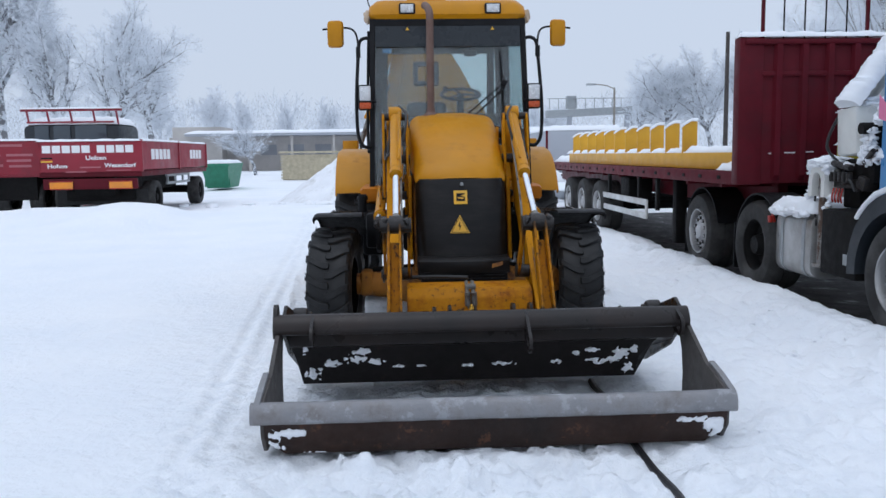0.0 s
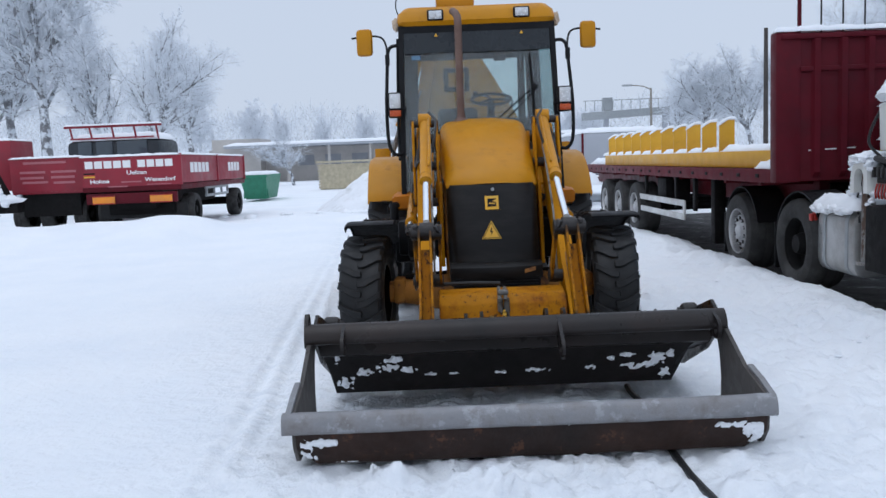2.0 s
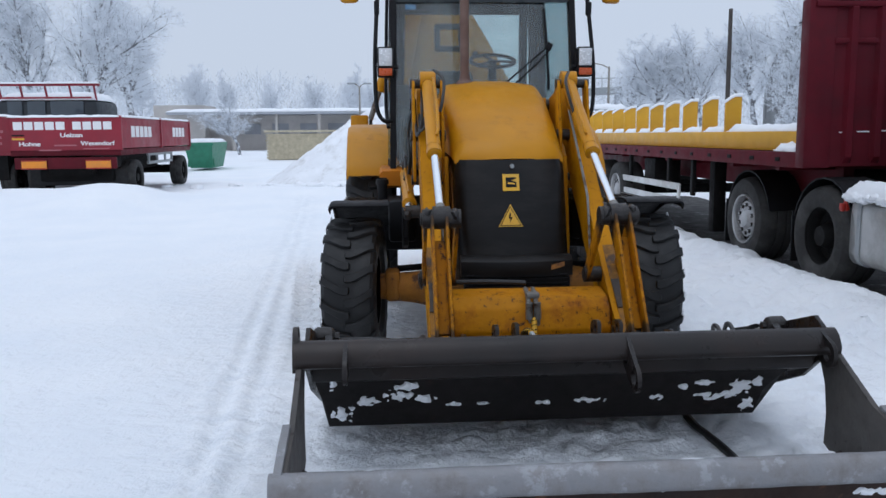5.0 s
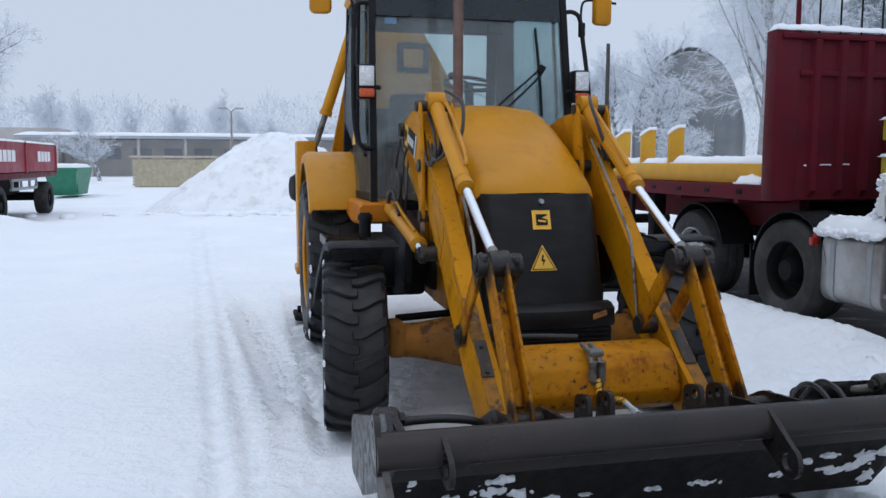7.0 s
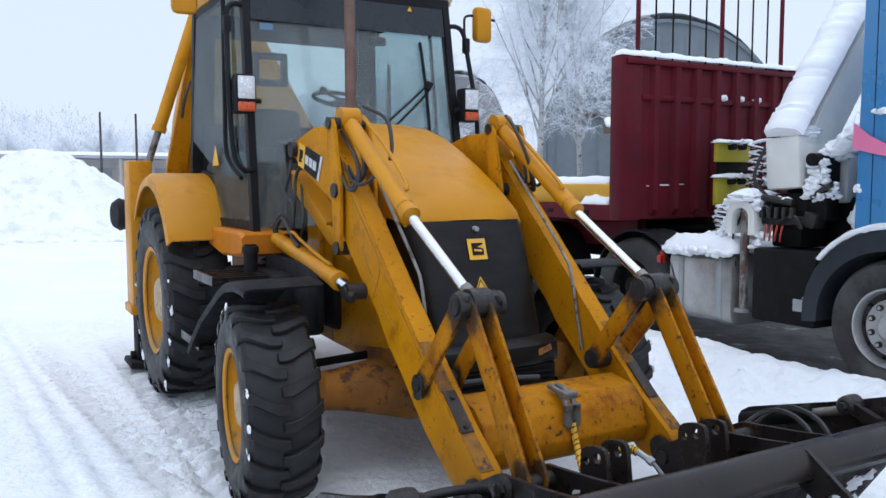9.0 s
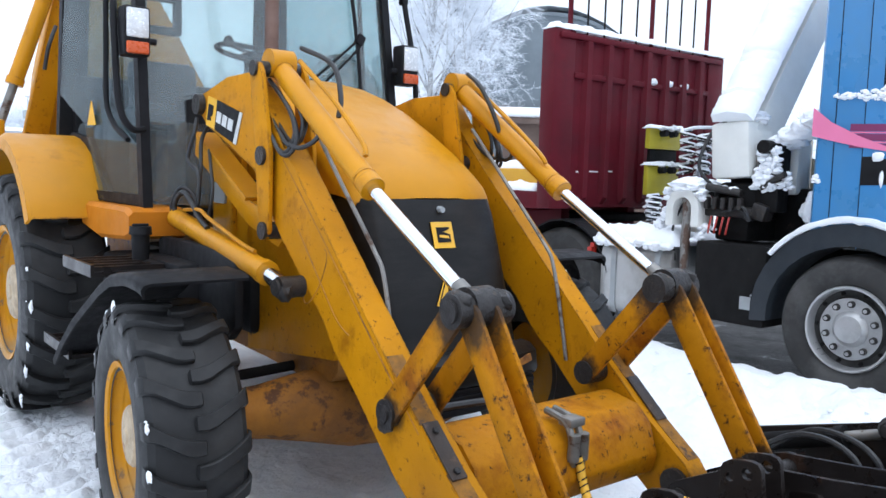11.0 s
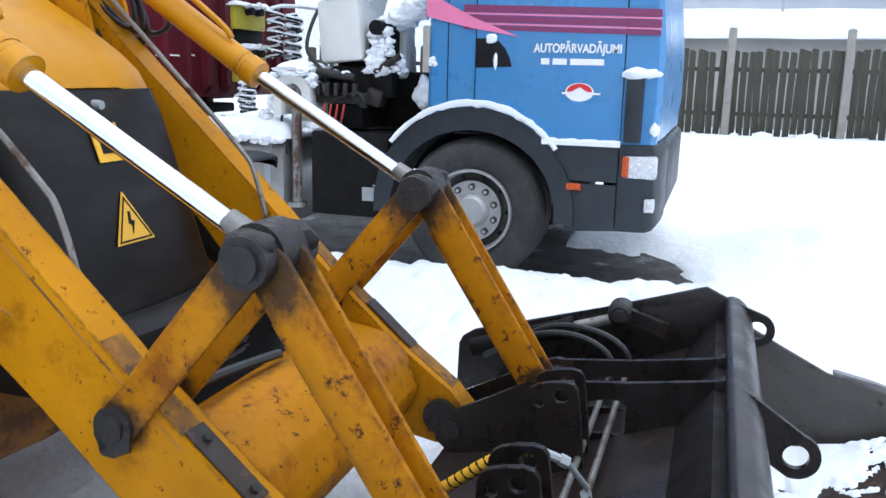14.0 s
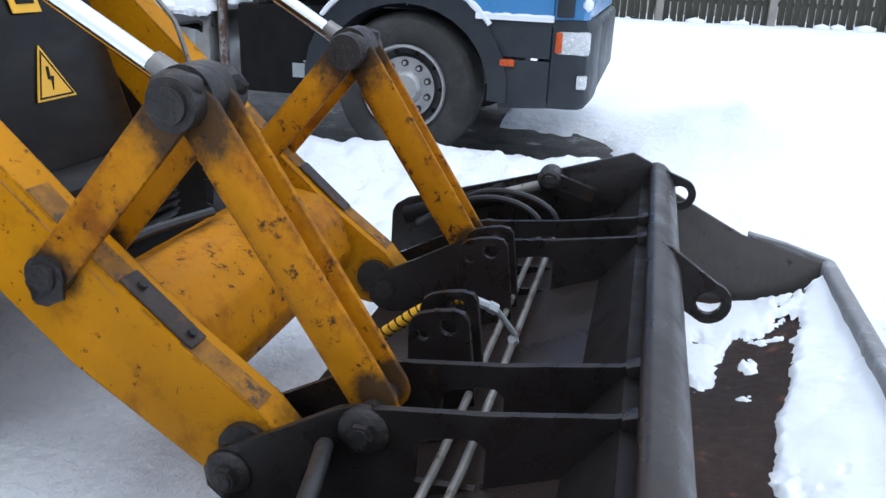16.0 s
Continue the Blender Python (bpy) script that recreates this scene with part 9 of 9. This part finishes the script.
    snow_cap(b, X0, X1 + 0.02, Y0 - 0.02, Y0 + 0.1, 1.91, 0.05, 0.05, 3.0)
    snow_cap(b, X1 - 0.1, X1 + 0.02, Y0 + 0.1, Y1, 1.91, 0.05, 0.06, 4.0)
    snow_cap(b, X0 + 0.1, X1 - 0.1, Y0 + 0.1, Y1, 1.5, 0.2, 0.2, 4.0)
    part("snow", b, SNOW, root, "snow along the boards", 70)


red_trailer()


def red_lorry():
    root = thing("dropside_lorry", (-11.2, 18, 0), "red dropside lorry beside the trailer, crane gear under snow", "truck")
    b = mesh()
    box(b, (-10.5, 15.9, 1.52), (1.9, 0.06, 0.86), bev=0.01)
    tb = part("tailboard", b, RED, root, "red tailboard with faded lettering")
    b = mesh()
    box(b, (-10.5, 19.0, 1.12), (1.9, 6.2, 0.16))
    box(b, (-11.9, 16.6, 1.8), (0.9, 1.2, 1.3), bev=0.02)
    part("body", b, RED, root, "red load bed")
    b = mesh()
    box(b, (-10.5, 18.5, 0.75), (1.5, 5.0, 0.6))
    part("chassis", b, CHASSIS, root)
    for z, x0, x1 in ((1.84, -11.1, -10.0), (1.6, -11.2, -10.55), (1.6, -10.4, -9.75), (1.46, -11.2, -10.6), (1.46, -10.4, -9.8), (1.34, -11.15, -10.5), (1.32, -10.35, -9.8)):
        b = mesh()
        box(b, ((x0 + x1) / 2, 15.865, z), (x1 - x0, 0.01, 0.06))
        part("number_bar", b, DULL_PINK, tb, "faded pale bar")
    for x in (-9.72, -10.6, -11.3):
        wh = road_wheel(root, (0, 0, 0), 0.45, 0.3, False)
        wh.matrix_basis = Matrix.Translation((x, 16.5, 0.46)) @ MIRROR
    b = mesh()
    strut(b, (-11.15, 15.2, 0.7), (-11.75, 15.2, 2.0), 0.2, 0.3)
    strut(b, (-11.6, 15.1, 0.5), (-11.9, 15.1, 1.6), 0.25, 0.3)
    box(b, (-11.3, 15.3, 0.75), (0.7, 0.4, 0.3), bev=0.05)
    part("crane", b, CHASSIS, root, "dark crane gear under snow")
    b = mesh()
    for k in range(9):
        u = k / 8
        lump(b, (-11.2 - 0.62 * u, 15.05, 0.85 + 1.15 * u), (0.13, 0.12, 0.1), k * 3.1, seg=2)
    lump(b, (-11.25, 15.2, 0.95), (0.4, 0.25, 0.12), 4, seg=2)
    snow_cap(b, -11.45, -9.55, 15.84, 15.96, 1.95, 0.05, 0.05, 1.0)
    snow_cap(b, -12.35, -11.45, 16.0, 17.2, 2.45, 0.06, 0.08, 1.0)
    part("snow", b, SNOW, root, "snow on the lorry and its crane", 70)


red_lorry()
van = thing("lorry_cab", (-10.6, 24, 0), "dark lorry cab with a red and white roof rack under snow", "truck")
b = mesh()
box(b, (-12.1, 25.5, 1.6), (3.4, 2.2, 2.2), bev=0.2)
part("cab_body", b, DKGREY, van, "dark cab body")
for x, w in ((-13.1, 0.5), (-12.4, 0.6), (-11.4, 1.1)):
    b = mesh()
    box(b, (x, 24.38, 2.42), (w, 0.05, 0.5), bev=0.03)
    part("window", b, WIN_DARK, van, "dark cab window")
b = mesh()
for x in (-13.6, -12.9, -12.1, -11.3, -10.5):
    cyl(b, (x, 24.6, 2.7), (x, 24.4, 3.2), 0.035, seg=6)
tube(b, [(-13.8, 24.4, 3.2), (-12, 24.4, 3.2), (-10.3, 24.4, 3.2)], 0.045, 6)
tube(b, [(-13.6, 24.4, 2.78), (-12, 24.4, 2.78), (-10.6, 24.4, 2.78)], 0.035, 6)
part("roof_rack", b, RED, van, "red tubular roof rack")
b = mesh()
snow_cap(b, -13.8, -10.3, 24.34, 24.46, 3.24, 0.06, 0.06, 2.0)
snow_cap(b, -13.6, -10.5, 24.5, 26.5, 2.7, 0.25, 0.15, 2.0)
part("snow", b, SNOW, van, "snow on the cab roof", 70)

# green skip
skip = thing("skip", (-9.3, 33, 0), "green steel waste skip with snow in it", "skip")
b = mesh()
rings = []
for z, w, d in ((0.1, 0.46, 1.2), (1.15, 0.6, 1.7), (1.2, 0.62, 1.72)):
    rings.append([(-8.7 - w, 33 - d, z), (-8.7 + w, 33 - d, z), (-8.7 + w, 33 + d, z), (-8.7 - w, 33 + d, z)])
shape_ring(b, rings)
for x in (-9.18, -8.22):
    box(b, (x, 31.9, 0.7), (0.08, 0.3, 1.1), Matrix.Rotation(0.1 if x < -8.7 else -0.1, 4, "Y"))
box(b, (-8.7, 31.3, 1.14), (1.3, 0.1, 0.12))
part("body", b, GREEN, skip)
b = mesh()
snow_cap(b, -9.28, -8.12, 31.35, 34.6, 1.18, 0.16, 0.15, 3.0)
part("snow", b, SNOW, skip, "snow filling the skip", 70)

# stacked timber
stack = thing("timber_stack", (-5.8, 46, 0), "stack of pale sawn boards", "timber")
for r in range(9):
    b = mesh()
    for k in range(4):
        box(b, (-5.6 + 0.06 * noise.noise((r, k, 0)), 46 + k * 0.4, 0.15 + r * 0.17), (4.6 + 0.2 * noise.noise((r * 2.1, k, 3)), 0.36, 0.11))
    part("board_layer", b, TIMBER, stack, "layer of pale boards")
b = mesh()
box(b, (-5.6, 46.6, 0.8), (4.4, 1.5, 1.55))
part("inner_board", b, TIMBER, stack, "boards inside the stack")
b = mesh()
box(b, (-5.6, 45.7, 1.72), (4.8, 0.08, 0.12))
part("top_rail", b, TIMBER, stack, "pale board laid on top")

# pale box lorry past the trailer
bx = thing("box_lorry", (5, 22, 0), "pale grey box lorry standing beyond the trailer", "truck")
b = mesh()
box(b, (5.3, 23, 1.5), (2.4, 6, 1.3), bev=0.03)
part("box_body", b, GREYWALL, bx)
b = mesh()
box(b, (4.08, 20.05, 1.5), (0.06, 0.1, 1.3))
box(b, (5.3, 20.0, 0.7), (2.3, 0.3, 0.2))
part("frame", b, WINE, bx)
b = mesh()
snow_cap(b, 3.6, 4.4, 18.6, 19.9, 0.6, 0.5, 0.2, 4.0)
snow_cap(b, 4.1, 6.5, 20, 26, 2.15, 0.15, 0.2, 4.0)
part("snow", b, SNOW, bx, "snow on the lorry", 70)
for y in (21, 24.5):
    road_wheel(bx, (4.12, y, 0.46), 0.45, 0.3, False)

# ---- poles and gantry ----
def lamp_post(x, y, h, turn, arms):
    root = thing("street_lamp", (x, y, 0), "grey street lamp on a tall pole", "street lamp", "yard lamps")
    b = mesh()
    cyl(b, (x, y, -0.1), (x, y, h), 0.09, 0.06, 10)
    for s in arms:
        tube(b, [(x, y, h - 0.1), (x + 0.5 * s, y, h + 0.12), (x + 1.2 * s, y, h + 0.2)], 0.035, 6)
    pole = part("pole", b, POST, root)
    b = mesh()
    for s in arms:
        box(b, (x + 1.45 * s, y, h + 0.2), (0.6, 0.2, 0.12), bev=0.03)
    parts_of("lamp_head", b, GALV, root, "grey lamp head")


lamp_post(12.7, 45, 5.4, 0, (-1,))
lamp_post(-2.6, 57, 5.0, 0, (-0.4, 0.4))
for x, y, h, nm in ((13.6, 29.7, 6.5, 0), (5.4, 58, 6.2, 0), (7.4, 56, 6.0, 0)):
    b = mesh()
    cyl(b, (x, y, -0.1), (x, y, h), 0.11 if x > 10 else 0.09, 0.08 if x > 10 else 0.07, 10)
    solid("utility_pole", b, POLE_WOOD, "plain dark wooden pole with frost on it", "pole", "poles in the yard")
gan = thing("gantry_crane", (20, 86, 0), "far grey gantry crane with railings", "gantry crane")
b = mesh()
box(b, (20.5, 86, 5.9), (9.5, 1.2, 0.8), Matrix.Rotation(-0.04, 4, "Y"))
part("bridge", b, GALV, gan, "grey bridge girder")
b = mesh()
for x in (18.0, 24.5):
    strut(b, (x, 86, 0), (x + 0.4, 86, 5.6), 0.5, 0.5)
parts_of("leg", b, GREYWALL, gan)
b = mesh()
for k in range(10):
    cyl(b, (16 + k, 85.4, 6.3), (16 + k, 85.4, 7.4), 0.05, seg=5)
box(b, (20.5, 85.4, 7.4), (9.5, 0.08, 0.08))
box(b, (18.5, 86, 7.0), (1.0, 1.0, 1.4))
part("railing", b, GALV, gan, "thin railing on the bridge")
